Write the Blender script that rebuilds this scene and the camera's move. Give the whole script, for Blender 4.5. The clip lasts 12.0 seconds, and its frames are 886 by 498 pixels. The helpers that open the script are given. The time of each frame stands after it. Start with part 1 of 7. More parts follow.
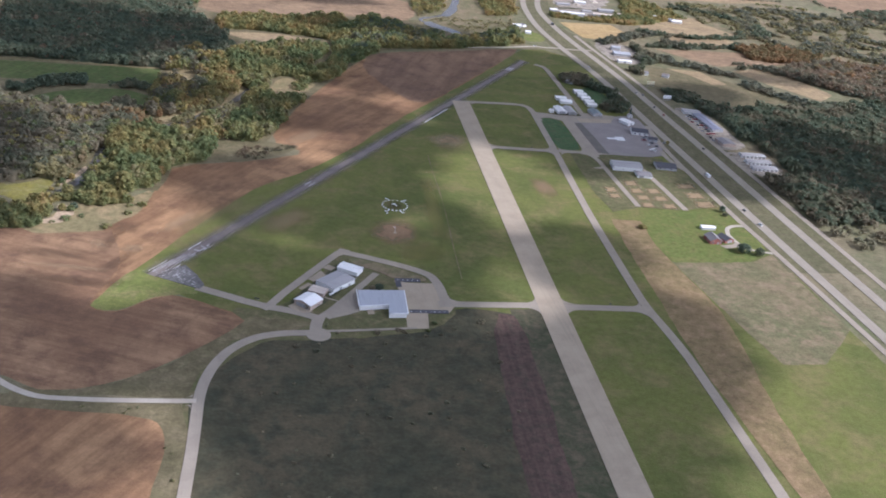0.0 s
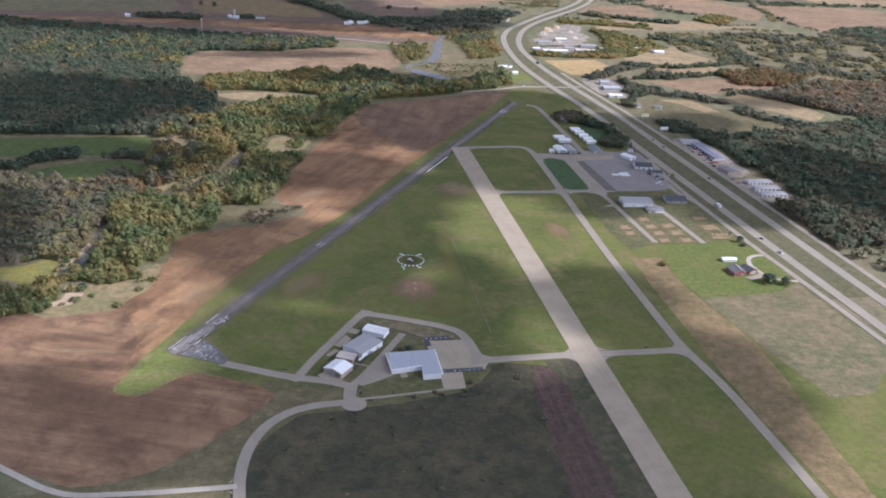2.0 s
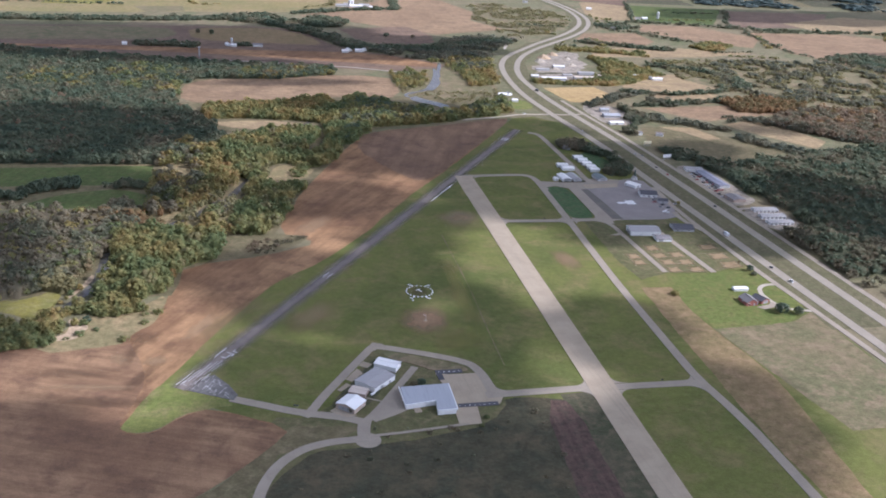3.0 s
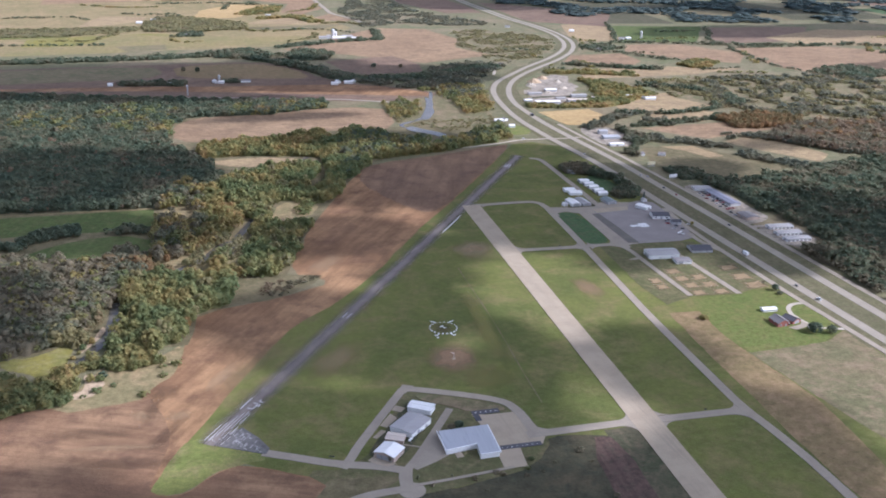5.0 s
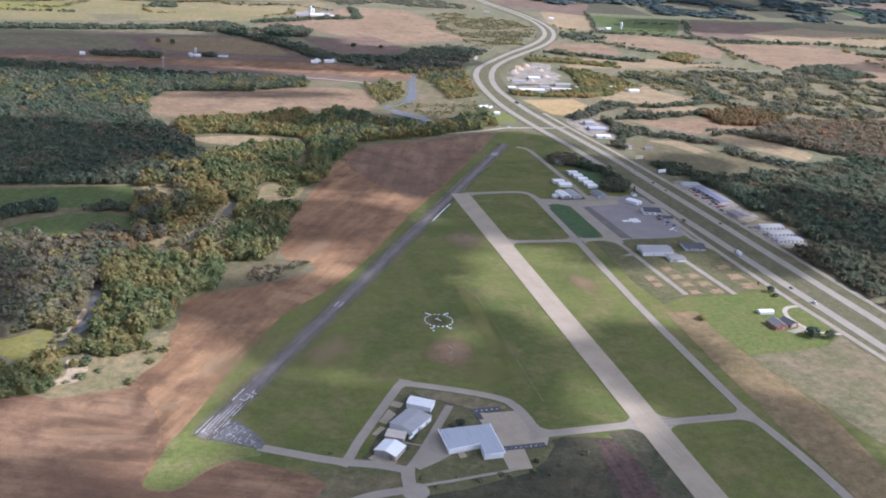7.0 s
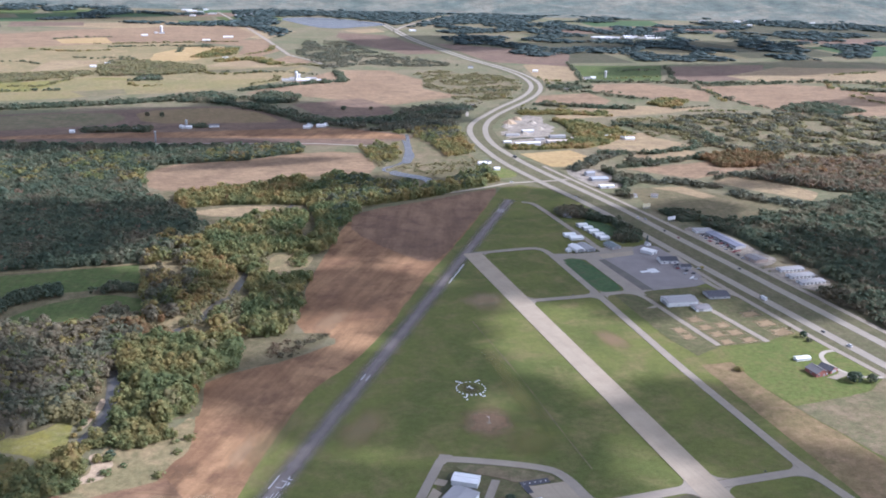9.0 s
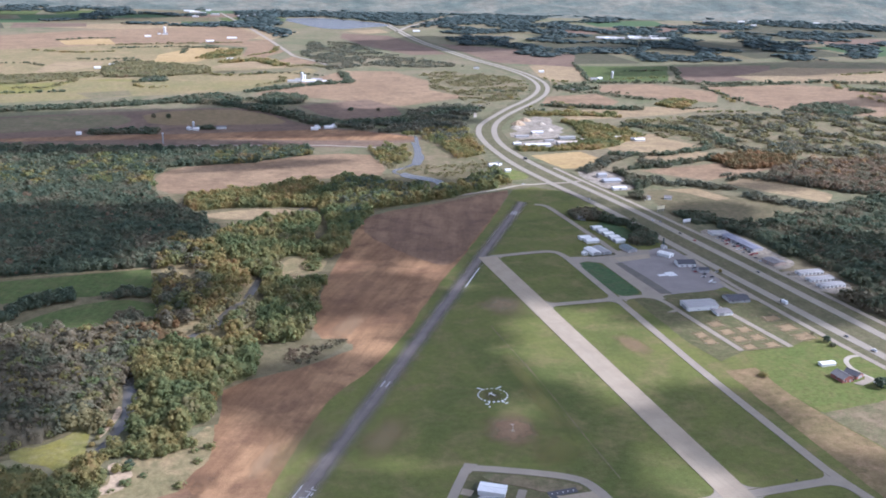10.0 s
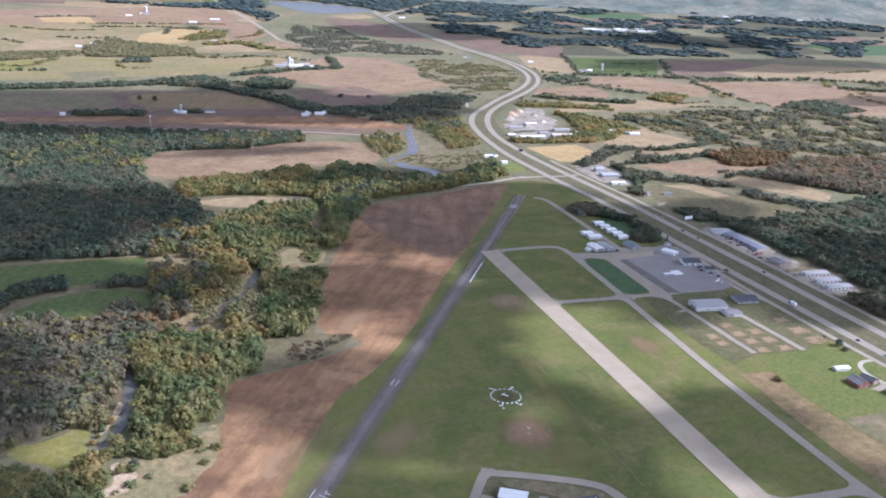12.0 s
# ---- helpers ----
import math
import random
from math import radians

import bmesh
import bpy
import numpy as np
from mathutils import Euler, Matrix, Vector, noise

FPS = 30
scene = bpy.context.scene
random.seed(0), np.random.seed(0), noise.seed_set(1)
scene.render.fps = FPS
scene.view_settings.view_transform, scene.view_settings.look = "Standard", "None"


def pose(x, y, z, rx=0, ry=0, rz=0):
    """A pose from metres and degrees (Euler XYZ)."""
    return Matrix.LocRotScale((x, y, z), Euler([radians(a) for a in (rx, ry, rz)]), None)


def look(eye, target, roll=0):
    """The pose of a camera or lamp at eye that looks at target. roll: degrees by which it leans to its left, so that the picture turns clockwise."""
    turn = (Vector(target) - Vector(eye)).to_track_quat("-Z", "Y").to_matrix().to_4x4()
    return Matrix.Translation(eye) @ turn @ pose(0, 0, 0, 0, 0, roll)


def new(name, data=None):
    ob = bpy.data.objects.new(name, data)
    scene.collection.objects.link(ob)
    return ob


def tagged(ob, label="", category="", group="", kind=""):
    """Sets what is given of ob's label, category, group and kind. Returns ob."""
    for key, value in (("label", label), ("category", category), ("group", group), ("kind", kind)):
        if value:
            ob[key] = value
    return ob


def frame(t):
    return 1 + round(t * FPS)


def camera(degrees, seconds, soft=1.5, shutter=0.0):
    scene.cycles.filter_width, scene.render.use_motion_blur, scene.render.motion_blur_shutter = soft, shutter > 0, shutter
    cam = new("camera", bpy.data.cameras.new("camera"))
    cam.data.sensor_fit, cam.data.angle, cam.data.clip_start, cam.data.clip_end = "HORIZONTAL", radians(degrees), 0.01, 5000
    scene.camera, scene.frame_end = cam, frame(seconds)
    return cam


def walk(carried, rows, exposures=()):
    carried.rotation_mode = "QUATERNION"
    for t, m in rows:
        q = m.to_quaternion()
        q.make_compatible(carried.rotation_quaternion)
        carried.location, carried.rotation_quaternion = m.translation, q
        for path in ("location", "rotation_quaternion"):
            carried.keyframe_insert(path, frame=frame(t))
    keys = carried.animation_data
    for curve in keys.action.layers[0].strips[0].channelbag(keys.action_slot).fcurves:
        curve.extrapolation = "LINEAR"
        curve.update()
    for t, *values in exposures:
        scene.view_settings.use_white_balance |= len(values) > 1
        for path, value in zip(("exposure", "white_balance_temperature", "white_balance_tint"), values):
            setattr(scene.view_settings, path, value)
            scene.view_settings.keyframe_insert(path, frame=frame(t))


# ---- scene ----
cam = camera(49.5, 12.0, soft=1.85)
PATH = [
    (0, (-0.042, -0.054, 289.763), (0.343, 1.702, 288.888), 7.2),
    (0.5, (-6.504, 5.998, 289.344), (-6.115, 7.764, 288.491), 5.9),
    (1, (-12.643, 12.408, 288.773), (-12.248, 14.185, 287.945), 4.6),
    (1.5, (-18.636, 18.886, 288.254), (-18.227, 20.666, 287.44), 3.9),
    (2, (-24.478, 25.121, 287.758), (-24.05, 26.906, 286.962), 3.5),
    (2.5, (-30.098, 31.299, 287.272), (-29.655, 33.092, 286.504), 3.3),
    (3, (-35.847, 37.825, 286.88), (-35.397, 39.625, 286.134), 3.5),
    (5, (-59.168, 65.093, 284.144), (-58.675, 66.903, 283.449), 1.3),
    (5.5, (-64.676, 72.042, 283.417), (-64.164, 73.843, 282.713), 1.7),
    (6, (-69.988, 78.555, 282.607), (-69.454, 80.337, 281.873), 3.0),
    (6.5, (-75.064, 84.622, 281.773), (-74.508, 86.392, 281.027), 4.1),
    (7, (-80.002, 90.913, 281.165), (-79.428, 92.687, 280.441), 4.3),
    (7.5, (-85.118, 97.963, 280.783), (-84.528, 99.747, 280.097), 3.7),
    (7.7, (-87.164, 100.83, 280.715), (-86.569, 102.618, 280.045), 3.5),
    (9.5, (-105.206, 126.173, 279.787), (-104.592, 127.975, 279.173), 0.9),
    (10, (-110.125, 133.103, 279.423), (-109.512, 134.904, 278.807), 1.2),
    (10.5, (-114.991, 140.077, 278.799), (-114.372, 141.874, 278.177), 1.8),
    (11, (-119.672, 146.899, 278.184), (-119.042, 148.692, 277.561), 2.2),
    (11.5, (-124.243, 153.522, 277.673), (-123.597, 155.309, 277.048), 2.5),
    (12, (-128.747, 160.195, 277.235), (-128.082, 161.97, 276.597), 2.9),
]
MAP = 1.2          # metres to one unit of the plan below
walk(cam, [(t, look(Vector(eye) * MAP, Vector(target) * MAP, roll)) for t, eye, target, roll in PATH], [(0, 0.47, 5050, 19.5), (3, 0.52, 5030, 20), (6, 0.62, 4950, 20), (12, 0.72, 4820, 20.5)])
import itertools


# ---- light: sun, sky, exposure ----
SUN_AZ, SUN_EL = -20.0, 37.0          # degrees: from +x towards +y, and above the horizon
SUN = Vector((math.cos(radians(SUN_EL)) * math.cos(radians(SUN_AZ)), math.cos(radians(SUN_EL)) * math.sin(radians(SUN_AZ)), math.sin(radians(SUN_EL))))
world = bpy.data.worlds.new("sky")
scene.world = world
world.use_nodes = True
wn = world.node_tree.nodes
sky = wn.new("ShaderNodeTexSky")
sky.sky_type, sky.sun_disc = "NISHITA", False
sky.sun_elevation, sky.sun_rotation = radians(SUN_EL), radians(90 - SUN_AZ)
sky.altitude, sky.air_density, sky.dust_density = 300, 1.0, 5.0
sky.ozone_density = 0.5
wn["Background"].inputs["Strength"].default_value = 0.137
veil = wn.new("ShaderNodeHueSaturation")          # broken cloud whitens the sky
veil.inputs["Saturation"].default_value = 0.22
world.node_tree.links.new(sky.outputs[0], veil.inputs["Color"])
world.node_tree.links.new(veil.outputs[0], wn["Background"].inputs["Color"])
lamp = bpy.data.lights.new("sun", "SUN")
lamp.energy, lamp.angle, lamp.color = 4.2, radians(1.3), (1.0, 0.89, 0.75)
sun = new("sun", lamp)
sun.matrix_world = look(SUN * 3000, (0, 0, 0))

# ---- materials ----
rng = np.random.default_rng(7)


def nodes_of(name):
    m = bpy.data.materials.new(name)
    m.use_nodes = True
    return m, m.node_tree.nodes, m.node_tree.links


def rgba(c):
    return (c[0], c[1], c[2], 1.0)


def noise_node(n, l, vec, scale, detail=4.0, rough=0.6, distort=0.0):
    t = n.new("ShaderNodeTexNoise")
    t.inputs["Scale"].default_value, t.inputs["Detail"].default_value = scale, detail
    t.inputs["Roughness"].default_value, t.inputs["Distortion"].default_value = rough, distort
    l.new(vec, t.inputs["Vector"])
    return t.outputs["Fac"]


def ramp(n, l, fac, lo, hi):
    r = n.new("ShaderNodeMapRange")
    r.inputs["From Min"].default_value, r.inputs["From Max"].default_value = lo, hi
    r.interpolation_type = "SMOOTHSTEP"
    l.new(fac, r.inputs["Value"])
    return r.outputs["Result"]


def mix(n, l, fac, a, b, kind="MIX"):
    m = n.new("ShaderNodeMix")
    m.data_type, m.blend_type = "RGBA", kind
    for value, socket in ((fac, m.inputs[0]), (a, m.inputs[6]), (b, m.inputs[7])):
        if isinstance(value, (int, float)):
            socket.default_value = value
        elif isinstance(value, tuple):
            socket.default_value = rgba(value)
        else:
            l.new(value, socket)
    return m.outputs[2]


def finish(n, l, colour, rough=0.9, metal=0.0, bump=None, strength=0.3, distance=0.3, spec=0.2):
    b = n["Principled BSDF"]
    if isinstance(colour, tuple):
        b.inputs["Base Color"].default_value = rgba(colour)
    else:
        l.new(colour, b.inputs["Base Color"])
    b.inputs["Roughness"].default_value, b.inputs["Metallic"].default_value = rough, metal
    b.inputs["Specular IOR Level"].default_value = spec
    if bump is not None:
        k = n.new("ShaderNodeBump")
        k.inputs["Strength"].default_value, k.inputs["Distance"].default_value = strength, distance
        l.new(bump, k.inputs["Height"])
        l.new(k.outputs["Normal"], b.inputs["Normal"])


def earth(name, a, b, c, big=60.0, mid=9.0, fine=1.2, furrow=None, rough=0.95, bumpy=0.6, grainy=1.0):
    """Soil, stubble or grass: three colours mixed at two scales, grain, and tillage lines (degrees, metres apart, share)."""
    m, n, l = nodes_of(name)
    vec = n.new("ShaderNodeTexCoord").outputs["Object"]
    f1 = ramp(n, l, noise_node(n, l, vec, 1 / big, 5, 0.62, 0.6), 0.36, 0.64)
    f2 = ramp(n, l, noise_node(n, l, vec, 1 / mid, 5, 0.65, 0.3), 0.42, 0.72)
    col = mix(n, l, f1, a, b)
    col = mix(n, l, f2, col, c)
    grain = noise_node(n, l, vec, 1 / fine, 4, 0.7)
    lum = n.new("ShaderNodeMapRange")
    lum.inputs["To Min"].default_value, lum.inputs["To Max"].default_value = 1 - 0.38 * grainy, 1 + 0.38 * grainy
    l.new(grain, lum.inputs["Value"])
    if furrow:
        turn, apart, share = furrow
        mp = n.new("ShaderNodeMapping")
        mp.inputs["Rotation"].default_value = (0, 0, radians(turn))
        l.new(vec, mp.inputs["Vector"])
        st = n.new("ShaderNodeMapping")
        st.inputs["Scale"].default_value = (1 / apart, 0.012, 1)
        l.new(mp.outputs[0], st.inputs["Vector"])
        lines = ramp(n, l, noise_node(n, l, st.outputs[0], 1.0, 5, 0.7), 0.35, 0.68)
        col = mix(n, l, lines, col, mix(n, l, share, col, tuple(v * 0.5 for v in a)))
    tuft = n.new("ShaderNodeMapRange")
    tuft.inputs["From Min"].default_value, tuft.inputs["From Max"].default_value = 0.3, 0.7
    tuft.inputs["To Min"].default_value, tuft.inputs["To Max"].default_value = 1 - 0.2 * grainy, 1 + 0.2 * grainy
    l.new(noise_node(n, l, vec, 1 / (fine * 3.2), 3, 0.65), tuft.inputs["Value"])
    both = n.new("ShaderNodeMath")
    both.operation = "MULTIPLY"
    l.new(lum.outputs[0], both.inputs[0])
    l.new(tuft.outputs[0], both.inputs[1])
    comb = n.new("ShaderNodeCombineColor")
    for i in range(3):
        l.new(both.outputs[0], comb.inputs[i])
    col = mix(n, l, 1.0, col, comb.outputs[0], "MULTIPLY")
    finish(n, l, col, rough, bump=grain, strength=bumpy, distance=fine * 0.5, spec=0.1)
    return m


GRASS = earth("airfield_grass", (0.1, 0.112, 0.031), (0.14, 0.144, 0.039), (0.172, 0.146, 0.058), 85, 22, 1.5, grainy=0.65)
GRASS_DARK = earth("rough_grass", (0.062, 0.066, 0.034), (0.085, 0.077, 0.045), (0.12, 0.1, 0.062), 40, 8, 1.4)
# lush grass, its colour also raised to paint sunlit places
GRASS_LUSH_LIT = earth("lush_lit_grass", (0.135, 0.155, 0.04), (0.165, 0.172, 0.048), (0.19, 0.165, 0.068), 50, 12, 1.2)
LAWN = earth("green_lawn", (0.11, 0.132, 0.034), (0.13, 0.142, 0.038), (0.155, 0.142, 0.05), 40, 10, 1.2)
DULL = earth("dull_olive_grass", (0.1, 0.102, 0.042), (0.12, 0.112, 0.05), (0.16, 0.13, 0.068), 26, 8, 1.3)
GRASS_DEEP = earth("deep_green_grass", (0.06, 0.1, 0.04), (0.072, 0.11, 0.045), (0.09, 0.105, 0.05), 30, 8, 1.2)
CROP = earth("green_crop", (0.082, 0.108, 0.032), (0.096, 0.118, 0.036), (0.118, 0.118, 0.046), 70, 12, 1.5, (20, 5, 0.3))
MEADOW = earth("yellow_meadow", (0.2, 0.172, 0.04), (0.165, 0.155, 0.045), (0.21, 0.18, 0.075), 25, 7, 1.2)
SOIL = earth("tilled_soil", (0.236, 0.134, 0.068), (0.364, 0.217, 0.107), (0.157, 0.09, 0.051), 90, 30, 1.6, (33, 9, 0.55), grainy=0.5)
SOIL_LEVEL = earth("level_tilled_soil", (0.205, 0.12, 0.066), (0.295, 0.182, 0.098), (0.145, 0.086, 0.052), 70, 22, 1.6, (-68, 6, 0.45), grainy=0.5)
# soil darkened, partly to paint cloud shade on the field's upper end
SOIL_SHADED = earth("shaded_tilled_soil", (0.185, 0.116, 0.07), (0.25, 0.158, 0.092), (0.14, 0.088, 0.058), 90, 26, 1.6, (20, 9, 0.45), grainy=0.5)
SOIL_PINK = earth("pinkish_stubble", (0.246, 0.165, 0.095), (0.286, 0.197, 0.113), (0.197, 0.133, 0.08), 150, 30, 2.5, (-75, 14, 0.3))
SOIL_DARK = earth("dark_soil", (0.172, 0.116, 0.08), (0.21, 0.145, 0.096), (0.14, 0.1, 0.07), 120, 26, 2.0, (-75, 12, 0.35))
SOIL_MAUVE = earth("mauve_soil", (0.1, 0.068, 0.052), (0.118, 0.077, 0.06), (0.075, 0.06, 0.042), 22, 6, 1.0, (3, 3.5, 0.5))
STUBBLE = earth("tan_stubble", (0.288, 0.21, 0.114), (0.326, 0.244, 0.13), (0.24, 0.176, 0.102), 110, 25, 2.2, (-70, 10, 0.3))
STUBBLE_GOLD = earth("golden_stubble", (0.378, 0.264, 0.114), (0.405, 0.29, 0.132), (0.317, 0.22, 0.106), 90, 25, 2.2, (-70, 10, 0.25))
PASTURE = earth("pale_pasture", (0.235, 0.182, 0.088), (0.19, 0.158, 0.073), (0.268, 0.198, 0.102), 170, 40, 2.5)
VERGE = earth("olive_verge_grass", (0.105, 0.1, 0.05), (0.13, 0.118, 0.06), (0.15, 0.125, 0.072), 30, 9, 1.4)
YELLOW_PASTURE = earth("yellow_green_pasture", (0.218, 0.178, 0.074), (0.182, 0.16, 0.068), (0.238, 0.182, 0.09), 120, 30, 2.5)
OLIVE = earth("olive_rough", (0.17, 0.14, 0.075), (0.13, 0.125, 0.06), (0.22, 0.165, 0.1), 50, 14, 1.6)
MARSH = earth("brown_marsh_grass", (0.062, 0.058, 0.034), (0.094, 0.078, 0.045), (0.05, 0.052, 0.032), 46, 15, 2.4)
BROWN_GRASS = earth("brown_dry_grass", (0.215, 0.152, 0.076), (0.17, 0.132, 0.06), (0.25, 0.172, 0.092), 45, 10, 1.5)
CRACKED = earth("cracked_asphalt", (0.15, 0.138, 0.128), (0.125, 0.118, 0.105), (0.18, 0.165, 0.15), 12, 3, 0.8)
SCRUB = earth("dry_scrub_ground", (0.275, 0.205, 0.105), (0.205, 0.168, 0.08), (0.155, 0.135, 0.064), 30, 7, 1.2)
SAND = earth("pale_sand", (0.45, 0.34, 0.22), (0.39, 0.29, 0.185), (0.3, 0.23, 0.14), 18, 5, 1.0)
GRAVEL_YARD = earth("gravel_yard", (0.34, 0.29, 0.235), (0.26, 0.22, 0.17), (0.17, 0.15, 0.105), 22, 8, 1.2)
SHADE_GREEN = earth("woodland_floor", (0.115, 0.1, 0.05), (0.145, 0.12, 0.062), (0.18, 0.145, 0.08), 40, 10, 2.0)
BASE = earth("open_country", (0.15, 0.14, 0.075), (0.2, 0.16, 0.095), (0.125, 0.13, 0.062), 260, 70, 3.0)


def paving(name, a, b, joint=6.0, share=0.12, turn=0.0, streak=0.0):
    """Concrete or asphalt: blotches, fine grain, faint slab joints and wheel streaks along it."""
    m, n, l = nodes_of(name)
    vec = n.new("ShaderNodeTexCoord").outputs["Object"]
    col = mix(n, l, ramp(n, l, noise_node(n, l, vec, 1 / 14, 5, 0.65, 0.4), 0.35, 0.7), a, b)
    mp = n.new("ShaderNodeMapping")
    mp.inputs["Rotation"].default_value = (0, 0, radians(turn))
    l.new(vec, mp.inputs["Vector"])
    br = n.new("ShaderNodeTexBrick")
    br.offset = 0.0
    for key, value in (("Scale", 1.0), ("Mortar Size", 0.06), ("Brick Width", joint), ("Row Height", joint), ("Mortar Smooth", 0.3), ("Bias", 0.0)):
        br.inputs[key].default_value = value
    br.inputs["Color1"].default_value, br.inputs["Color2"].default_value = (1, 1, 1, 1), (0.9, 0.89, 0.88, 1)
    br.inputs["Mortar"].default_value = (0.55, 0.53, 0.5, 1)
    l.new(mp.outputs[0], br.inputs["Vector"])
    col = mix(n, l, share * 4, col, mix(n, l, 1.0, col, br.outputs["Color"], "MULTIPLY"))
    if streak:
        st = n.new("ShaderNodeMapping")
        st.inputs["Scale"].default_value = (1 / 1.6, 0.012, 1)
        l.new(mp.outputs[0], st.inputs["Vector"])
        lines = ramp(n, l, noise_node(n, l, st.outputs[0], 1.0, 4, 0.6), 0.5, 0.75)
        col = mix(n, l, lines, col, mix(n, l, streak, col, tuple(v * 0.6 for v in a)))
    grain = noise_node(n, l, vec, 2.5, 4, 0.7)
    col = mix(n, l, ramp(n, l, grain, 0.3, 0.8), col, mix(n, l, 0.25, col, (0.06, 0.06, 0.06)))
    finish(n, l, col, 0.85, bump=grain, strength=0.15, distance=0.05)
    return m


RW_TURN = 2.2
CONCRETE = paving("runway_concrete", (0.402, 0.328, 0.226), (0.346, 0.278, 0.192), 6.1, 0.1, -RW_TURN, 0.35)
CONC_GREY = paving("taxiway_concrete", (0.338, 0.284, 0.212), (0.292, 0.244, 0.184), 5.0, 0.08, -RW_TURN)
ASPHALT = paving("old_asphalt", (0.132, 0.117, 0.096), (0.168, 0.146, 0.114), 9.0, 0.05, 33.6, 0.3)


def fray(mat, at, side, near, far):
    """Lets the grass grow in over the edges of a strip whose middle line passes at, crosswise along side."""
    n, l = mat.node_tree.nodes, mat.node_tree.links
    vec = n.new("ShaderNodeTexCoord").outputs["Object"]
    rel = n.new("ShaderNodeVectorMath")
    rel.operation = "SUBTRACT"
    l.new(vec, rel.inputs[0])
    rel.inputs[1].default_value = (at[0], at[1], 0)
    dot = n.new("ShaderNodeVectorMath")
    dot.operation = "DOT_PRODUCT"
    l.new(rel.outputs[0], dot.inputs[0])
    dot.inputs[1].default_value = (side[0], side[1], 0)
    size = n.new("ShaderNodeMath")
    size.operation = "ABSOLUTE"
    l.new(dot.outputs["Value"], size.inputs[0])
    rough = n.new("ShaderNodeMath")
    rough.operation = "MULTIPLY_ADD"
    l.new(noise_node(n, l, vec, 0.12, 5, 0.7), rough.inputs[0])
    rough.inputs[1].default_value = 5.0
    l.new(size.outputs[0], rough.inputs[2])
    fade = ramp(n, l, rough.outputs[0], near, far)
    tr, mx = n.new("ShaderNodeBsdfTransparent"), n.new("ShaderNodeMixShader")
    l.new(fade, mx.inputs[0])
    l.new(n["Principled BSDF"].outputs[0], mx.inputs[1])
    l.new(tr.outputs[0], mx.inputs[2])
    l.new(mx.outputs[0], n["Material Output"].inputs["Surface"])


ASPHALT_OLD = paving("frayed_old_asphalt", (0.205, 0.17, 0.146), (0.255, 0.213, 0.178), 9.0, 0.05, 33.6, 0.75)
fray(ASPHALT_OLD, (-61.0, 533.7), (0.833, -0.5533), 0.6, 13.0)
ASPHALT_PAD = paving("apron_asphalt", (0.246, 0.212, 0.19), (0.28, 0.245, 0.22), 12.0, 0.04, -RW_TURN)
ASPHALT_NEW = paving("dark_asphalt", (0.075, 0.072, 0.078), (0.1, 0.095, 0.1), 9.0, 0.02)
ROADWAY = paving("highway_concrete", (0.298, 0.256, 0.194), (0.335, 0.289, 0.22), 5.0, 0.06, 0, 0.35)
GRAVEL = paving("pale_gravel_road", (0.46, 0.4, 0.31), (0.4, 0.34, 0.26), 40.0, 0.0, 0, 0.3)


def plain(name, a, b=None, scale=0.8, rough=0.6, metal=0.0, spec=0.4, relief=0.1):
    m, n, l = nodes_of(name)
    vec = n.new("ShaderNodeTexCoord").outputs["Object"]
    b = b or tuple(v * 0.78 for v in a)
    big = ramp(n, l, noise_node(n, l, vec, scale, 5, 0.65, 0.3), 0.35, 0.75)
    fine = noise_node(n, l, vec, scale * 9, 3, 0.7)
    col = mix(n, l, big, a, b)
    col = mix(n, l, ramp(n, l, fine, 0.55, 0.8), col, tuple(v * 0.72 for v in b))
    finish(n, l, col, rough, metal, bump=fine, strength=relief, distance=0.05, spec=spec)
    return m


def metal_roof(name, a, turn=0.0):
    """Ribbed sheet-metal roofing with weather streaks."""
    m, n, l = nodes_of(name)
    vec = n.new("ShaderNodeTexCoord").outputs["Object"]
    mp = n.new("ShaderNodeMapping")
    mp.inputs["Rotation"].default_value = (0, 0, radians(turn))
    l.new(vec, mp.inputs["Vector"])
    w = n.new("ShaderNodeTexWave")
    w.inputs["Scale"].default_value, w.inputs["Distortion"].default_value = 0.32, 0.0
    l.new(mp.outputs[0], w.inputs["Vector"])
    st = n.new("ShaderNodeMapping")
    st.inputs["Scale"].default_value = (0.9, 0.08, 1)
    l.new(mp.outputs[0], st.inputs["Vector"])
    col = mix(n, l, ramp(n, l, noise_node(n, l, st.outputs[0], 1.0, 4, 0.6), 0.45, 0.8), a, tuple(v * 0.82 for v in a))
    finish(n, l, col, 0.5, 0.0, bump=w.outputs["Fac"], strength=0.35, distance=0.08, spec=0.3)
    return m


WHITE_ROOF = metal_roof("white_metal_roof", (0.8, 0.77, 0.72), 40)
BLUE_ROOF = metal_roof("pale_blue_metal_roof", (0.375, 0.379, 0.39), 0)
GREY_ROOF = metal_roof("grey_metal_roof", (0.36, 0.338, 0.317), 40)
TAN_ROOF = metal_roof("tan_metal_roof", (0.56, 0.47, 0.38), 40)
DARK_ROOF = plain("dark_shingles", (0.07, 0.068, 0.075), (0.1, 0.095, 0.1), 1.5, 0.9)
BROWN_ROOF = plain("grey_brown_shingles", (0.2, 0.18, 0.17), (0.26, 0.24, 0.23), 1.5, 0.9)
SLATE_ROOF = metal_roof("slate_blue_metal_roof", (0.2, 0.2, 0.24), 2)
PALE_YELLOW = plain("pale_yellow_board", (0.68, 0.6, 0.38), None, 0.5, 0.5)
GREEN_ROOF = metal_roof("dull_green_metal_roof", (0.19, 0.215, 0.21), 0)
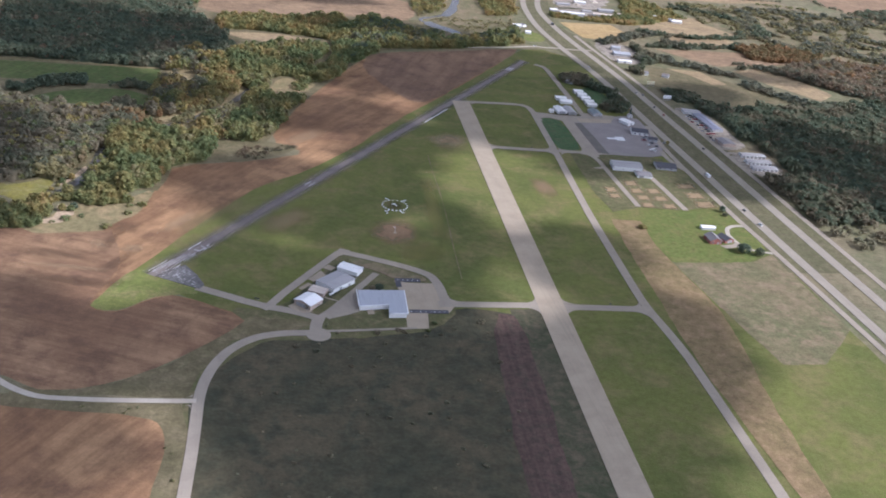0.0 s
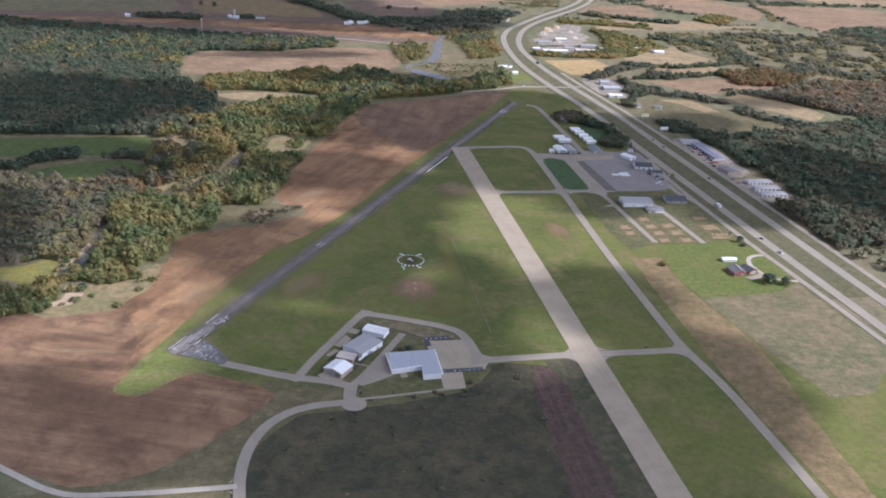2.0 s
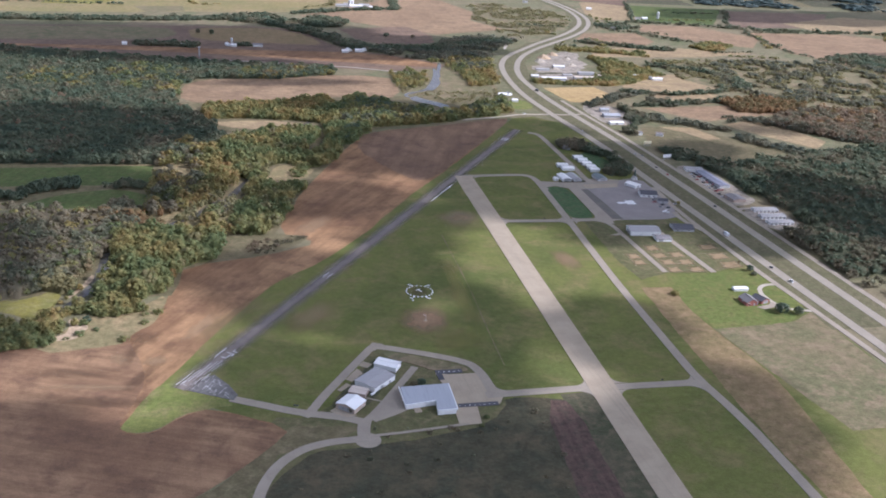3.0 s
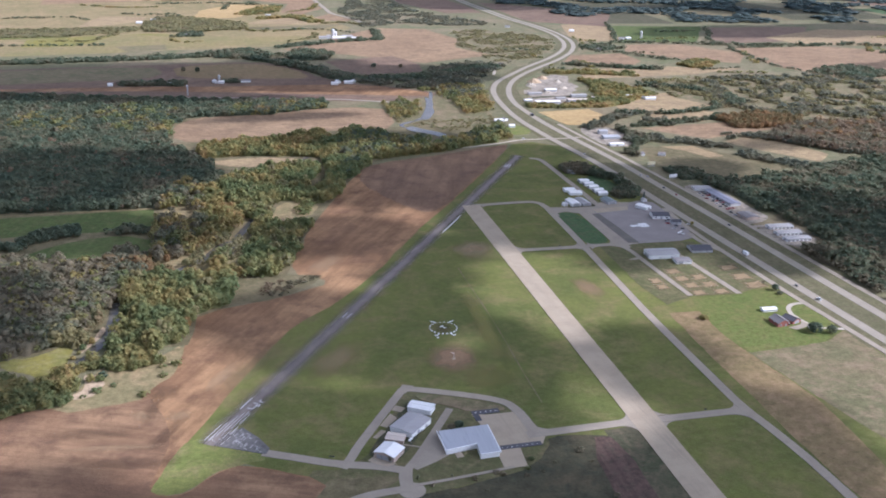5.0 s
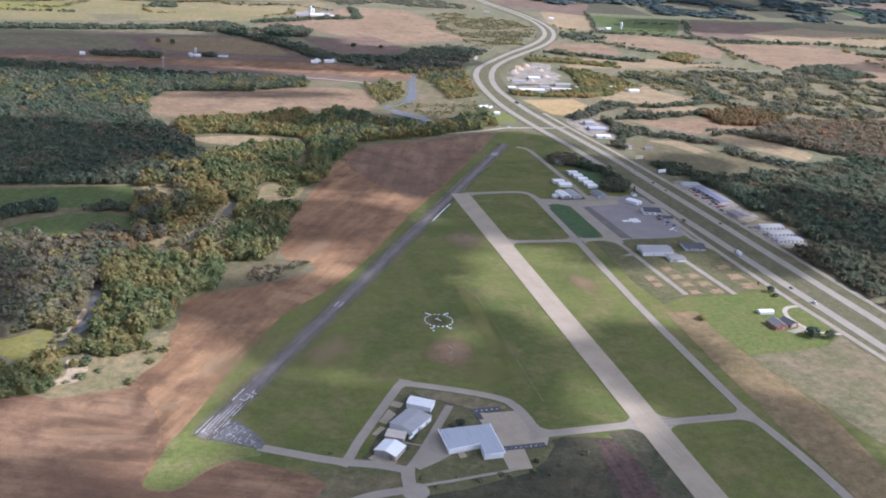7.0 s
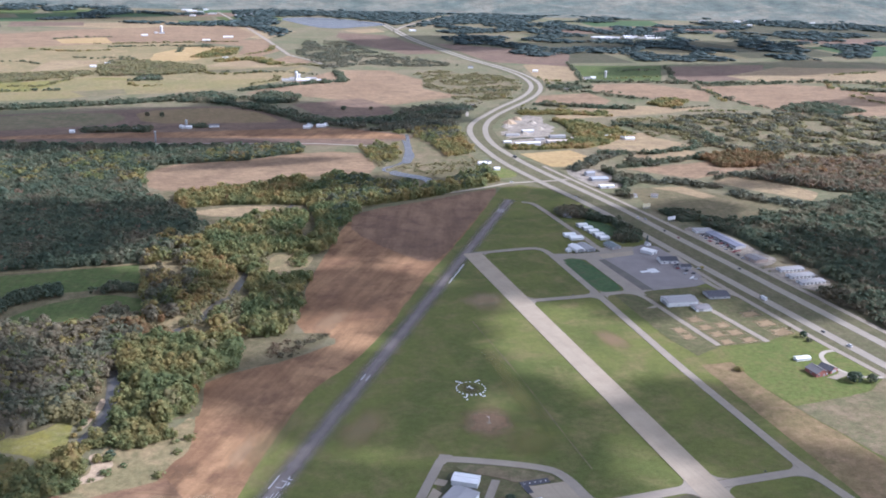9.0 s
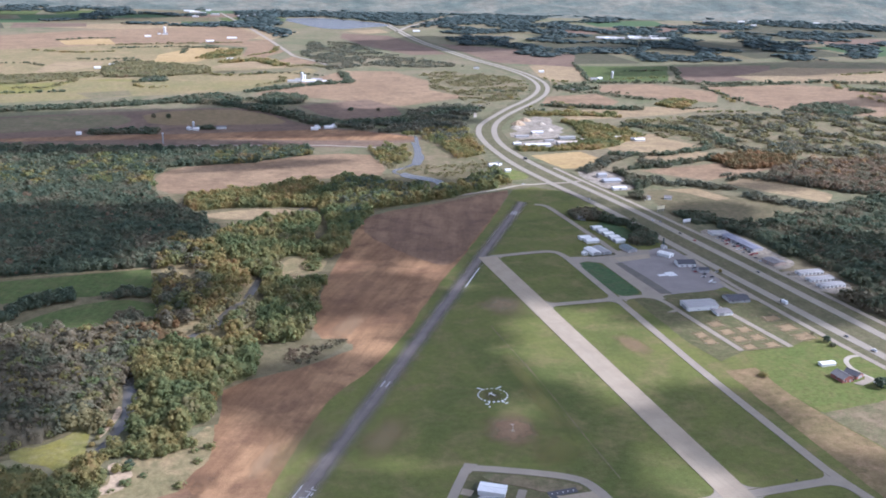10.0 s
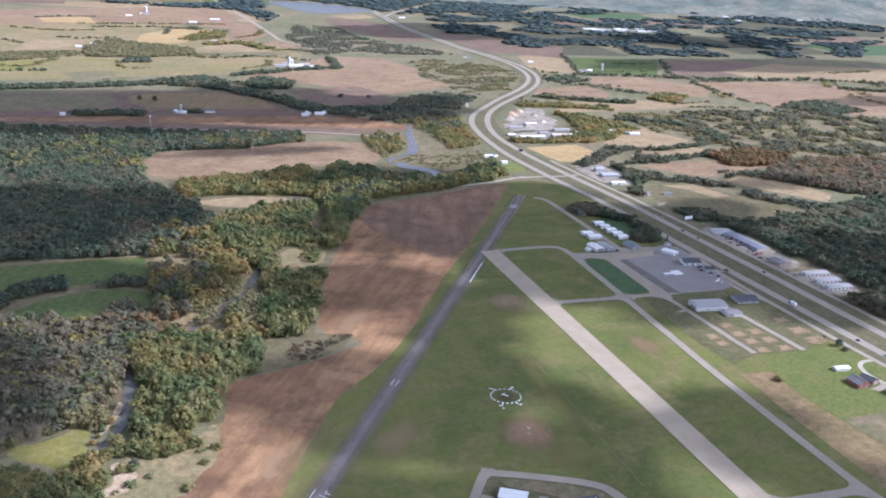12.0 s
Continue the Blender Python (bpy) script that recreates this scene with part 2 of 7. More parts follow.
WHITE_WALL = plain("white_siding", (0.76, 0.75, 0.71), (0.68, 0.66, 0.62), 0.5)
TAN_WALL = plain("tan_siding", (0.42, 0.33, 0.26), (0.36, 0.28, 0.22), 0.5)
GREY_WALL = plain("grey_siding", (0.45, 0.44, 0.43), (0.38, 0.37, 0.36), 0.5)
BRICK_WALL = plain("red_brick_wall", (0.3, 0.11, 0.08), (0.24, 0.09, 0.07), 2.0, 0.85)
DOOR_GREY = plain("grey_door_metal", (0.33, 0.32, 0.31), None, 0.7)
GLASS = plain("window_glass", (0.03, 0.035, 0.045), None, 0.5, 0.08, 0, 0.6, 0.0)
PAINT = plain("road_marking_paint", (0.75, 0.73, 0.7), (0.55, 0.53, 0.5), 0.6, 0.8)
PAINT_WORN = plain("worn_marking_paint", (0.55, 0.53, 0.5), (0.36, 0.34, 0.32), 0.35, 0.85)
WHITE_METAL = plain("white_paint", (0.8, 0.79, 0.76), None, 0.6, 0.4)
RED_PAINT = plain("red_paint", (0.45, 0.05, 0.05), None, 0.6, 0.35)
DARK_PAINT = plain("dark_paint", (0.04, 0.045, 0.055), None, 0.6, 0.3)
SILVER_PAINT = plain("silver_paint", (0.45, 0.46, 0.48), None, 0.6, 0.3, 0.3)
RUBBER = plain("black_rubber", (0.02, 0.02, 0.02), None, 1.0, 0.9)
SOCK_CLOTH = plain("faded_windsock_cloth", (0.72, 0.58, 0.48), None, 1.0, 0.9)
POLE = plain("galvanised_steel", (0.5, 0.5, 0.5), None, 1.0, 0.45, 0.6)
BARK = plain("bark", (0.12, 0.095, 0.07), (0.08, 0.065, 0.05), 1.5, 0.95)
SILO = plain("silo_concrete", (0.6, 0.58, 0.55), None, 0.4, 0.8)

m, n, l = nodes_of("river_water")
vec = n.new("ShaderNodeTexCoord").outputs["Object"]
finish(n, l, mix(n, l, ramp(n, l, noise_node(n, l, vec, 1 / 40, 3), 0.35, 0.65), (0.085, 0.078, 0.062), (0.12, 0.105, 0.085)), 0.22, bump=noise_node(n, l, vec, 0.7, 4), strength=0.3, distance=0.12, spec=0.3)
WATER = m


def foliage(name, palette, single=False, tree=7.0):
    """Leaves: palette of four colours laid out tree by tree, and light and dark clumps. single: one colour for an object."""
    m, n, l = nodes_of(name)
    geo = n.new("ShaderNodeNewGeometry")
    if single:
        pick = n.new("ShaderNodeObjectInfo").outputs["Random"]
    else:
        vec = n.new("ShaderNodeTexCoord").outputs["Object"]
        flat = n.new("ShaderNodeMapping")
        flat.inputs["Scale"].default_value = (1, 1, 0.15)
        l.new(vec, flat.inputs["Vector"])
        raw = n.new("ShaderNodeMath")
        raw.operation = "MULTIPLY_ADD"
        l.new(noise_node(n, l, flat.outputs[0], 1 / tree, 3, 0.75), raw.inputs[0])
        raw.inputs[1].default_value = 0.5
        l.new(noise_node(n, l, flat.outputs[0], 1 / (tree * 6), 4, 0.6), raw.inputs[2])
        pick = n.new("ShaderNodeMapRange")
        pick.inputs["From Min"].default_value, pick.inputs["From Max"].default_value = 0.52, 0.98
        l.new(raw.outputs[0], pick.inputs["Value"])
        pick = pick.outputs["Result"]
    cr = n.new("ShaderNodeValToRGB")
    for i, c in enumerate(palette):
        at = (i + 0.5) / len(palette)
        e = cr.color_ramp.elements[i] if i < 2 else cr.color_ramp.elements.new(at)
        e.position, e.color = at, rgba(c)
    l.new(pick, cr.inputs[0])
    lum = n.new("ShaderNodeMapRange")
    lum.inputs["To Min"].default_value, lum.inputs["To Max"].default_value = 0.9, 1.1
    l.new(geo.outputs["Random Per Island"], lum.inputs["Value"])
    comb = n.new("ShaderNodeCombineColor")
    for i in range(3):
        l.new(lum.outputs[0], comb.inputs[i])
    col = mix(n, l, 1.0, cr.outputs[0], comb.outputs[0], "MULTIPLY")
    pos = n.new("ShaderNodeTexCoord").outputs["Object"]
    fine = noise_node(n, l, pos, 0.75, 4, 0.75)
    col = mix(n, l, ramp(n, l, fine, 0.45, 0.7), col, mix(n, l, 0.2, col, (0.03, 0.034, 0.02)))
    finish(n, l, col, 0.85, bump=fine, strength=0.5, distance=0.7, spec=0.1)
    thin, both = n.new("ShaderNodeBsdfTranslucent"), n.new("ShaderNodeMixShader")
    l.new(col, thin.inputs["Color"])
    both.inputs[0].default_value = 0.58
    l.new(n["Principled BSDF"].outputs[0], both.inputs[1])
    l.new(thin.outputs[0], both.inputs[2])
    l.new(both.outputs[0], n["Material Output"].inputs["Surface"])
    return m


# land colours greyed towards blue to paint the haze on the horizon
FAR_HILL_HAZE = earth("hazy_far_hill_land", (0.1, 0.118, 0.096), (0.19, 0.178, 0.132), (0.13, 0.142, 0.112), 150, 60, 22)
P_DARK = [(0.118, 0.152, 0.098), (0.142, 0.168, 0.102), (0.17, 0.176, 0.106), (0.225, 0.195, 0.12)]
P_GREEN = [(0.155, 0.192, 0.084), (0.2, 0.222, 0.09), (0.268, 0.248, 0.095), (0.362, 0.285, 0.108)]
P_MIXED = [(0.154, 0.179, 0.077), (0.230, 0.230, 0.090), (0.335, 0.275, 0.102), (0.368, 0.248, 0.105)]
P_BARE = [(0.165, 0.178, 0.108), (0.2, 0.192, 0.12), (0.248, 0.205, 0.128), (0.21, 0.19, 0.122)]
P_TAN = [(0.27, 0.245, 0.125), (0.315, 0.27, 0.125), (0.205, 0.205, 0.1), (0.33, 0.255, 0.14)]
P_ORANGE = [(0.315, 0.189, 0.089), (0.273, 0.184, 0.089), (0.200, 0.168, 0.079), (0.304, 0.163, 0.074)]
P_RUSSET = [(0.23, 0.175, 0.112), (0.26, 0.19, 0.12), (0.18, 0.172, 0.105), (0.21, 0.168, 0.115)]
# pine greens shifted to blue: distance haze painted into the leaf colour
P_PINE_HAZE = [(0.1, 0.142, 0.132), (0.115, 0.152, 0.138), (0.13, 0.16, 0.142), (0.148, 0.166, 0.142)]
P_GREY = [(0.15, 0.168, 0.125), (0.18, 0.185, 0.125), (0.21, 0.2, 0.13), (0.24, 0.205, 0.135)]
F = {k: foliage("leaves_" + k, p) for k, p in (("dark", P_DARK), ("green", P_GREEN), ("mixed", P_MIXED), ("bare", P_BARE), ("tan", P_TAN), ("orange", P_ORANGE), ("russet", P_RUSSET), ("pine_haze", P_PINE_HAZE), ("grey", P_GREY))}
F1 = {k: foliage("leaves_single_" + k, p, True) for k, p in (("dark", P_DARK), ("green", P_GREEN), ("mixed", P_MIXED), ("bare", P_BARE), ("orange", P_ORANGE), ("pine_haze", P_PINE_HAZE))}

m, n, l = nodes_of("cloud_vapour")
vec = n.new("ShaderNodeTexCoord").outputs["Object"]
tr, df, mx = n.new("ShaderNodeBsdfTransparent"), n.new("ShaderNodeBsdfDiffuse"), n.new("ShaderNodeMixShader")
df.inputs[0].default_value = (0.9, 0.9, 0.9, 1)
dense = n.new("ShaderNodeMath")
dense.operation = "MULTIPLY"
l.new(ramp(n, l, noise_node(n, l, vec, 1 / 60, 4, 0.6), 0.22, 0.42), dense.inputs[0])
dense.inputs[1].default_value = 0.9
l.new(dense.outputs[0], mx.inputs[0])
l.new(tr.outputs[0], mx.inputs[1])
l.new(df.outputs[0], mx.inputs[2])
l.new(mx.outputs[0], n["Material Output"].inputs["Surface"])
VAPOUR = m


# ---- building blocks ----
def part(name, bm, material, parent=None, label=""):
    me = bpy.data.meshes.new(name)
    bm.to_mesh(me)
    bm.free()
    for mat in material if isinstance(material, (list, tuple)) else (material,):
        me.materials.append(mat)
    ob = new(name, me)
    if parent:
        ob.parent = parent
    return tagged(ob, label) if label else ob


def thing(name, label, category, at=(0, 0, 0), turn=0.0, group="", kind=""):
    ob = new(name)
    ob.empty_display_size = 0.5
    ob.matrix_world = pose(at[0], at[1], at[2], 0, 0, turn)
    return tagged(ob, label, category, group, kind)


def add_box(bm, x0, x1, y0, y1, z0, z1, bevel=0.0):
    made = bmesh.ops.create_cube(bm, size=1.0, matrix=Matrix.LocRotScale(((x0 + x1) / 2, (y0 + y1) / 2, (z0 + z1) / 2), None, (x1 - x0, y1 - y0, z1 - z0)))
    if bevel:
        edges = list({e for v in made["verts"] for e in v.link_edges})
        bmesh.ops.bevel(bm, geom=edges, offset=bevel, segments=2, affect="EDGES")


def box(*args, bevel=0.0):
    bm = bmesh.new()
    add_box(bm, *args, bevel=bevel)
    return bm


def prism(points, z0, z1):
    """A plan outline raised from z0 to z1."""
    bm = bmesh.new()
    top = [bm.verts.new((x, y, z1)) for x, y in points]
    low = [bm.verts.new((x, y, z0)) for x, y in points]
    k = len(points)
    caps = [bm.faces.new(top), bm.faces.new(low[::-1])]
    for i in range(k):
        bm.faces.new((low[i], low[(i + 1) % k], top[(i + 1) % k], top[i]))
    bmesh.ops.triangulate(bm, faces=caps)
    bmesh.ops.recalc_face_normals(bm, faces=bm.faces[:])
    return bm


def smooth_loop(points, rounds, closed=True):
    """Corner cutting."""
    for _ in range(rounds):
        out = []
        k = len(points)
        for i in range(k if closed else k - 1):
            (ax, ay), (bx, by) = points[i], points[(i + 1) % k]
            out += [(0.78 * ax + 0.22 * bx, 0.78 * ay + 0.22 * by), (0.22 * ax + 0.78 * bx, 0.22 * ay + 0.78 * by)]
        points = out if closed else [points[0]] + out[1:-1] + [points[-1]]
    return points


def ragged(points, step, amount):
    """Splits a closed outline into short steps and makes it uneven."""
    out = []
    for i, (ax, ay) in enumerate(points):
        bx, by = points[(i + 1) % len(points)]
        k = max(1, int(math.hypot(bx - ax, by - ay) / step))
        for j in range(k):
            x, y = ax + (bx - ax) * j / k, ay + (by - ay) * j / k
            w = noise.noise_vector((x / (4 * step), y / (4 * step), 0.3)) * amount + noise.noise_vector((x / step, y / step, 4.0)) * (amount * 0.5)
            out.append((x + w.x, y + w.y))
    return out


LAYER = [0.03]


def sheet(name, label, category, points, material, rounds=1, step=9.0, rough=2.0, z=None):
    """A patch of ground with an uneven edge, lying just over the last one."""
    points = smooth_loop(points, rounds)
    if rough:
        points = ragged(points, step, rough)
    if z is None:
        LAYER[0] += 0.0024
        z = LAYER[0]
    bm = bmesh.new()
    f = bm.faces.new([bm.verts.new((x, y, z)) for x, y in points])
    f.normal_update()
    if f.normal.z < 0:
        f.normal_flip()
    bmesh.ops.triangulate(bm, faces=[f])
    ob = part(name, bm, material)
    return tagged(ob, label, category, kind="structure")


def ribbon_points(points, rounds):
    return smooth_loop(list(points), rounds, closed=False)


def ribbon(name, label, category, points, width, material, z, rounds=2, thick=0.15, uneven=0.0):
    """A road or strip of even width along a line, with a kerb-like edge down to the ground."""
    pts = [Vector((x, y, 0)) for x, y in ribbon_points(points, rounds)]
    bm = bmesh.new()
    rows = []
    for i, p in enumerate(pts):
        d = (pts[min(i + 1, len(pts) - 1)] - pts[max(i - 1, 0)]).normalized()
        side = Vector((-d.y, d.x, 0)) * width / 2
        w = 1 + uneven * noise.noise((p.x / 15, p.y / 15, 2.0))
        a, b = p + side * w, p - side * w
        rows.append([bm.verts.new((q.x, q.y, h)) for q, h in ((a, z - thick), (a, z), (b, z), (b, z - thick))])
    for r, s in zip(rows, rows[1:]):
        for j in range(3):
            bm.faces.new((r[j], r[j + 1], s[j + 1], s[j]))
    bmesh.ops.recalc_face_normals(bm, faces=bm.faces[:])
    ob = part(name, bm, material)
    return tagged(ob, label, category, kind="structure")


def slab(name, label, category, points, material, z, rounds=0):
    points = smooth_loop(points, rounds) if rounds else points
    ob = part(name, prism(points, z - 0.2, z), material)
    return tagged(ob, label, category, kind="structure")


def fillet(corner, a, b, r):
    """The outline of the paved wedge in a corner between two strips that leave it along a and b."""
    c, a, b = Vector(corner).to_2d(), Vector(a).to_2d().normalized(), Vector(b).to_2d().normalized()
    half = a.angle(b) / 2
    t = r / math.tan(half)
    mid = c + (a + b).normalized() * (r / math.sin(half))
    p0, p1 = c + a * t - mid, c + b * t - mid
    turn = p0.angle_signed(p1)
    arc = [mid + Matrix.Rotation(-turn * i / 8, 2) @ p0 for i in range(9)]
    return [(c.x, c.y)] + [(v.x, v.y) for v in arc]


# ---- ground and fields ----
bm = bmesh.new()
for i in range(13):
    for j in range(13):
        bm.verts.new((-6000 + i * 1200, -2500 + j * 1100, 0))
bm.verts.ensure_lookup_table()
for i in range(12):
    for j in range(12):
        a = i * 13 + j
        bm.faces.new([bm.verts[k] for k in (a, a + 13, a + 14, a + 1)])
tagged(part("ground", bm, BASE), "open farmland of dry grass and stubble reaching the horizon", "ground", kind="structure")

sheet("grass_airfield", "mown green and yellowed airfield grass", "grass", [(-60, 525), (0, 478), (40, 455), (130, 470), (150, 480), (160, 300), (215, 250), (384, 150), (380, 560), (392, 640), (392, 1100), (345, 1150), (318, 1142), (222, 990), (70, 764), (30, 715), (-4, 682), (-28, 642), (-58, 583), (-92, 512), (-72, 508)], GRASS, 0, 14, 2)
sheet("grass_road_side", "dark rough grass beside the access road", "grass", [(-34, 380), (-32, 412), (-26, 442), (-10, 464), (14, 476), (52, 474), (62, 440), (0, 380)], DULL, 1, 6, 1.6)
sheet("grass_south", "dark brown rough marsh grass", "grass", [(-30, 395), (-20, 435), (15, 466), (50, 462), (92, 474), (106, 490), (125, 501), (143, 500), (170, 488), (166, 400), (160, 300), (150, 100), (-20, 100)], MARSH, 1, 8, 3)
# duller grass colour laid over the compound to paint its shade
sheet("grass_compound", "green grass round the hangars and the turning circle, dulled for shade", "grass", [(-14, 497), (8, 494), (36, 520), (55, 576), (72, 570), (112, 544), (121, 520), (124, 497), (108, 478), (96, 470), (60, 466), (30, 462), (8, 462), (-4, 472)], DULL, 1, 6, 1.6)
sheet("grass_verge", "rough brownish grass verge between field and road", "grass", [(-2, 487), (38, 480), (20, 470), (-10, 460), (-26, 430), (-30, 408), (-118, 409), (-110, 416), (-68, 419), (-42, 437)], SHADE_GREEN, 0, 8, 2)
sheet("grass_field_margin", "olive grass margin between field and road", "grass", [(-150, 414), (-33, 404), (-28, 380), (-34, 150), (-70, 150), (-70, 380)], SHADE_GREEN, 0, 8, 1.5)
sheet("field_dry_grass", "brown dry field beside the gravel road", "field", [(-260, 426), (-145, 408), (-117, 401), (-90, 397), (-54, 392), (-43, 388), (-39, 379), (-38, 360), (-41, 336), (-48, 150), (-260, 150)], SOIL, 1, 8, 1.4)
sheet("grass_runway_side", "dark rough grass between the tilled strip and the runway", "grass", [(156, 501), (178, 501), (172, 300), (167, 150), (138, 150), (148, 333), (156, 420)], GRASS_DARK, 0, 6, 1.5)
sheet("field_mauve_strip", "mauve-brown tilled strip beside the runway grass", "field", [(144, 496), (161, 493), (156, 400), (150, 333), (143, 150), (118, 150), (127, 333), (133, 404)], SOIL_MAUVE, 1, 6, 1.5)
sheet("field_tilled", "large brown tilled field with tractor lines", "field", [(130, 1082), (214, 1106), (285, 1134), (319, 1145), (224, 992), (132, 855), (76, 763), (37, 712), (3, 679), (-21, 639), (-52, 580), (-84, 514), (-91, 497), (-85, 490), (-73, 491), (-59, 506), (-45, 511), (-2, 487), (-14, 468), (-42, 437), (-68, 419), (-88, 413), (-107, 415), (-123, 428), (-152, 438), (-330, 500), (-330, 600), (-161, 592), (-127, 595), (-95, 591), (-95, 603), (-77, 628), (-72, 668), (-69, 709), (-41, 718), (1, 730), (41, 752), (8, 774), (28, 849), (56, 922), (89, 1000)], SOIL, 1, 9, 1.6)
sheet("field_tilled_west", "brown tilled field with furrows across the slope", "field", [(-96, 603), (-86, 575), (-80, 545), (-88, 516), (-92, 497), (-86, 489), (-73, 490), (-59, 505), (-45, 510), (-2, 486), (-14, 468), (-42, 437), (-68, 419), (-88, 413), (-107, 415), (-123, 428), (-152, 438), (-330, 500), (-330, 600), (-161, 592), (-127, 595), (-97, 592)], SOIL_LEVEL, 1, 9, 1.6)
sheet("grass_runway_tongue", "bright green grass beyond the runway end", "grass", [(-70, 545), (-84, 514), (-91, 497), (-85, 490), (-73, 491), (-59, 506), (-45, 511), (-30, 512), (-40, 540)], GRASS_LUSH_LIT, 1, 5, 1.5)
sheet("field_scrub_patch", "brown scrubby patch at the field's edge", "field", [(-42, 722), (-36, 748), (-15, 768), (6, 774), (34, 766), (20, 746), (-4, 728)], SHADE_GREEN, 1, 6, 3)
sheet("ground_dry_scrub", "dry scrub ground with bare sandy spots", "ground", [(-150, 585), (-134, 614), (-122, 642), (-94, 640), (-73, 668), (-75, 628), (-94, 600), (-97, 590)], SCRUB, 1, 6, 2.5)
sheet("sand_bank", "pale bare sand bank by the river", "sand", [(-133, 632), (-127, 634), (-120, 623), (-119, 614), (-126, 610), (-123, 605), (-134, 600), (-143, 606), (-133, 610), (-130, 617)], SAND, 1, 4, 1.5)
sheet("woodland_floor_near", "dark leaf-strewn woodland floor", "ground", [(-420, 620), (-175, 655), (-130, 690), (-110, 660), (-72, 662), (-66, 706), (-38, 722), (-36, 745), (5, 774), (26, 846), (56, 920), (86, 1000), (136, 1092), (330, 1170), (330, 1240), (200, 1255), (100, 1245), (40, 1222), (-80, 1222), (-80, 1302), (40, 1368), (140, 1425), (-300, 1560), (-520, 1560)], SHADE_GREEN, 0, 20, 4)
sheet("meadow_riverside", "yellow-green meadow in the river bend", "grass", [(-186, 666), (-169, 662), (-154, 673), (-146, 686), (-138, 689), (-142, 673), (-144, 650), (-150, 636), (-158, 628), (-164, 640), (-184, 650)], MEADOW, 1, 5, 1.5)
sheet("field_green_crop", "green field below the dark wood", "field", [(-330, 955), (-212, 960), (-97, 961), (-95, 914), (-144, 905), (-191, 908), (-330, 900)], CROP, 0, 12, 2)
sheet("field_bright_green", "bright green field among the woods", "field", [(-200, 853), (-187, 868), (-157, 887), (-123, 893), (-92, 872), (-90, 836), (-104, 822), (-150, 836), (-178, 838)], CROP, 1, 8, 2)
sheet("clearing_tan", "tan grass clearing between trees", "grass", [(9, 930), (22, 958), (50, 960), (56, 936), (42, 915), (8, 908)], SCRUB, 1, 5, 4)
sheet("clearing_dry", "dry yellowish clearing along the river", "grass", [(-86, 812), (-78, 840), (-60, 850), (-46, 880), (-50, 930), (-30, 945), (-22, 890), (-45, 838), (-60, 815)], PASTURE, 1, 6, 3)
sheet("clearing_open", "tan open woodland ground by the river", "grass", [(-92, 812), (-92, 960), (-62, 1035), (-36, 1036), (-18, 950), (-12, 890), (-30, 810), (-34, 775), (-60, 790)], SCRUB, 1, 6, 4)
sheet("clearing_small", "pale grass clearing in the wood", "grass", [(-50, 1122), (5, 1136), (64, 1118), (48, 1088), (-10, 1097)], STUBBLE, 1, 8, 2)
sheet("field_brown_far", "brown tilled field framed by woods", "field", [(-80, 1301), (-52, 1348), (35, 1375), (203, 1384), (206, 1290), (182, 1239), (101, 1252), (36, 1221), (-17, 1209), (-78, 1225)], SOIL_PINK, 1, 9, 2)
sheet("field_valley", "dull brown fields along the valley road", "field", [(-700, 1700), (-331, 1759), (-115, 1768), (66, 1785), (130, 1700), (151, 1610), (200, 1560), (310, 1470), (290, 1430), (212, 1414), (140, 1430), (60, 1450), (-300, 1562), (-700, 1600)], SOIL_DARK, 1, 20, 3)
sheet("field_valley_olive", "olive grass field by the valley farms", "field", [(-700, 1690), (-330, 1745), (-115, 1755), (-90, 1690), (-120, 1640), (-330, 1620), (-700, 1600)], OLIVE, 1, 20, 3)
sheet("field_valley_tan", "tan stubble field by the valley farms", "field", [(-80, 1752), (60, 1768), (120, 1695), (140, 1612), (60, 1618), (-70, 1640)], BROWN_GRASS, 1, 20, 3)
sheet("field_valley_red", "reddish tilled strip along the valley road", "field", [(-700, 1592), (-330, 1572), (-60, 1530), (140, 1480), (290, 1440), (300, 1465), (205, 1552), (60, 1560), (-320, 1588)], SOIL, 1, 20, 3)
sheet("grass_river_flat", "yellowish flats by the river bends", "grass", [(200, 1260), (206, 1380), (240, 1430), (320, 1440), (350, 1330), (340, 1260), (260, 1240)], OLIVE, 1, 14, 5)
sheet("field_pink_stubble", "wide pinkish stubble field", "field", [(122, 1912), (356, 2198), (459, 2170), (500, 1985), (458, 1907), (500, 1800), (351, 1731), (232, 1840)], SOIL_PINK, 0, 20, 3)
sheet("field_dull_tan", "dull tan field beside the tree belt", "field", [(180, 1771), (311, 1815), (340, 1720), (328, 1650), (243, 1617), (199, 1670)], SOIL_DARK, 0, 20, 3)
sheet("pasture_pale", "pale yellow pastures and hay fields", "field", [(-1500, 2300), (-1500, 3300), (-443, 3000), (-120, 2922), (79, 2813), (241, 2450), (304, 2210), (195, 2043), (106, 1951), (-349, 1900), (-1500, 1800)], PASTURE, 0, 40, 8)
sheet("field_green_stripe", "green field among pale pastures", "field", [(-900, 2190), (-370, 2260), (-250, 2200), (-280, 2110), (-900, 2040)], GRASS, 0, 20, 4)
sheet("field_olive_stripe", "olive strip across the pasture", "field", [(-350, 2090), (-130, 2160), (20, 2090), (60, 2010), (-200, 2000), (-350, 1990)], MEADOW, 0, 20, 5)
sheet("field_rose", "rose-brown field on the rise", "field", [(-267, 3050), (-60, 3180), (120, 2990), (70, 2860), (-106, 2830), (-244, 2803)], SOIL_PINK, 0, 20, 4)
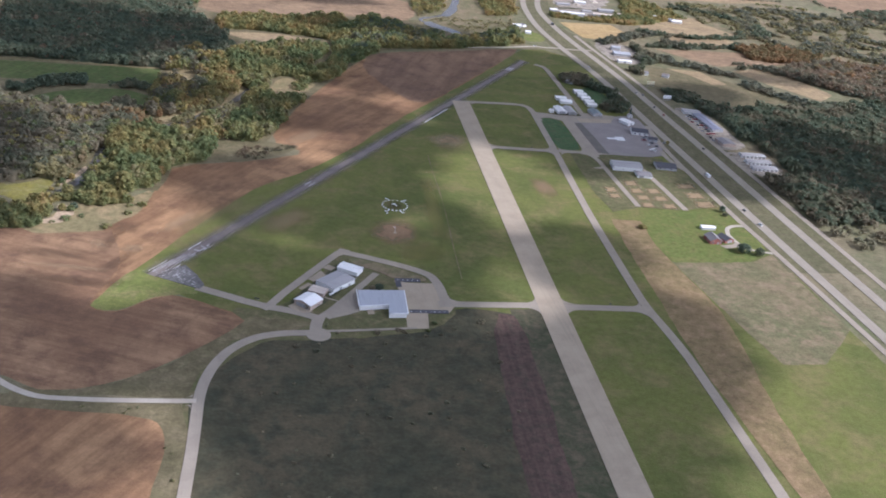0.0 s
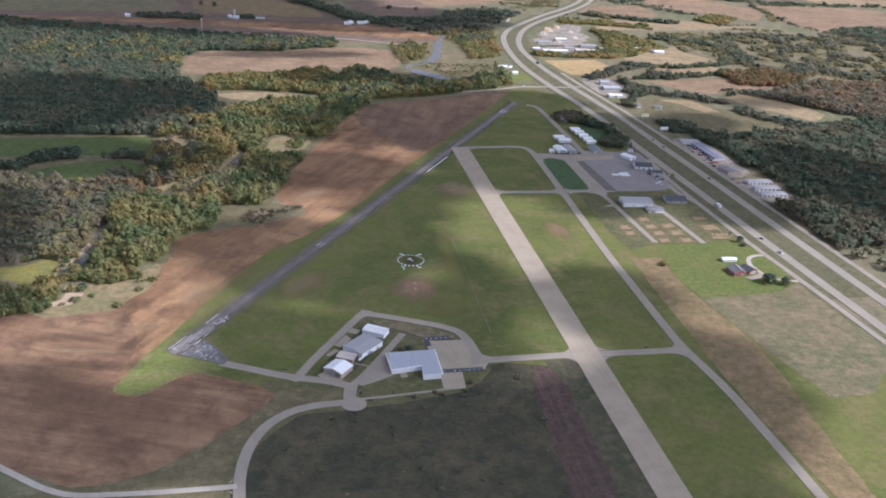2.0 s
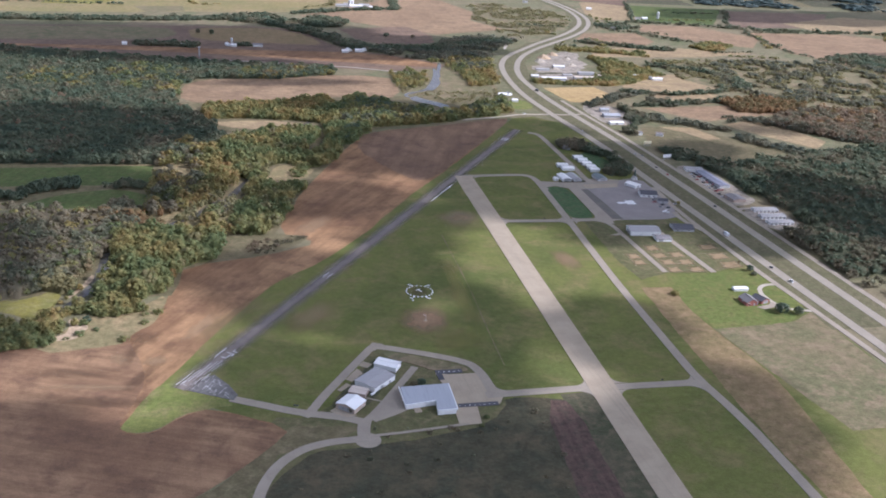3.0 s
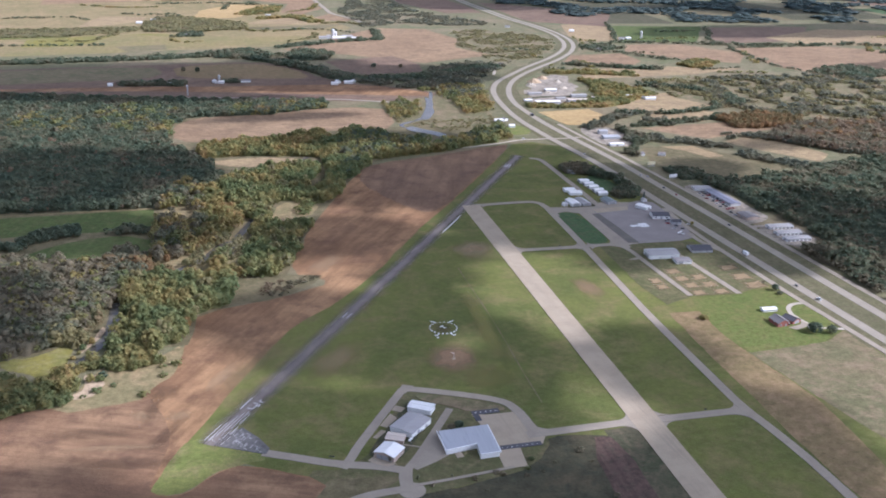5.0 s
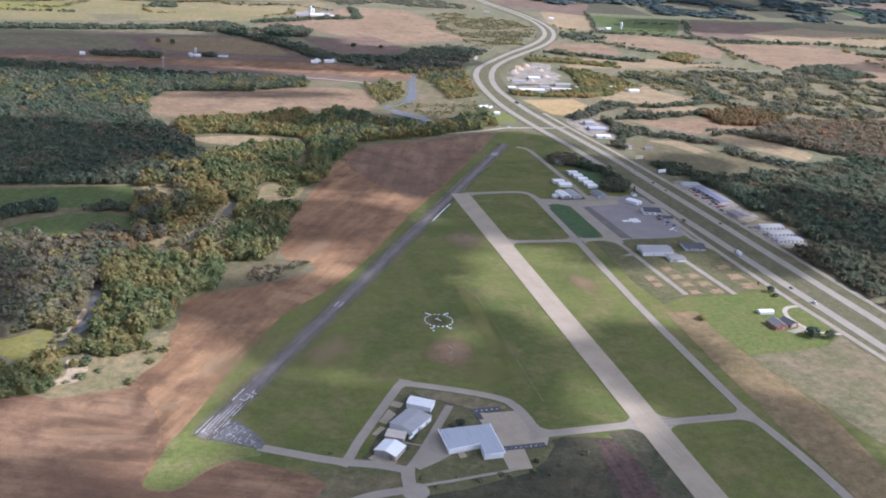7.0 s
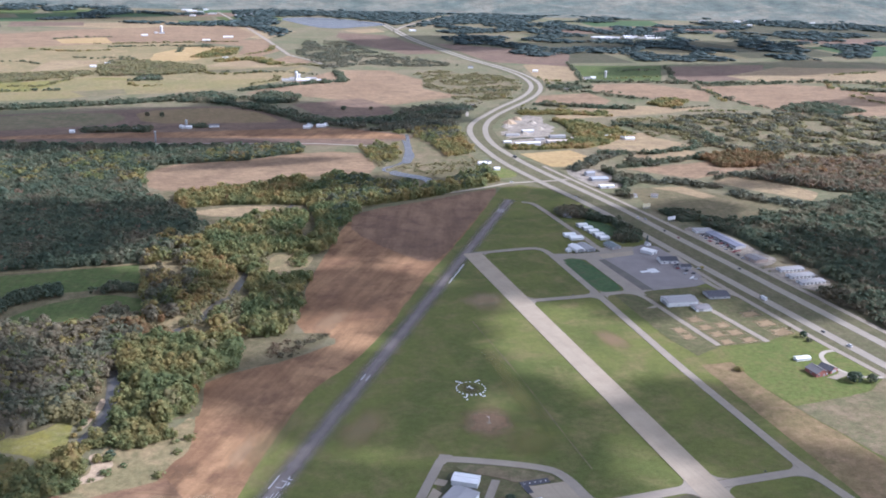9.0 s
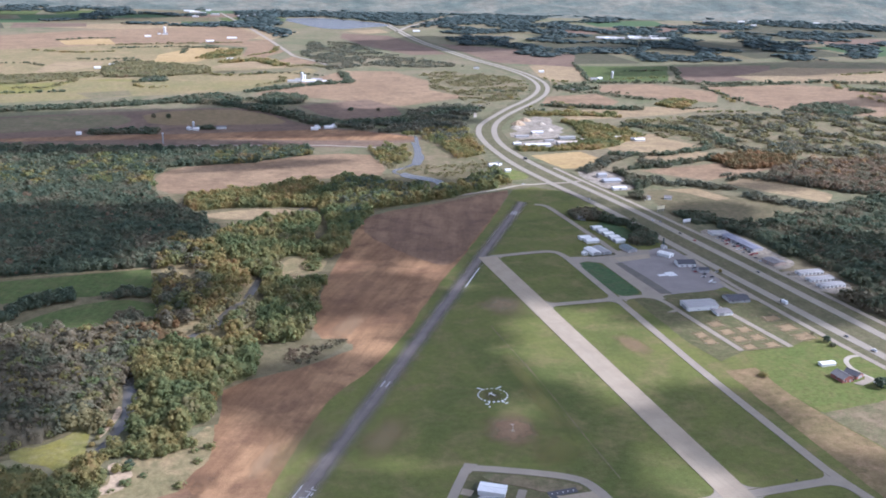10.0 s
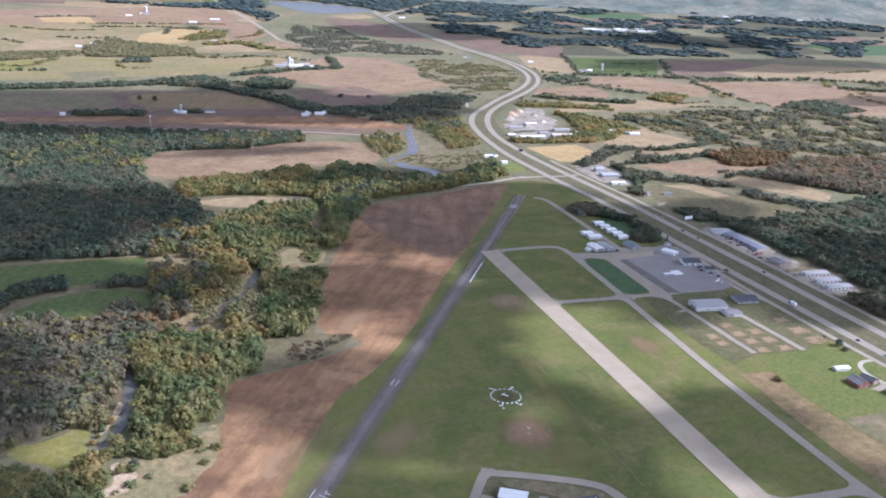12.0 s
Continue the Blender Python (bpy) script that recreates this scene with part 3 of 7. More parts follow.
sheet("field_tan_far", "long tan field far off", "field", [(-400, 3350), (200, 3500), (420, 3080), (300, 2860), (120, 2990), (-60, 3200)], STUBBLE, 0, 20, 4)
BEND_FIELDS = [
    ("field_brown_bend", "brown field inside the highway bend", SOIL_PINK, [(645, 1778), (758, 1790), (760, 1700), (701, 1640), (600, 1687)]),
    ("field_tan_bend", "tan field beyond the gravel works", STUBBLE, [(600, 1630), (771, 1640), (905, 1600), (780, 1555), (653, 1545), (580, 1540)]),
    ("field_pink_rise", "pinkish field on a low rise", SOIL_PINK, [(813, 1895), (937, 1885), (1010, 1760), (935, 1650), (852, 1700), (780, 1817)]),
    ("field_wide_tan", "wide tan field with darker strips", SOIL_PINK, [(1010, 1825), (1235, 1825), (1500, 1640), (1420, 1480), (1180, 1450), (1034, 1490), (985, 1609)]),
]
HIGHWAY_FIELDS = [
    ("field_tan_curve", "tan field beside the highway", STUBBLE, [(800, 2215), (914, 2215), (830, 1948), (725, 1956)]),
    ("field_green_far", "green field beside a farm", CROP, [(914, 2180), (1130, 2150), (985, 1905), (830, 1940)]),
    ("field_dull_far", "dull brown field far off", SOIL_DARK, [(1130, 2130), (1400, 2120), (1220, 1900), (1010, 1890)]),
    ("field_pale_far", "pale tan field far off", STUBBLE, [(1180, 1960), (1409, 2079), (1800, 1960), (1700, 1750), (1418, 1800), (1200, 1860)]),
    ("field_farmyard", "tan farm field among hedges", STUBBLE, [(576, 1405), (661, 1410), (690, 1310), (644, 1264), (539, 1283), (543, 1358)]),
    ("field_gold", "golden stubble field beside the highway", STUBBLE_GOLD, [(412, 1310), (492, 1317), (500, 1262), (462, 1219), (424, 1229)]),
]
HEDGE_FIELDS = [
    ("field_tan_hedges", "tan field between hedges", SOIL_PINK, [(511, 1193), (670, 1213), (800, 1180), (690, 1160), (572, 1126)]),
    ("field_hedge_strip", "pale strip field between hedges", STUBBLE, [(574, 1284), (671, 1270), (664, 1228), (586, 1213), (535, 1244)]),
    ("field_olive_slope", "olive and tan rough field above the wood", SHADE_GREEN, [(470, 1098), (536, 1098), (560, 1040), (600, 985), (510, 950), (450, 960), (445, 1020)]),
    # stubble colour paints the sunlit top edge of the slope
    ("field_gold_corner", "golden strip along the hedge, painted as the slope's sunlit edge", STUBBLE, [(492, 1099), (536, 1097), (548, 1043), (528, 1040), (515, 1075)]),
    ("field_tan_slope", "tan field above the hedge", STUBBLE, [(586, 1110), (654, 1138), (680, 1030), (648, 1000), (608, 1060)]),
    ("field_green_corner", "bright green field corner", GRASS_LUSH_LIT, [(890, 1245), (1060, 1225), (1010, 1160), (877, 1185)]),
]
for nm, lab, mat, pts in BEND_FIELDS + HIGHWAY_FIELDS + HEDGE_FIELDS:
    sheet(nm, lab, "field", pts, mat, 0, 14, 3)
sheet("scrubland_hills", "olive-grey scrubland between the far woods", "grass", [(690, 1290), (660, 1380), (690, 1500), (760, 1525), (900, 1530), (1044, 1500), (1172, 1440), (1300, 1380), (1240, 1230), (1000, 1200), (890, 1170), (760, 1215)], OLIVE, 0, 14, 6)
sheet("yard_gravel_works", "bare pale gravel works yard", "ground", [(458, 1470), (478, 1520), (505, 1560), (545, 1590), (560, 1570), (538, 1520), (546, 1480), (515, 1440), (500, 1378), (468, 1355), (430, 1352), (420, 1385), (440, 1420), (440, 1445)], GRAVEL_YARD, 0, 7, 10)
sheet("scrub_works", "dark scrubby ground between the works yards", "ground", [(428, 1402), (444, 1418), (520, 1412), (548, 1400), (540, 1385), (480, 1408), (440, 1400)], GRASS_DARK, 1, 6, 4)
sheet("field_brown_scrub", "brown scrubby rough ground below the lawn", "field", [(292, 572), (334, 573), (358, 576), (380, 590), (380, 480), (340, 440), (312, 440), (300, 512), (297, 540)], OLIVE, 0, 4, 1.2)
sheet("lawn_house", "bright green lawn round the house", "grass", [(296, 652), (300, 661), (328, 663), (367, 665), (382, 642), (382, 602), (358, 577), (334, 573), (294, 570.7), (290, 600), (293, 634)], LAWN, 0, 4, 1.0)
sheet("grass_dull_rows", "dull olive-brown grass between the taxilanes", "grass", [(277, 784), (300, 783), (352, 783), (370, 770), (376, 738), (377, 705), (378, 676), (336, 664), (303, 667), (276, 656), (272, 696)], DULL, 0, 5, 1.5)
sheet("grass_brown_strip", "tan-brown unmown strip beside the taxiway", "grass", [(270, 642), (293, 641), (290, 598), (292, 571), (297, 530), (299, 507), (296, 470), (285, 400), (275, 300), (262, 300), (258, 420), (259, 472), (260.5, 500), (263, 544), (266, 598)], BROWN_GRASS, 0, 4, 0.9)
sheet("grass_island", "deep green grass island on the taxiway", "grass", [(270.6, 876), (282, 880), (293.7, 873), (292.2, 798), (285.6, 790.5), (272.2, 790.5), (267.7, 799)], GRASS_DEEP, 1, 5, 0.3, z=0.19)
sheet("grass_by_hangars", "deep green grass behind the hangars", "grass", [(346, 985), (362, 1000), (372, 960), (366, 930), (350, 935)], GRASS_DEEP, 1, 5, 1)
sheet("grass_highway", "olive grass highway verge and median", "grass", [(378, 560), (445, 560), (445, 800), (432, 1000), (425, 1200), (400, 1300), (440, 1480), (470, 1560), (440, 1560), (395, 1480), (362, 1300), (362, 1180), (380, 1060), (378, 800)], VERGE, 0, 12, 1.5)
ribbon("grass_highway_far", "olive grass verge along the far highway", "grass", [(753, 3300), (731, 3067), (715, 2919), (704, 2756), (709, 2478), (724, 2238), (731, 2100), (715, 1962), (670, 1846), (598, 1738), (539, 1672), (486, 1605), (424, 1508), (403, 1449), (391, 1390), (385, 1300)], 46, VERGE, 0.285, 2, 0.02, 0.5)
# brighter grass colour paints this corner as sunlit
sheet("grass_lit_corner", "green grass corner by the highway, coloured paler as sunlit", "grass", [(335, 1230), (362, 1240), (364, 1190), (330, 1185)], GRASS_LUSH_LIT, 1, 6, 2)
sheet("dirt_roadside_yard", "bare roadside yard of the dealer", "ground", [(435, 935), (452, 945), (470, 930), (471, 850), (470, 826), (455, 815), (437, 812), (436, 870)], GRAVEL_YARD, 1, 6, 2)
sheet("yard_storage", "bare yard round the storage sheds", "ground", [(440, 808), (480, 806), (478, 748), (442, 745)], GRAVEL_YARD, 1, 6, 2)
sheet("yard_blue_works", "pale gravel yard of the roadside works", "ground", [(425, 1210), (475, 1210), (480, 1150), (462, 1108), (428, 1108)], GRAVEL_YARD, 1, 6, 2)

# real plough boundary; the darker colour also carries cloud shade
sheet("field_tilled_shaded", "tilled part past the plough line, coloured darker for cloud shade", "field", [(140, 1085), (225, 1110), (285, 1135), (319, 1145), (240, 1020), (190, 945), (163, 905), (149, 906), (130, 944), (108, 1009), (117, 1060)], SOIL_SHADED, 1, 5, 2.6)
# the far patchwork of fields
qr = np.random.default_rng(5)
FAR_Z = itertools.cycle([0.16 + 0.004 * i for i in range(29)])


def step_z():
    return next(FAR_Z)


# dark colours only: cloud shade and haze over the far fields put into them
QUILT = (CROP, GRASS_DARK, GRASS_DEEP, SHADE_GREEN, SOIL_DARK, GRASS_DARK, GRASS_DEEP, GRASS_DEEP, SHADE_GREEN, GRASS_DARK)
for x0, x1, y0, y1, dx, dy in ((800, 3700, 2230, 5400, 330, 230), (-1500, 420, 3300, 5400, 270, 170), (430, 800, 3700, 5400, 200, 190), (3700, 6000, 2600, 6800, 430, 330), (-1500, 3700, 5400, 6800, 430, 330)):
    for i in range(int((x1 - x0) / dx)):
        for j in range(int((y1 - y0) / dy)):
            gx, gy = x0 + i * dx + (j % 2) * dx * 0.35, y0 + j * dy
            if qr.uniform() < 0.25 or (380 < gx < 820 and 3000 < gy < 3650):
                continue
            e = qr.uniform(-0.12, 0.12, 8)
            far_mat = QUILT[int(qr.integers(len(QUILT)))]
            sheet("far_field", "far flat field in the patchwork of farmland", "field", [(gx + e[0] * dx, gy + e[1] * dy), (gx + dx * (0.95 + e[2]), gy + e[3] * dy), (gx + dx * (0.95 + e[4]), gy + dy * (0.93 + e[5])), (gx + e[6] * dx, gy + dy * (0.93 + e[7]))], far_mat, 0, 60, 6, z=step_z())
PASTURES = [
    ("field_rose_rise", "rose-brown fields on the rise", SOIL_PINK, [(-420, 3066), (-211, 3192), (254, 3287), (287, 2984), (215, 2798), (-110, 2785), (-400, 2708)]),
    ("field_gold_strip", "golden strip in the rose-brown field", STUBBLE_GOLD, [(-253, 2916), (-122, 2951), (-112, 2798), (-229, 2809)]),
    ("field_gold_knoll", "golden stubble on a low knoll", STUBBLE_GOLD, [(-40, 2383), (-13, 2552), (61, 2676), (126, 2708), (197, 2665), (125, 2518), (64, 2409)]),
    ("field_pale_yellow", "pale yellow hay field", PASTURE, [(-420, 2684), (-280, 2665), (-204, 2580), (-199, 2494), (-285, 2334), (-420, 2298)]),
    ("field_tan_hay", "tan hay field between hedges", STUBBLE, [(-276, 2282), (-239, 2450), (-138, 2437), (-149, 2340), (-235, 2283)]),
    ("field_rose_lane", "rose-brown strip beside the far road", SOIL_PINK, [(112, 2786), (292, 2865), (290, 2577), (222, 2460), (175, 2500), (215, 2692)]),
    ("field_tan_lane", "tan strip beside the far road", STUBBLE, [(77, 2294), (240, 2263), (288, 2361), (264, 2399), (202, 2416), (134, 2372)]),
    ("field_red_corner", "reddish tilled corner beside the far road", SOIL_PINK, [(244, 2398), (290, 2464), (331, 2342), (297, 2302)]),
    ("field_yellow_pasture", "yellow-green rolling pasture", YELLOW_PASTURE, [(-420, 1945), (-275, 1961), (-226, 2052), (-190, 2146), (-109, 2124), (46, 2094), (175, 2086), (202, 2048), (129, 1991), (5, 1973), (-93, 1950), (-185, 1903), (-420, 1889)]),
    ("field_olive_hollow", "olive hollow in the pasture", OLIVE, [(-186, 1984), (-92, 1995), (-84, 1943), (-158, 1914)]),
    ("field_olive_band", "olive band behind the scrubby wood", OLIVE, [(-160, 2180), (60, 2190), (240, 2200), (300, 2270), (80, 2240), (-40, 2160)]),
    ("field_olive_far", "olive grass among the far woods", OLIVE, [(504, 2444), (597, 2374), (637, 2245), (512, 2233), (486, 2328)]),
    ("field_mauve_west", "dark mauve soil beside the far highway", SOIL_DARK, [(541, 3026), (658, 2936), (676, 2708), (688, 2459), (585, 2454), (524, 2677), (503, 2895)]),
    ("field_mauve_east", "dark mauve soil across the far highway", SOIL_DARK, [(735, 2478), (745, 2274), (896, 2165), (1013, 2408), (863, 2586), (737, 2699)]),
    ("field_scrub_lane", "olive scrubby grass beside the highway curve", OLIVE, [(526, 2125), (592, 2130), (645, 2027), (676, 1920), (632, 1830), (542, 1735), (508, 1789), (462, 1921)]),
    ("field_tan_lakeside", "tan field before the far lake", STUBBLE, [(557, 3097), (690, 3150), (690, 3033), (604, 2997)]),
]
for nm, lab, mat, pts in PASTURES:
    sheet(nm, lab, "field", pts, mat, 0, 24, 5, z=step_z())
# soft-edged worn ground, and sunlit patches painted the same way


WORN = {}


def worn_at(name, label, x, y, rx, ry, turn, m, square=False):
    bm = bmesh.new()
    if square:
        bmesh.ops.create_grid(bm, x_segments=1, y_segments=1, size=1.0)
    else:
        bmesh.ops.create_circle(bm, cap_ends=True, segments=40, radius=1.0)
    ob = part(name, bm, m)
    LAYER[0] += 0.004
    ob.matrix_world = Matrix.LocRotScale((x, y, LAYER[0]), Euler((0, 0, radians(turn))), (rx, ry, 1))
    return tagged(ob, label, "grass", kind="structure")


def worn(name, label, x, y, rx, ry, turn, colour, strength, square=False):
    """A soft patch of bare or dry ground, or of painted sunlight, round or square-cut."""
    if (colour, strength) in WORN:
        return worn_at(name, label, x, y, rx, ry, turn, WORN[colour, strength], square)
    m, n, l = nodes_of(name)
    WORN[colour, strength] = m
    vec = n.new("ShaderNodeTexCoord").outputs["Object"]
    add = n.new("ShaderNodeMath")
    add.operation = "ADD"
    if square:
        size = n.new("ShaderNodeVectorMath")
        size.operation = "ABSOLUTE"
        l.new(vec, size.inputs[0])
        axes = n.new("ShaderNodeSeparateXYZ")
        l.new(size.outputs[0], axes.inputs[0])
        far = n.new("ShaderNodeMath")
        far.operation = "MAXIMUM"
        l.new(axes.outputs[0], far.inputs[0])
        l.new(axes.outputs[1], far.inputs[1])
        l.new(far.outputs[0], add.inputs[0])
    else:
        ln = n.new("ShaderNodeVectorMath")
        ln.operation = "LENGTH"
        l.new(vec, ln.inputs[0])
        l.new(ln.outputs["Value"], add.inputs[0])
    l.new(noise_node(n, l, vec, 2.2, 5, 0.65, 0.5), add.inputs[1])
    fade = n.new("ShaderNodeMapRange")
    for key, value in (("From Min", 0.8 if square else 0.75), ("From Max", 1.45 if square else 1.5), ("To Min", strength), ("To Max", 0.0)):
        fade.inputs[key].default_value = value
    fade.interpolation_type = "SMOOTHSTEP"
    l.new(add.outputs[0], fade.inputs["Value"])
    tr, mx = n.new("ShaderNodeBsdfTransparent"), n.new("ShaderNodeMixShader")
    finish(n, l, mix(n, l, ramp(n, l, noise_node(n, l, vec, 9, 4, 0.7), 0.3, 0.7), colour, tuple(v * 0.75 for v in colour)), 0.95, spec=0.1)
    l.new(fade.outputs[0], mx.inputs[0])
    l.new(tr.outputs[0], mx.inputs[1])
    l.new(n["Principled BSDF"].outputs[0], mx.inputs[2])
    l.new(mx.outputs[0], n["Material Output"].inputs["Surface"])
    return worn_at(name, label, x, y, rx, ry, turn, m, square)


worn("worn_ground_windsock", "reddish worn ground round the windsock", 97, 606, 22, 23, 0, (0.34, 0.22, 0.125), 0.8)
worn("worn_ground_circle", "dark bare ground inside the segmented circle", 102, 651, 8, 10, 0, (0.15, 0.122, 0.066), 0.5)
worn("field_dark_streak", "dark soft streak across the tilled field", -91, 579, 6, 22, -12, (0.1, 0.065, 0.042), 0.33)
worn("field_dark_streak", "dark soft streak across the tilled field", -82, 552, 6, 24, -28, (0.1, 0.065, 0.042), 0.33)
worn("field_dark_streak", "dark soft patch in the tilled field", -84, 600, 13, 12, 0, (0.1, 0.065, 0.042), 0.33)
# paler soil colour paints lit spots of the field
worn("field_lit_streak", "pale streak painted as a sunlit part of the tilled field", -50, 612, 7, 26, -28, (0.4, 0.27, 0.15), 0.5)
worn("field_lit_streak", "pale streak painted as a sunlit part of the tilled field", -76, 569, 10, 7, 0, (0.4, 0.27, 0.15), 0.45)
worn("field_lit_streak", "pale streak painted as a sunlit part of the tilled field", -98, 574, 6, 9, 30, (0.4, 0.27, 0.15), 0.4)
worn("field_lit_streak", "pale streak painted as a sunlit part of the tilled field", 40, 790, 12, 34, -33, (0.4, 0.27, 0.15), 0.45)
worn("field_dark_streak", "dark soft streak across the tilled field", -122, 560, 34, 8, -10, (0.1, 0.065, 0.042), 0.33)
worn("field_dark_streak", "dark soft streak across the tilled field", -100, 525, 38, 8, -8, (0.1, 0.065, 0.042), 0.33)
worn("field_lit_streak", "pale streak painted as a sunlit part of the tilled field", -110, 542, 34, 4, -9, (0.4, 0.27, 0.15), 0.4)
# yellow colour stands for the sunlit grass along the ditch
worn("lit_ground_band", "yellow band painted as sunlit grass beside the ditch", 131, 650, 8, 75, -2, (0.25, 0.225, 0.07), 0.5)
ribbon("ditch", "narrow dark ditch through the airfield grass", "ditch", [(143, 760), (142, 733), (141, 684), (139, 637), (135, 581), (133, 538)], 0.7, OLIVE, 0.24, 2, 0.02, 1.2)
worn("worn_ground_strip", "tan dry patch beside the runway", 168, 800, 22, 26, -30, (0.36, 0.26, 0.15), 0.6)
worn("worn_ground_far", "reddish dry patch in the grass", 231, 700, 12, 24, 10, (0.34, 0.22, 0.13), 0.55)
# tan colour paints a lit patch of grass here
worn("lit_ground_edge", "tan patch painted as sunlit grass beside the old runway", 22, 620, 14, 34, -34, (0.33, 0.24, 0.12), 0.55)
worn("yellow_ground_near", "yellow soft patch of grass beside the loop road", 112, 575, 22, 16, 20, (0.25, 0.22, 0.07), 0.5)
worn("worn_ground_verge", "pale dry grass along the old runway", -30, 622, 10, 46, -34, (0.3, 0.24, 0.11), 0.35)
worn("worn_ground_bank", "dry grass on the field edge", 20, 900, 10, 25, 0, (0.3, 0.22, 0.12), 0.5)

PLOTS = ((312, 717, 12, 10), (311.5, 701, 12, 10), (312.5, 687, 12, 10), (327, 701.5, 12, 10), (327.5, 686, 12, 10), (311, 672, 11, 9), (329.5, 671, 12, 9), (289, 701, 10, 10), (288.5, 688.5, 10, 9), (362, 715.5, 16, 10), (361.8, 695.6, 16, 12), (363, 677.5, 17, 12))
for x, y, w, d in PLOTS:
    worn("bare_plot", "square tan bare-earth plot by the hangar rows", x, y, w * 0.72, d * 0.78, 4, (0.37, 0.268, 0.15), 0.76, square=True)

# ---- water ----
ribbon("river", "grey-blue winding river between wooded banks", "river", [(300, 1475), (289, 1432), (284, 1412), (272, 1362), (258, 1325), (243, 1296), (226, 1280), (208, 1268), (206, 1252), (222, 1240), (238, 1222), (247, 1196), (243, 1174), (226, 1158), (205, 1146), (178, 1140), (168, 1122), (150, 1112), (128, 1112), (108, 1126), (98, 1150), (70, 1130), (30, 1060), (10, 990), (-4, 930), (-20, 882), (-28, 862), (-38, 842), (-56, 818), (-80, 796), (-100, 770), (-116, 745), (-121, 728)], 5.5, WATER, 0.32, 2, 0.05, 0.9)
sheet("river_bend_far", "pale blue-grey river bend between reedy flats", "river", [(281, 1440), (285, 1417), (276, 1371), (270, 1334), (256, 1301), (249, 1288), (240, 1290), (246, 1312), (262, 1354), (274, 1402)], WATER, 1, 6, 1.0, z=0.333)
sheet("river_bend_mid", "pale blue-grey river bend below the trees", "river", [(207, 1240), (219, 1258), (229, 1237), (244, 1221), (253, 1202), (250, 1175), (240, 1160), (238, 1178), (240, 1198), (226, 1216), (214, 1226)], WATER, 1, 6, 0.8, z=0.336)
sheet("river_pool", "wide slow pool of the grey river", "river", [(-64, 809), (-56, 826), (-44, 850), (-34, 860), (-26, 853), (-30, 826), (-40, 820), (-52, 816)], WATER, 1, 5, 1.2, z=0.31)
sheet("river_reach", "grey river reach below dark wooded banks", "river", [(-122, 742), (-113, 742), (-114, 717), (-116, 694), (-120, 677), (-129, 661), (-136, 644), (-150, 626), (-164, 604), (-168, 606), (-152, 630), (-142, 646), (-136, 657), (-130, 673), (-124.5, 687), (-124, 703)], WATER, 1, 4, 0.8, z=0.315)
sheet("river_bank_edge", "bare tan earth bank along the river", "ground", [(-126.5, 702), (-123.5, 700), (-124.5, 690), (-130, 676), (-136, 664), (-139, 664), (-133.5, 677), (-129, 688)], SAND, 1, 4, 0.8, z=0.325)
sheet("lake", "pale far lake behind the trees", "lake", [(430, 3560), (581, 3600), (738, 3400), (765, 3262), (620, 3180), (569, 3149), (500, 3197)], WATER, 1, 30, 8)

# ---- runways, taxiways, roads ----
U = Vector((0.0388, 1.0)).normalized()            # along the concrete runway
Q = 0.30
slab("runway_concrete", "pale pinkish concrete runway", "runway", [(191.2, 918), (208.8, 916), (180.3, 150), (163.0, 150)], CONCRETE, Q + 0.004)
sheet("runway_asphalt", "worn grey-mauve asphalt runway", "runway", [(-72.5, 541), (-50.5, 526.5), (310, 1070), (320, 1078), (301, 1094), (286, 1085)], ASPHALT_OLD, 0, 9, 0, z=Q)
slab("runway_turn_pad", "grey asphalt pad at the runway end", "runway", [(-62, 536.5), (-54, 530), (-31.5, 517.5), (-29, 523), (-34, 535), (-42, 548)], CRACKED, Q - 0.004)
TAXIWAYS = [
    ("taxiway_north", [(196, 916), (241, 918), (262, 917.5), (269, 911), (270.6, 895), (271, 870)], 6.5, CONC_GREY, 1),
    ("taxiway_parallel", [(270.6, 900), (264.3, 791), (257.6, 699), (253.6, 640), (249.6, 540), (248.6, 508), (252.5, 470), (254, 440), (252, 300), (246, 150)], 6.3, CONC_GREY, 1),
    ("taxiway_middle", [(192, 789.5), (247, 786.8), (264.9, 787), (290, 786.5)], 6.5, CONC_GREY, 0),
    ("taxiway_cross", [(112, 505), (173.4, 505.4), (193.4, 504.4), (252, 503)], 6.8, CONC_GREY, 0),
    ("taxilane_hook", [(317, 1076), (326.5, 1069), (327.5, 1050), (325.5, 978), (325.0, 947), (323, 905), (323, 886)], 6.0, CONC_GREY, 2),
    ("taxilane_row", [(286, 786), (296, 781), (299.5, 768), (299.5, 750), (300.6, 700), (301.5, 668)], 4.6, CONC_GREY, 2),
    ("taxilane_second", [(335, 752), (338, 710), (341, 664)], 5.0, CONC_GREY, 0),
]
LOOP_ROADS = [
    ("road_threshold", [(-33, 519.5), (-16, 510.5), (-2.6, 503), (8.9, 498), (26, 492.5), (37, 486)], 6.4, CONC_GREY, 2),
    ("road_loop_west", [(6, 495), (11.5, 502.5), (17.2, 513.3), (31.3, 535.2), (44.6, 555.6), (55.2, 571.5)], 5.4, CONC_GREY, 1),
    ("road_loop_north", [(54.2, 570.0), (57.5, 572.2), (73.5, 565.2), (91.4, 556.5), (105.3, 548.5), (113, 541.5), (116.5, 528), (117, 506)], 6.2, CONC_GREY, 2),
    ("road_inner", [(77.3, 543), (62.4, 520), (50.7, 502), (42, 490), (36, 484)], 4.6, CONC_GREY, 2),
]
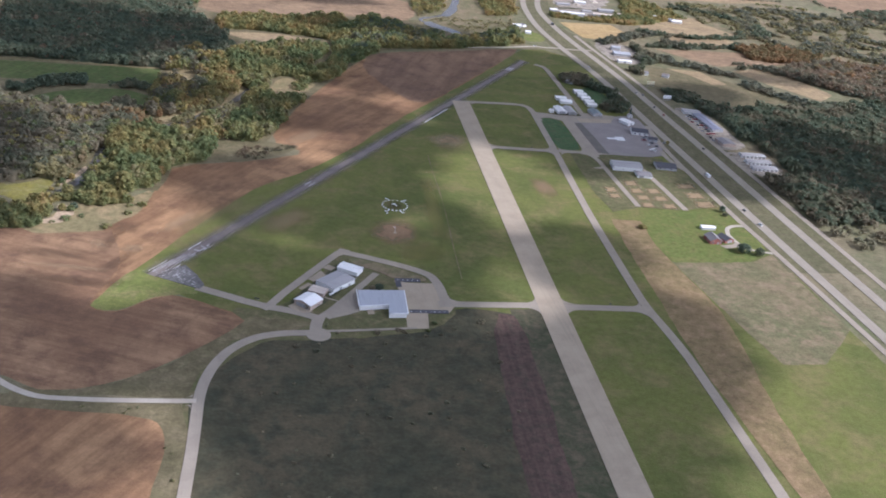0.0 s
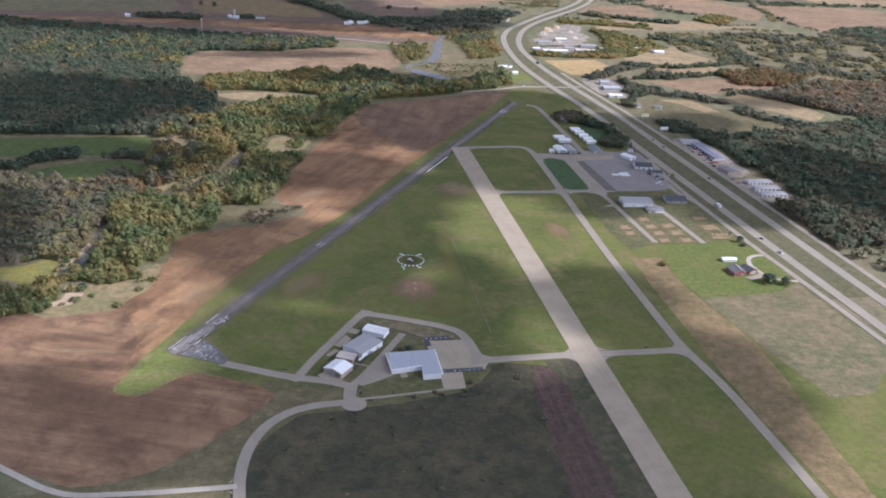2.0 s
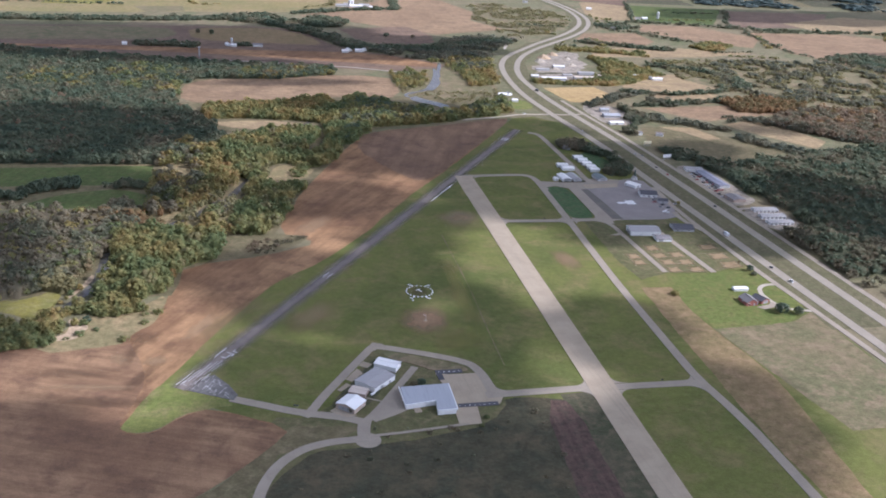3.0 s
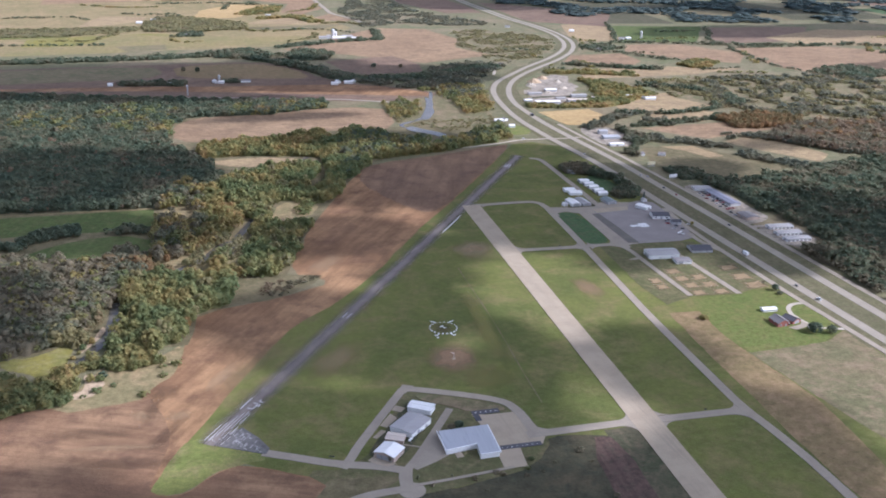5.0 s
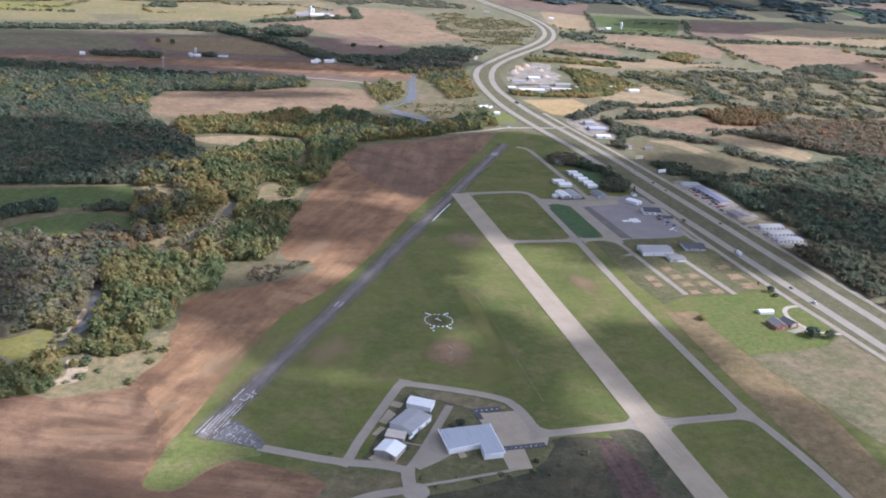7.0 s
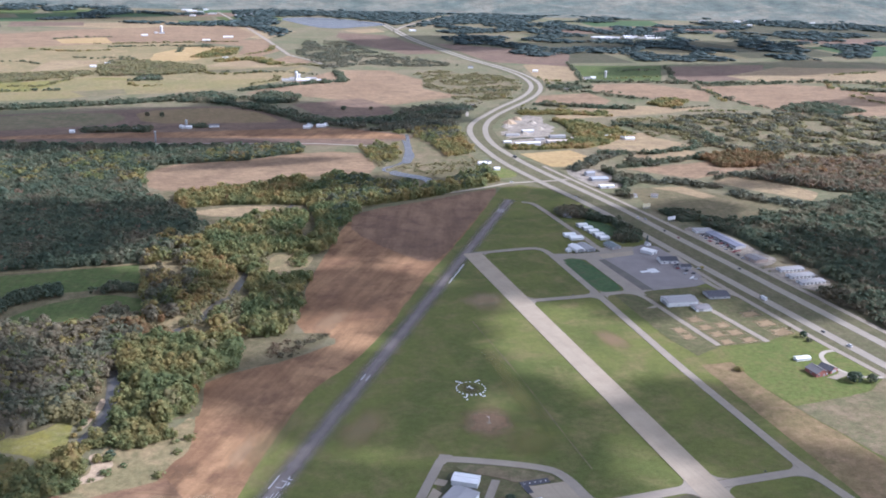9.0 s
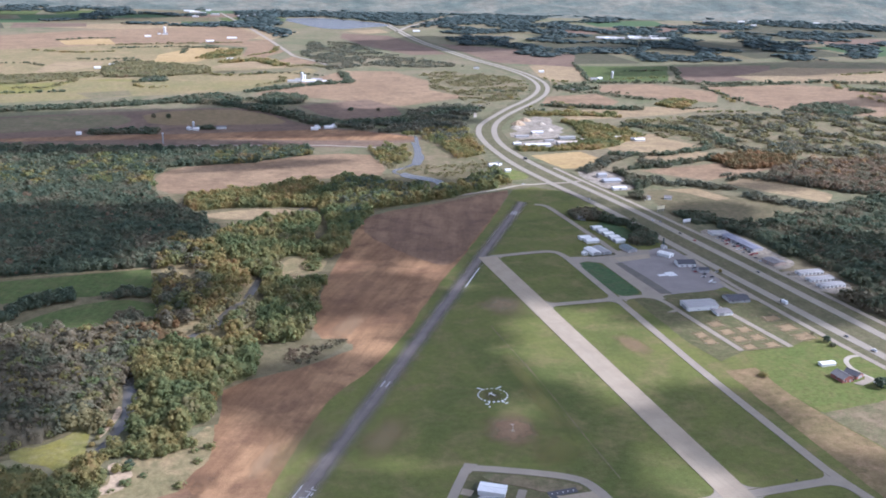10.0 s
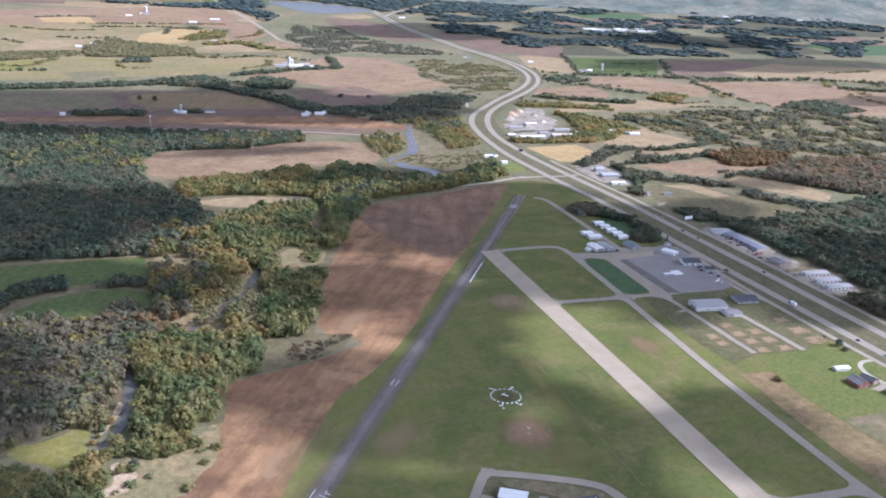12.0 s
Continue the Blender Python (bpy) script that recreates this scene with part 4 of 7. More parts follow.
ACCESS_ROADS = [
    ("path_south", [(38, 471.5), (55.3, 472.5), (81.9, 475), (95, 476.5)], 2.2, CONC_GREY, 0),
    ("road_access", [(-30.5, 200), (-28.5, 300), (-26.9, 333), (-25.5, 364.7), (-25.2, 390), (-25.1, 406.8), (-23.2, 421.6), (-19.4, 435.6), (-13.5, 448.2), (-6.5, 457), (3.5, 464.8), (16.8, 468.8), (34, 469.5)], 5.8, CONC_GREY, 2),
    ("road_culdesac_neck", [(35.5, 466), (36, 478), (39, 489)], 7.0, CONC_GREY, 1),
    ("road_gravel", [(-230, 520), (-160, 455), (-121.2, 421.1), (-116.2, 416.6), (-110.1, 412.4), (-102.9, 408.6), (-94.7, 406.6), (-65.7, 404.6), (-39, 404), (-26, 404)], 3.6, GRAVEL, 1),
]
for i, (nm, pts, w, mat, rounds) in enumerate(TAXIWAYS + LOOP_ROADS + ACCESS_ROADS):
    ribbon(nm, "pale concrete " + nm.split("_")[0] + " with grass edges" if mat is CONC_GREY else "pale gravel country road", nm.split("_")[0], pts, w, mat, Q - 0.04 + 0.0024 * i, rounds)
slab("road_loop_corner", "pale concrete corner of the loop road", "road", [(56.4, 577.6), (51.5, 569.5), (56, 566.5), (63, 574.5)], CONC_GREY, Q - 0.045)
FILLETS = [((176.6, 508.6), (-1, 0), U, 9), ((176.2, 502.2), (-1, 0), -U, 9), ((193.2, 508.3), (1, 0), U, 9), ((192.7, 500.6), (1, 0), -U, 9),
           ((245.7, 506.5), (-1, 0), (0.04, 1), 8), ((246.3, 499.8), (-1, 0), (0.08, -1), 10), ((196.4, 793), (1, 0), U, 8), ((204.5, 793.0), (1, 0), U, 7), ((204.2, 785.8), (1, 0), -U, 7)
]
FILLETS += [((260.8, 790.3), (-1, 0), (0.06, 1), 8), ((260.3, 783.5), (-1, 0), (-0.06, -1), 8), ((268.4, 783.5), (1, 0), (-0.06, -1), 8), ((268.9, 790.3), (1, 0), (0.06, 1), 6),
           ((210.2, 913.4), (1, 0), -U, 6), ((118.5, 508.4), (0.05, 1), (1, 0), 9), ((-28.2, 407.4), (-1, 0), (0.03, 1), 3), ((-28.4, 400.6), (-1, 0), (0, -1), 3)]
for c, a, b, r in FILLETS:
    tagged(part("pavement_corner", prism(fillet(c, a, b, r), Q - 0.2, Q - 0.046), CONC_GREY), "rounded pale concrete corner between two strips", "pavement", kind="structure")
slab("apron_concrete", "pale concrete apron and taxilane", "apron", [(268.5, 897), (290, 893), (330, 902), (357, 897), (352, 882), (315, 881), (311, 871), (313.5, 781), (300, 775), (287, 783.5), (292.5, 797), (295, 873), (284, 881), (271, 877)], CONC_GREY, Q - 0.052)
slab("apron_asphalt", "large grey asphalt parking apron", "apron", [(311, 875), (347, 876), (357, 896), (372, 901), (381, 891), (379, 826), (371, 789), (356, 783.5), (313.8, 782)], ASPHALT_PAD, Q - 0.048)
slab("apron_old_strip", "dark old asphalt strip across the apron", "apron", [(306.2, 869), (313.2, 869.5), (314.8, 832.6), (315.5, 785), (305.5, 787), (305.5, 833)], ASPHALT, Q - 0.044)
slab("apron_concrete_pad", "pale concrete pad at the apron's edge", "apron", [(312.2, 871), (313, 884), (349.5, 884.5), (346, 874)], CONCRETE, Q - 0.040)
slab("apron_grass_strip", "dark grass strip before the small hangars", "grass", [(292.5, 897.2), (290.5, 891), (323, 890.8), (326.5, 897.8)], GRASS_DARK, Q - 0.036, 1)
slab("apron_grass_bed", "dark green grass bed between apron and hangar", "grass", [(301.5, 780), (309.5, 784.5), (356, 782.2), (366, 776.6), (356.6, 768.5), (309, 769.5)], DULL, Q - 0.034, 1)
slab("hangar_driveway", "short pale concrete drive to the hangar", "drive", [(288, 749), (302, 754.5), (301.5, 749.5), (294, 747.5)], CONC_GREY, Q - 0.032)
slab("apron_hangar", "pale concrete apron beside the large hangar", "apron", [(88, 534), (96, 531.5), (115.6, 531), (120.2, 515), (121.5, 501.5), (117.5, 494.5), (90.5, 493.8), (91.2, 510)], CONCRETE, Q - 0.050)
slab("apron_hangar_south", "pale concrete ramp behind the large hangar", "apron", [(90.2, 495), (104, 494), (102, 475.6), (89.3, 475.4)], CONCRETE, Q - 0.054)
slab("forecourt_inner", "grey concrete forecourt between hangars", "apron", [(40, 490), (52, 500.5), (63.5, 518), (66.5, 500), (64.5, 495.5), (56, 490.5), (44, 485)], CONC_GREY, Q - 0.056)
tagged(part("culdesac", prism([(37.2 + 7.0 * math.cos(a * math.pi / 14), 467.6 + 7.0 * math.sin(a * math.pi / 14)) for a in range(28)], Q - 0.2, Q - 0.045), CONC_GREY), "round concrete turning circle", "road", kind="structure")
for i, pts in enumerate(([(21.5, 506), (30, 519), (37.5, 530), (51, 551), (55.5, 557.5), (60, 556), (70, 548.5), (62, 534), (52.5, 518), (45, 506), (38, 497.5), (34.5, 497.8), (33, 495), (23.5, 501)], )):
    # dark grass colour carries the compound's shade between the hangars
    sheet("grass_hangar_row", "green grass round the hangar row", "grass", pts, GRASS_DARK, 1, 4, 0.4, z=Q - 0.028)
for pts in ([(25, 503.5), (30.5, 497), (34.8, 493.2), (29.5, 491.2), (23.5, 495.5), (20.5, 499.5)], [(36, 526), (29, 519.5), (27.2, 521.5), (33.5, 528.5)], [(45, 539), (37, 530), (33.5, 533), (42, 545)], [(52, 549.5), (48.5, 545), (43.5, 548.5), (47, 553.5)]):
    slab("driveway_hangar", "pale concrete apron before a hangar door", "apron", pts, CONCRETE, Q - 0.02)
slab("loop_island", "dull olive grass inside the loop road", "grass", [(63, 556.5), (60.5, 562), (64, 564.5), (75, 559.5), (92, 551), (104, 542), (109.5, 537.5), (108, 533), (88, 536.5), (79, 545), (70, 551)], OLIVE, Q - 0.035, 1)
for x0, x1, y0, y1 in ((88.5, 105, 532.5, 537.2), (88.5, 92, 525.5, 533), (93, 117, 493.5, 497.5)):
    slab("asphalt_patch", "dark new asphalt strip with parked rows", "pavement", [(x0, y0), (x1, y0), (x1, y1), (x0, y1)], ASPHALT_NEW, Q - 0.012)

HW = 0.30
ribbon("highway_west", "divided highway, pale concrete carriageway", "road", [(746, 3300), (724, 3067), (708, 2919), (697, 2756), (698, 2623), (702, 2478), (704, 2337), (717, 2238), (724, 2146), (723, 2060), (707, 1965), (681, 1886), (641, 1813), (588, 1741), (525, 1671), (473, 1602), (441, 1561), (417, 1521), (396, 1467), (383, 1405), (376, 1350), (371, 1289), (371, 1232), (377, 1140), (384, 1070), (388, 1000), (388, 940), (389.5, 856), (392.5, 760), (393.5, 702), (394.5, 648), (397, 560), (404, 300), (412, 0)], 8.6, ROADWAY, HW, 2)
ribbon("highway_east", "divided highway, pale concrete carriageway", "road", [(760, 3300), (738, 3067), (722, 2919), (711, 2756), (712, 2623), (716, 2478), (718, 2337), (731, 2238), (738, 2146), (738, 2055), (724, 1958), (698, 1880), (660, 1806), (608, 1734), (553, 1672), (498, 1608), (458, 1550), (431, 1494), (410, 1430), (399, 1370), (397, 1311), (397, 1246), (402, 1170), (409, 1090), (413, 1029), (414.5, 961), (416, 901), (418.5, 837), (420, 773), (421, 716), (422, 657), (424, 560), (431, 300), (440, 0)], 8.6, ROADWAY, HW + 0.002, 2)
ribbon("frontage_road_east", "grey frontage road beside the highway", "road", [(414, 1235), (420, 1140), (427.5, 1057), (430.5, 993), (434, 930), (436.5, 884), (437.5, 817), (439, 760), (440.5, 681), (444, 500), (452, 200)], 5.2, CONC_GREY, HW + 0.004, 2)
ribbon("frontage_road_west", "pale frontage road past the apron", "road", [(383, 872), (380, 835), (378, 820), (377, 776.9), (377.6, 731.7), (378.3, 690.6), (379, 652.1), (382, 609), (388, 480), (398, 200)], 5.0, CONC_GREY, HW + 0.006, 2)
ribbon("frontage_link", "pale link road to the terminal", "road", [(377, 752), (372, 768), (370, 785), (372, 800)], 5.0, CONC_GREY, HW - 0.01, 2)
ribbon("field_track", "pale grassy track round the field's end", "track", [(200, 1122), (285, 1143), (312, 1152), (335, 1162), (362, 1160), (378, 1160)], 3.4, GRAVEL, HW - 0.03, 2)
ribbon("crossover_road", "grey crossover between carriageways", "road", [(362, 1162), (395, 1158), (415, 1162)], 5.0, CONC_GREY, HW - 0.02, 1)
ribbon("valley_road", "straight grey country road along the valley", "road", [(-900, 1570), (-309, 1530), (136, 1448), (240, 1400)], 6, CONC_GREY, HW, 1)
ribbon("wood_track", "pale track along the dark wood", "track", [(-330, 968), (-212, 966), (-98, 964)], 2.2, SCRUB, HW, 0)
ribbon("far_road", "pale straight far road between fields", "road", [(267, 3841), (290, 3295), (297, 2867), (298, 2547), (296, 2475), (330, 2380), (352, 2230)], 10, CONC_GREY, HW, 1)
ribbon("far_side_road", "pale far road joining the highway", "road", [(715, 3050), (801, 3217), (968, 3464), (1122, 3652)], 11, CONC_GREY, HW, 1)
ribbon("quarry_lane", "pale lane off the highway", "road", [(470, 1700), (455, 1640), (440, 1600)], 5, GRAVEL, HW, 1)
ribbon("house_drive", "curved tan gravel drive to the house", "drive", [(357, 612), (358, 622), (362, 632), (370, 637.5), (380, 637)], 3.4, GRAVEL, HW, 2)
ribbon("house_drive_side", "curved tan gravel drive to the house", "drive", [(358, 622), (358.5, 609), (361, 600), (366, 594), (380, 590)], 3.0, GRAVEL, HW - 0.004, 2)
ribbon("highway_exit", "pale approach to the dealer's yard", "road", [(435, 928), (441, 922), (447, 905)], 6, CONC_GREY, HW - 0.012, 1)
ribbon("storage_approach", "pale approach to the storage yard", "road", [(438, 803), (446, 806), (452, 803)], 5, CONC_GREY, HW - 0.012, 1)


# ---- trees ----
def ico():
    bm = bmesh.new()
    bmesh.ops.create_icosphere(bm, subdivisions=1, radius=1.0)
    v = np.array([x.co[:] for x in bm.verts])
    f = np.array([[a.index for a in p.verts] for p in bm.faces])
    bm.free()
    return v, f


ICO_V, ICO_F = ico()


def spin(r):
    q = r.normal(size=4)
    w, x, y, z = q / np.linalg.norm(q)
    return np.array([[1 - 2 * (y * y + z * z), 2 * (x * y - z * w), 2 * (x * z + y * w)], [2 * (x * y + z * w), 1 - 2 * (x * x + z * z), 2 * (y * z - x * w)], [2 * (x * z - y * w), 2 * (y * z + x * w), 1 - 2 * (x * x + y * y)]])


def crown_shape(r, clumps, tufts, spread=0.5, low=0.28, sparse=False, cone=False, small=1.0, leaf=0.07):
    """A crown in a unit-high tree: uneven clumps on a dome, and loose leaf tufts that break its outline."""
    vs, fs, k = [], [], 0
    for i in range(clumps):
        a, u = i * 2.4 + r.uniform(-0.4, 0.4), (i + 0.5) / clumps
        z = low + (0.97 - low) * u ** 0.85
        wide = spread * (1.05 - u) * 0.95 if cone else spread * math.sqrt(max(0.05, 1 - (2.0 * (u - 0.42)) ** 2 * 0.75)) * 0.72
        size = small * (0.15 if sparse else 0.23) * r.uniform(0.75, 1.25) * (0.75 if cone else 1.0)
        rad = wide * r.uniform(0.45, 1.0)
        v = ICO_V * (1 + r.uniform(-0.48, 0.38, size=(len(ICO_V), 1))) @ spin(r) * size * np.array([1.08, 1.08, 1.0])
        vs.append(v + np.array([rad * math.cos(a), rad * math.sin(a), min(z, 0.9)]))
        fs.append(ICO_F + k)
        k += len(v)
    for i in range(tufts):
        a, u = i * 2.4 + r.uniform(-0.5, 0.5), (i + r.uniform(0.1, 0.9)) / tufts
        z = low - 0.04 + (1.04 - low) * u ** 0.8
        wide = spread * (1.1 - u) if cone else spread * math.sqrt(max(0.04, 1 - (2.0 * (u - 0.42)) ** 2 * 0.75)) * r.uniform(0.66, 1.12)
        at = np.array([wide * math.cos(a), wide * math.sin(a), z * r.uniform(0.94, 1.05)])
        out = at - np.array([0, 0, 0.45]) + r.normal(0, 0.22, 3)
        out = out / np.linalg.norm(out)
        side = np.cross(out, r.normal(size=3))
        side = side / np.linalg.norm(side)
        up = np.cross(out, side)
        size = leaf * r.uniform(0.6, 1.3)
        v = np.array([p * side + q * up + o * out for p, q, o in ((-1, -0.7, 0.1), (0.9, -0.9, -0.2), (1, 0.8, 0.15), (-0.6, 1.0, -0.2))]) * size
        vs.append(v + at)
        fs.append(np.array([(0, 1, 2), (0, 2, 3)]) + k)
        k += 4
    return np.concatenate(vs), np.concatenate(fs)


def trunk_shape(r, top=0.6):
    """A tapered, slightly bent trunk with three limbs."""
    vs, fs, k = [], [], 0
    limbs = [((0, 0, 0), (r.uniform(-0.04, 0.04), r.uniform(-0.04, 0.04), top), 0.03)]
    for _ in range(3):
        a = r.uniform(0, 6.283)
        limbs.append(((0, 0, r.uniform(0.22, 0.4)), (0.24 * math.cos(a), 0.24 * math.sin(a), r.uniform(0.5, 0.7)), 0.014))
    for p, q, w in limbs:
        p, q = np.array(p), np.array(q)
        ring = np.array([(math.cos(t), math.sin(t), 0) for t in (0, 1.257, 2.513, 3.77, 5.027)])
        vs.append(np.concatenate([p + ring * w, q + ring * w * 0.35]))
        for i in range(5):
            j = (i + 1) % 5
            fs.append(np.array([(i, j, 5 + j), (i, 5 + j, 5 + i)]) + k)
        k += 10
    return np.concatenate(vs), np.concatenate(fs)


def mesh_from(name, v, f, mats, slots=None, smooth=False):
    me = bpy.data.meshes.new(name)
    me.vertices.add(len(v))
    me.vertices.foreach_set("co", np.ascontiguousarray(v, dtype=np.float32).ravel())
    me.loops.add(f.size)
    me.loops.foreach_set("vertex_index", np.ascontiguousarray(f, dtype=np.int32).ravel())
    me.polygons.add(len(f))
    me.polygons.foreach_set("loop_start", np.arange(0, f.size, 3, dtype=np.int32))
    if slots is not None:
        me.polygons.foreach_set("material_index", slots.astype(np.int32))
    for mat in mats:
        me.materials.append(mat)
    if smooth:
        me.polygons.foreach_set("use_smooth", np.ones(len(f), dtype=bool))
    me.update(calc_edges=True)
    me.validate()
    return me


tr_rng = np.random.default_rng(21)
FULL = [crown_shape(tr_rng, 3, 46, small=0.8, leaf=0.095) for _ in range(8)]
NEAR = [crown_shape(tr_rng, 4, 90, small=0.78, leaf=0.075) for _ in range(10)]
AIRY = [crown_shape(tr_rng, 3, 34, 0.42, 0.3, sparse=True, leaf=0.05) for _ in range(6)]
PINE = [crown_shape(tr_rng, 11, 40, 0.3, 0.12, cone=True) for _ in range(4)]
MID = [crown_shape(tr_rng, 2, 20, small=1.0, leaf=0.14) for _ in range(10)]
LIGHT = [crown_shape(tr_rng, 1, 13, 0.55, 0.15, small=1.3, leaf=0.17) for _ in range(8)]
TINY = [crown_shape(tr_rng, 1, 5, 0.5, 0.3, small=1.7, leaf=0.22) for _ in range(8)]
SOLO = [crown_shape(tr_rng, 8, 160, 0.5, 0.2, small=0.75, leaf=0.07) for _ in range(6)]
BUSH = [crown_shape(tr_rng, 3, 22, 0.6, 0.05, leaf=0.13) for _ in range(5)]
TRUNKS = [trunk_shape(tr_rng) for _ in range(4)]


def inside(pts, poly):
    x, y = pts[:, 0], pts[:, 1]
    hit = np.zeros(len(pts), bool)
    for i in range(len(poly)):
        (ax, ay), (bx, by) = poly[i], poly[i - 1]
        cross = (ay > y) != (by > y)
        with np.errstate(divide="ignore", invalid="ignore"):
            hit ^= cross & (x < (bx - ax) * (y - ay) / (by - ay) + ax)
    return hit


def scatter(poly, gap, r, keep=1.0, gaps=0.0, patch=28.0):
    """Uneven planting inside an outline: a shaken grid, thinned in patches."""
    p = np.array(poly, float)
    (x0, y0), (x1, y1) = p.min(0), p.max(0)
    gx, gy = np.meshgrid(np.arange(x0, x1, gap, dtype=float), np.arange(y0, y1, gap * 0.87, dtype=float))
    gx[::2] += gap / 2
    pts = np.stack([gx.ravel(), gy.ravel()], 1) + r.uniform(-0.42, 0.42, (gx.size, 2)) * gap
    pts = pts[inside(warped(pts), poly)]
    pts = pts[r.uniform(size=len(pts)) < keep]
    if gaps:
        pts = pts[np.array([noise.noise((x / patch, y / patch, 7.7)) > gaps - 0.55 for x, y in pts], bool)] if len(pts) else pts
    return pts


def belt(line, width):
    """An outline of even width round a line."""
    v = [Vector(p) for p in line]
    left, right = [], []
    for i, p in enumerate(v):
        d = (v[min(i + 1, len(v) - 1)] - v[max(i - 1, 0)]).normalized() * width / 2
        left.append((p.x - d.y, p.y + d.x))
        right.append((p.x + d.y, p.y - d.x))
    return left + right[::-1]


RIVER_LINE = np.array([(300, 1475), (284, 1412), (258, 1325), (243, 1296), (208, 1268), (206, 1252), (238, 1222), (247, 1196), (243, 1174), (205, 1146), (178, 1140), (98, 1260), (-28, 862), (-38, 842), (-56, 818), (-116, 1000), (-118, 740), (-119, 715), (-120, 694), (-125, 677), (-133, 660), (-139, 648)], float)


HIGHWAY_LINE = np.array([(753, 3300), (731, 3067), (715, 2919), (704, 2756), (709, 2478), (724, 2238), (731, 2100), (715, 1962), (670, 1846), (598, 1738), (539, 1672), (486, 1605), (424, 1508), (403, 1449), (391, 1390), (385, 1300)], float)
SIDE_ROAD_LINE = np.array([(715, 3050), (801, 3217), (968, 3464), (1122, 3652)], float)


def off_river(pts):
    """Which points leave the river banks and the far roads open."""
    best = np.full(len(pts), 1e9)
    clear = np.where(pts[:, 1] > 1140, 10.0, np.where(pts[:, 1] > 862, 0.8, np.where(pts[:, 1] > 812, 4.6, np.where(pts[:, 1] > 742, 0.8, 4.6))))
    for a, b in zip(RIVER_LINE[:-1], RIVER_LINE[1:]):
        if np.linalg.norm(b - a) > 120:
            continue
        t = np.clip(((pts - a) @ (b - a)) / ((b - a) @ (b - a)), 0, 1)[:, None]
        best = np.minimum(best, np.linalg.norm(pts - a - t * (b - a), axis=1))
    for line, half in ((HIGHWAY_LINE, 22.0), (SIDE_ROAD_LINE, 26.0)):
        for a, b in zip(line[:-1], line[1:]):
            t = np.clip(((pts - a) @ (b - a)) / ((b - a) @ (b - a)), 0, 1)[:, None]
            best[np.linalg.norm(pts - a - t * (b - a), axis=1) < half] = 0.0
    return best > clear


def warped(pts):
    return pts + np.array([tuple(noise.noise_vector((x / 22, y / 22, 3.1)) * 7 + noise.noise_vector((x / 7, y / 7, 5.1)) * 3)[:2] for x, y in pts])


def thicket(poly, cell, high, r, extra):
    """The leafy understorey of a stand: a lumpy sheet of young growth that falls to the ground at its edge."""
    p = np.array(poly, float)
    (x0, y0), (x1, y1) = p.min(0), p.max(0)
    gx, gy = np.meshgrid(np.arange(x0 - cell, x1 + 2 * cell, cell), np.arange(y0 - cell, y1 + 2 * cell, cell), indexing="ij")
    pts = np.stack([gx.ravel(), gy.ravel()], 1)
    ok = inside(warped(pts), poly) & off_river(pts)
    if extra is not None:
        ok &= ~inside(pts, extra)
    ok = ok.reshape(gx.shape)
    deep = ok.copy()
    for sx, sy in ((1, 0), (-1, 0), (0, 1), (0, -1), (1, 1), (-1, -1), (1, -1), (-1, 1)):
        deep &= np.roll(ok, (sx, sy), (0, 1))
    lumps = r.uniform(0.0, 1.0, gx.shape)
    lumps = sum(np.roll(lumps, (sx, sy), (0, 1)) for sx in (-1, 0, 1) for sy in (-1, 0, 1)) / 9
    z = np.where(deep, high * (0.82 + 0.7 * (lumps - 0.5) + r.uniform(-0.04, 0.04, gx.shape)), 0.05)
    pts = pts + r.uniform(-0.42, 0.42, pts.shape) * cell
    v = np.concatenate([pts, z.reshape(-1, 1)], 1)
    quad = ok[:-1, :-1] & ok[1:, :-1] & ok[1:, 1:] & ok[:-1, 1:]
    i, j = np.nonzero(quad)
    w = gx.shape[1]
    a, b, c, d = i * w + j, (i + 1) * w + j, (i + 1) * w + j + 1, i * w + j + 1
    f = np.concatenate([np.stack([a, b, c], 1), np.stack([a, c, d], 1)])
    used, back = np.unique(f, return_inverse=True)
    return v[used], back.reshape(f.shape)


def planted(pts, shapes, high, wide, r, trunk=True):
    """Vertices, triangles and slots of a stand of trees at the points."""
    vs, fs, ss, k = [], [], [], 0
    for x, y in pts:
        s = min(1.6, max(0.6, math.exp(r.normal(0, 0.24))))
        h = high * s * r.uniform(0.85, 1.15)
        w = wide * s * r.uniform(0.85, 1.15)
        a = r.uniform(0, 6.283)
        rot = np.array([[math.cos(a), math.sin(a), 0], [-math.sin(a), math.cos(a), 0], [0, 0, 1]])
        v, f = shapes[r.integers(len(shapes))]
        vs.append(v @ rot * np.array([w, w, h]) + np.array([x, y, 0]))
        fs.append(f + k)
        ss.append(np.zeros(len(f)))
        k += len(v)
        if trunk:
            v, f = TRUNKS[r.integers(len(TRUNKS))]
            vs.append(v @ rot * np.array([h * 0.8, h * 0.8, h]) + np.array([x, y, 0]))
            fs.append(f + k)
            ss.append(np.ones(len(f)))
            k += len(v)
    return np.concatenate(vs), np.concatenate(fs), np.concatenate(ss)


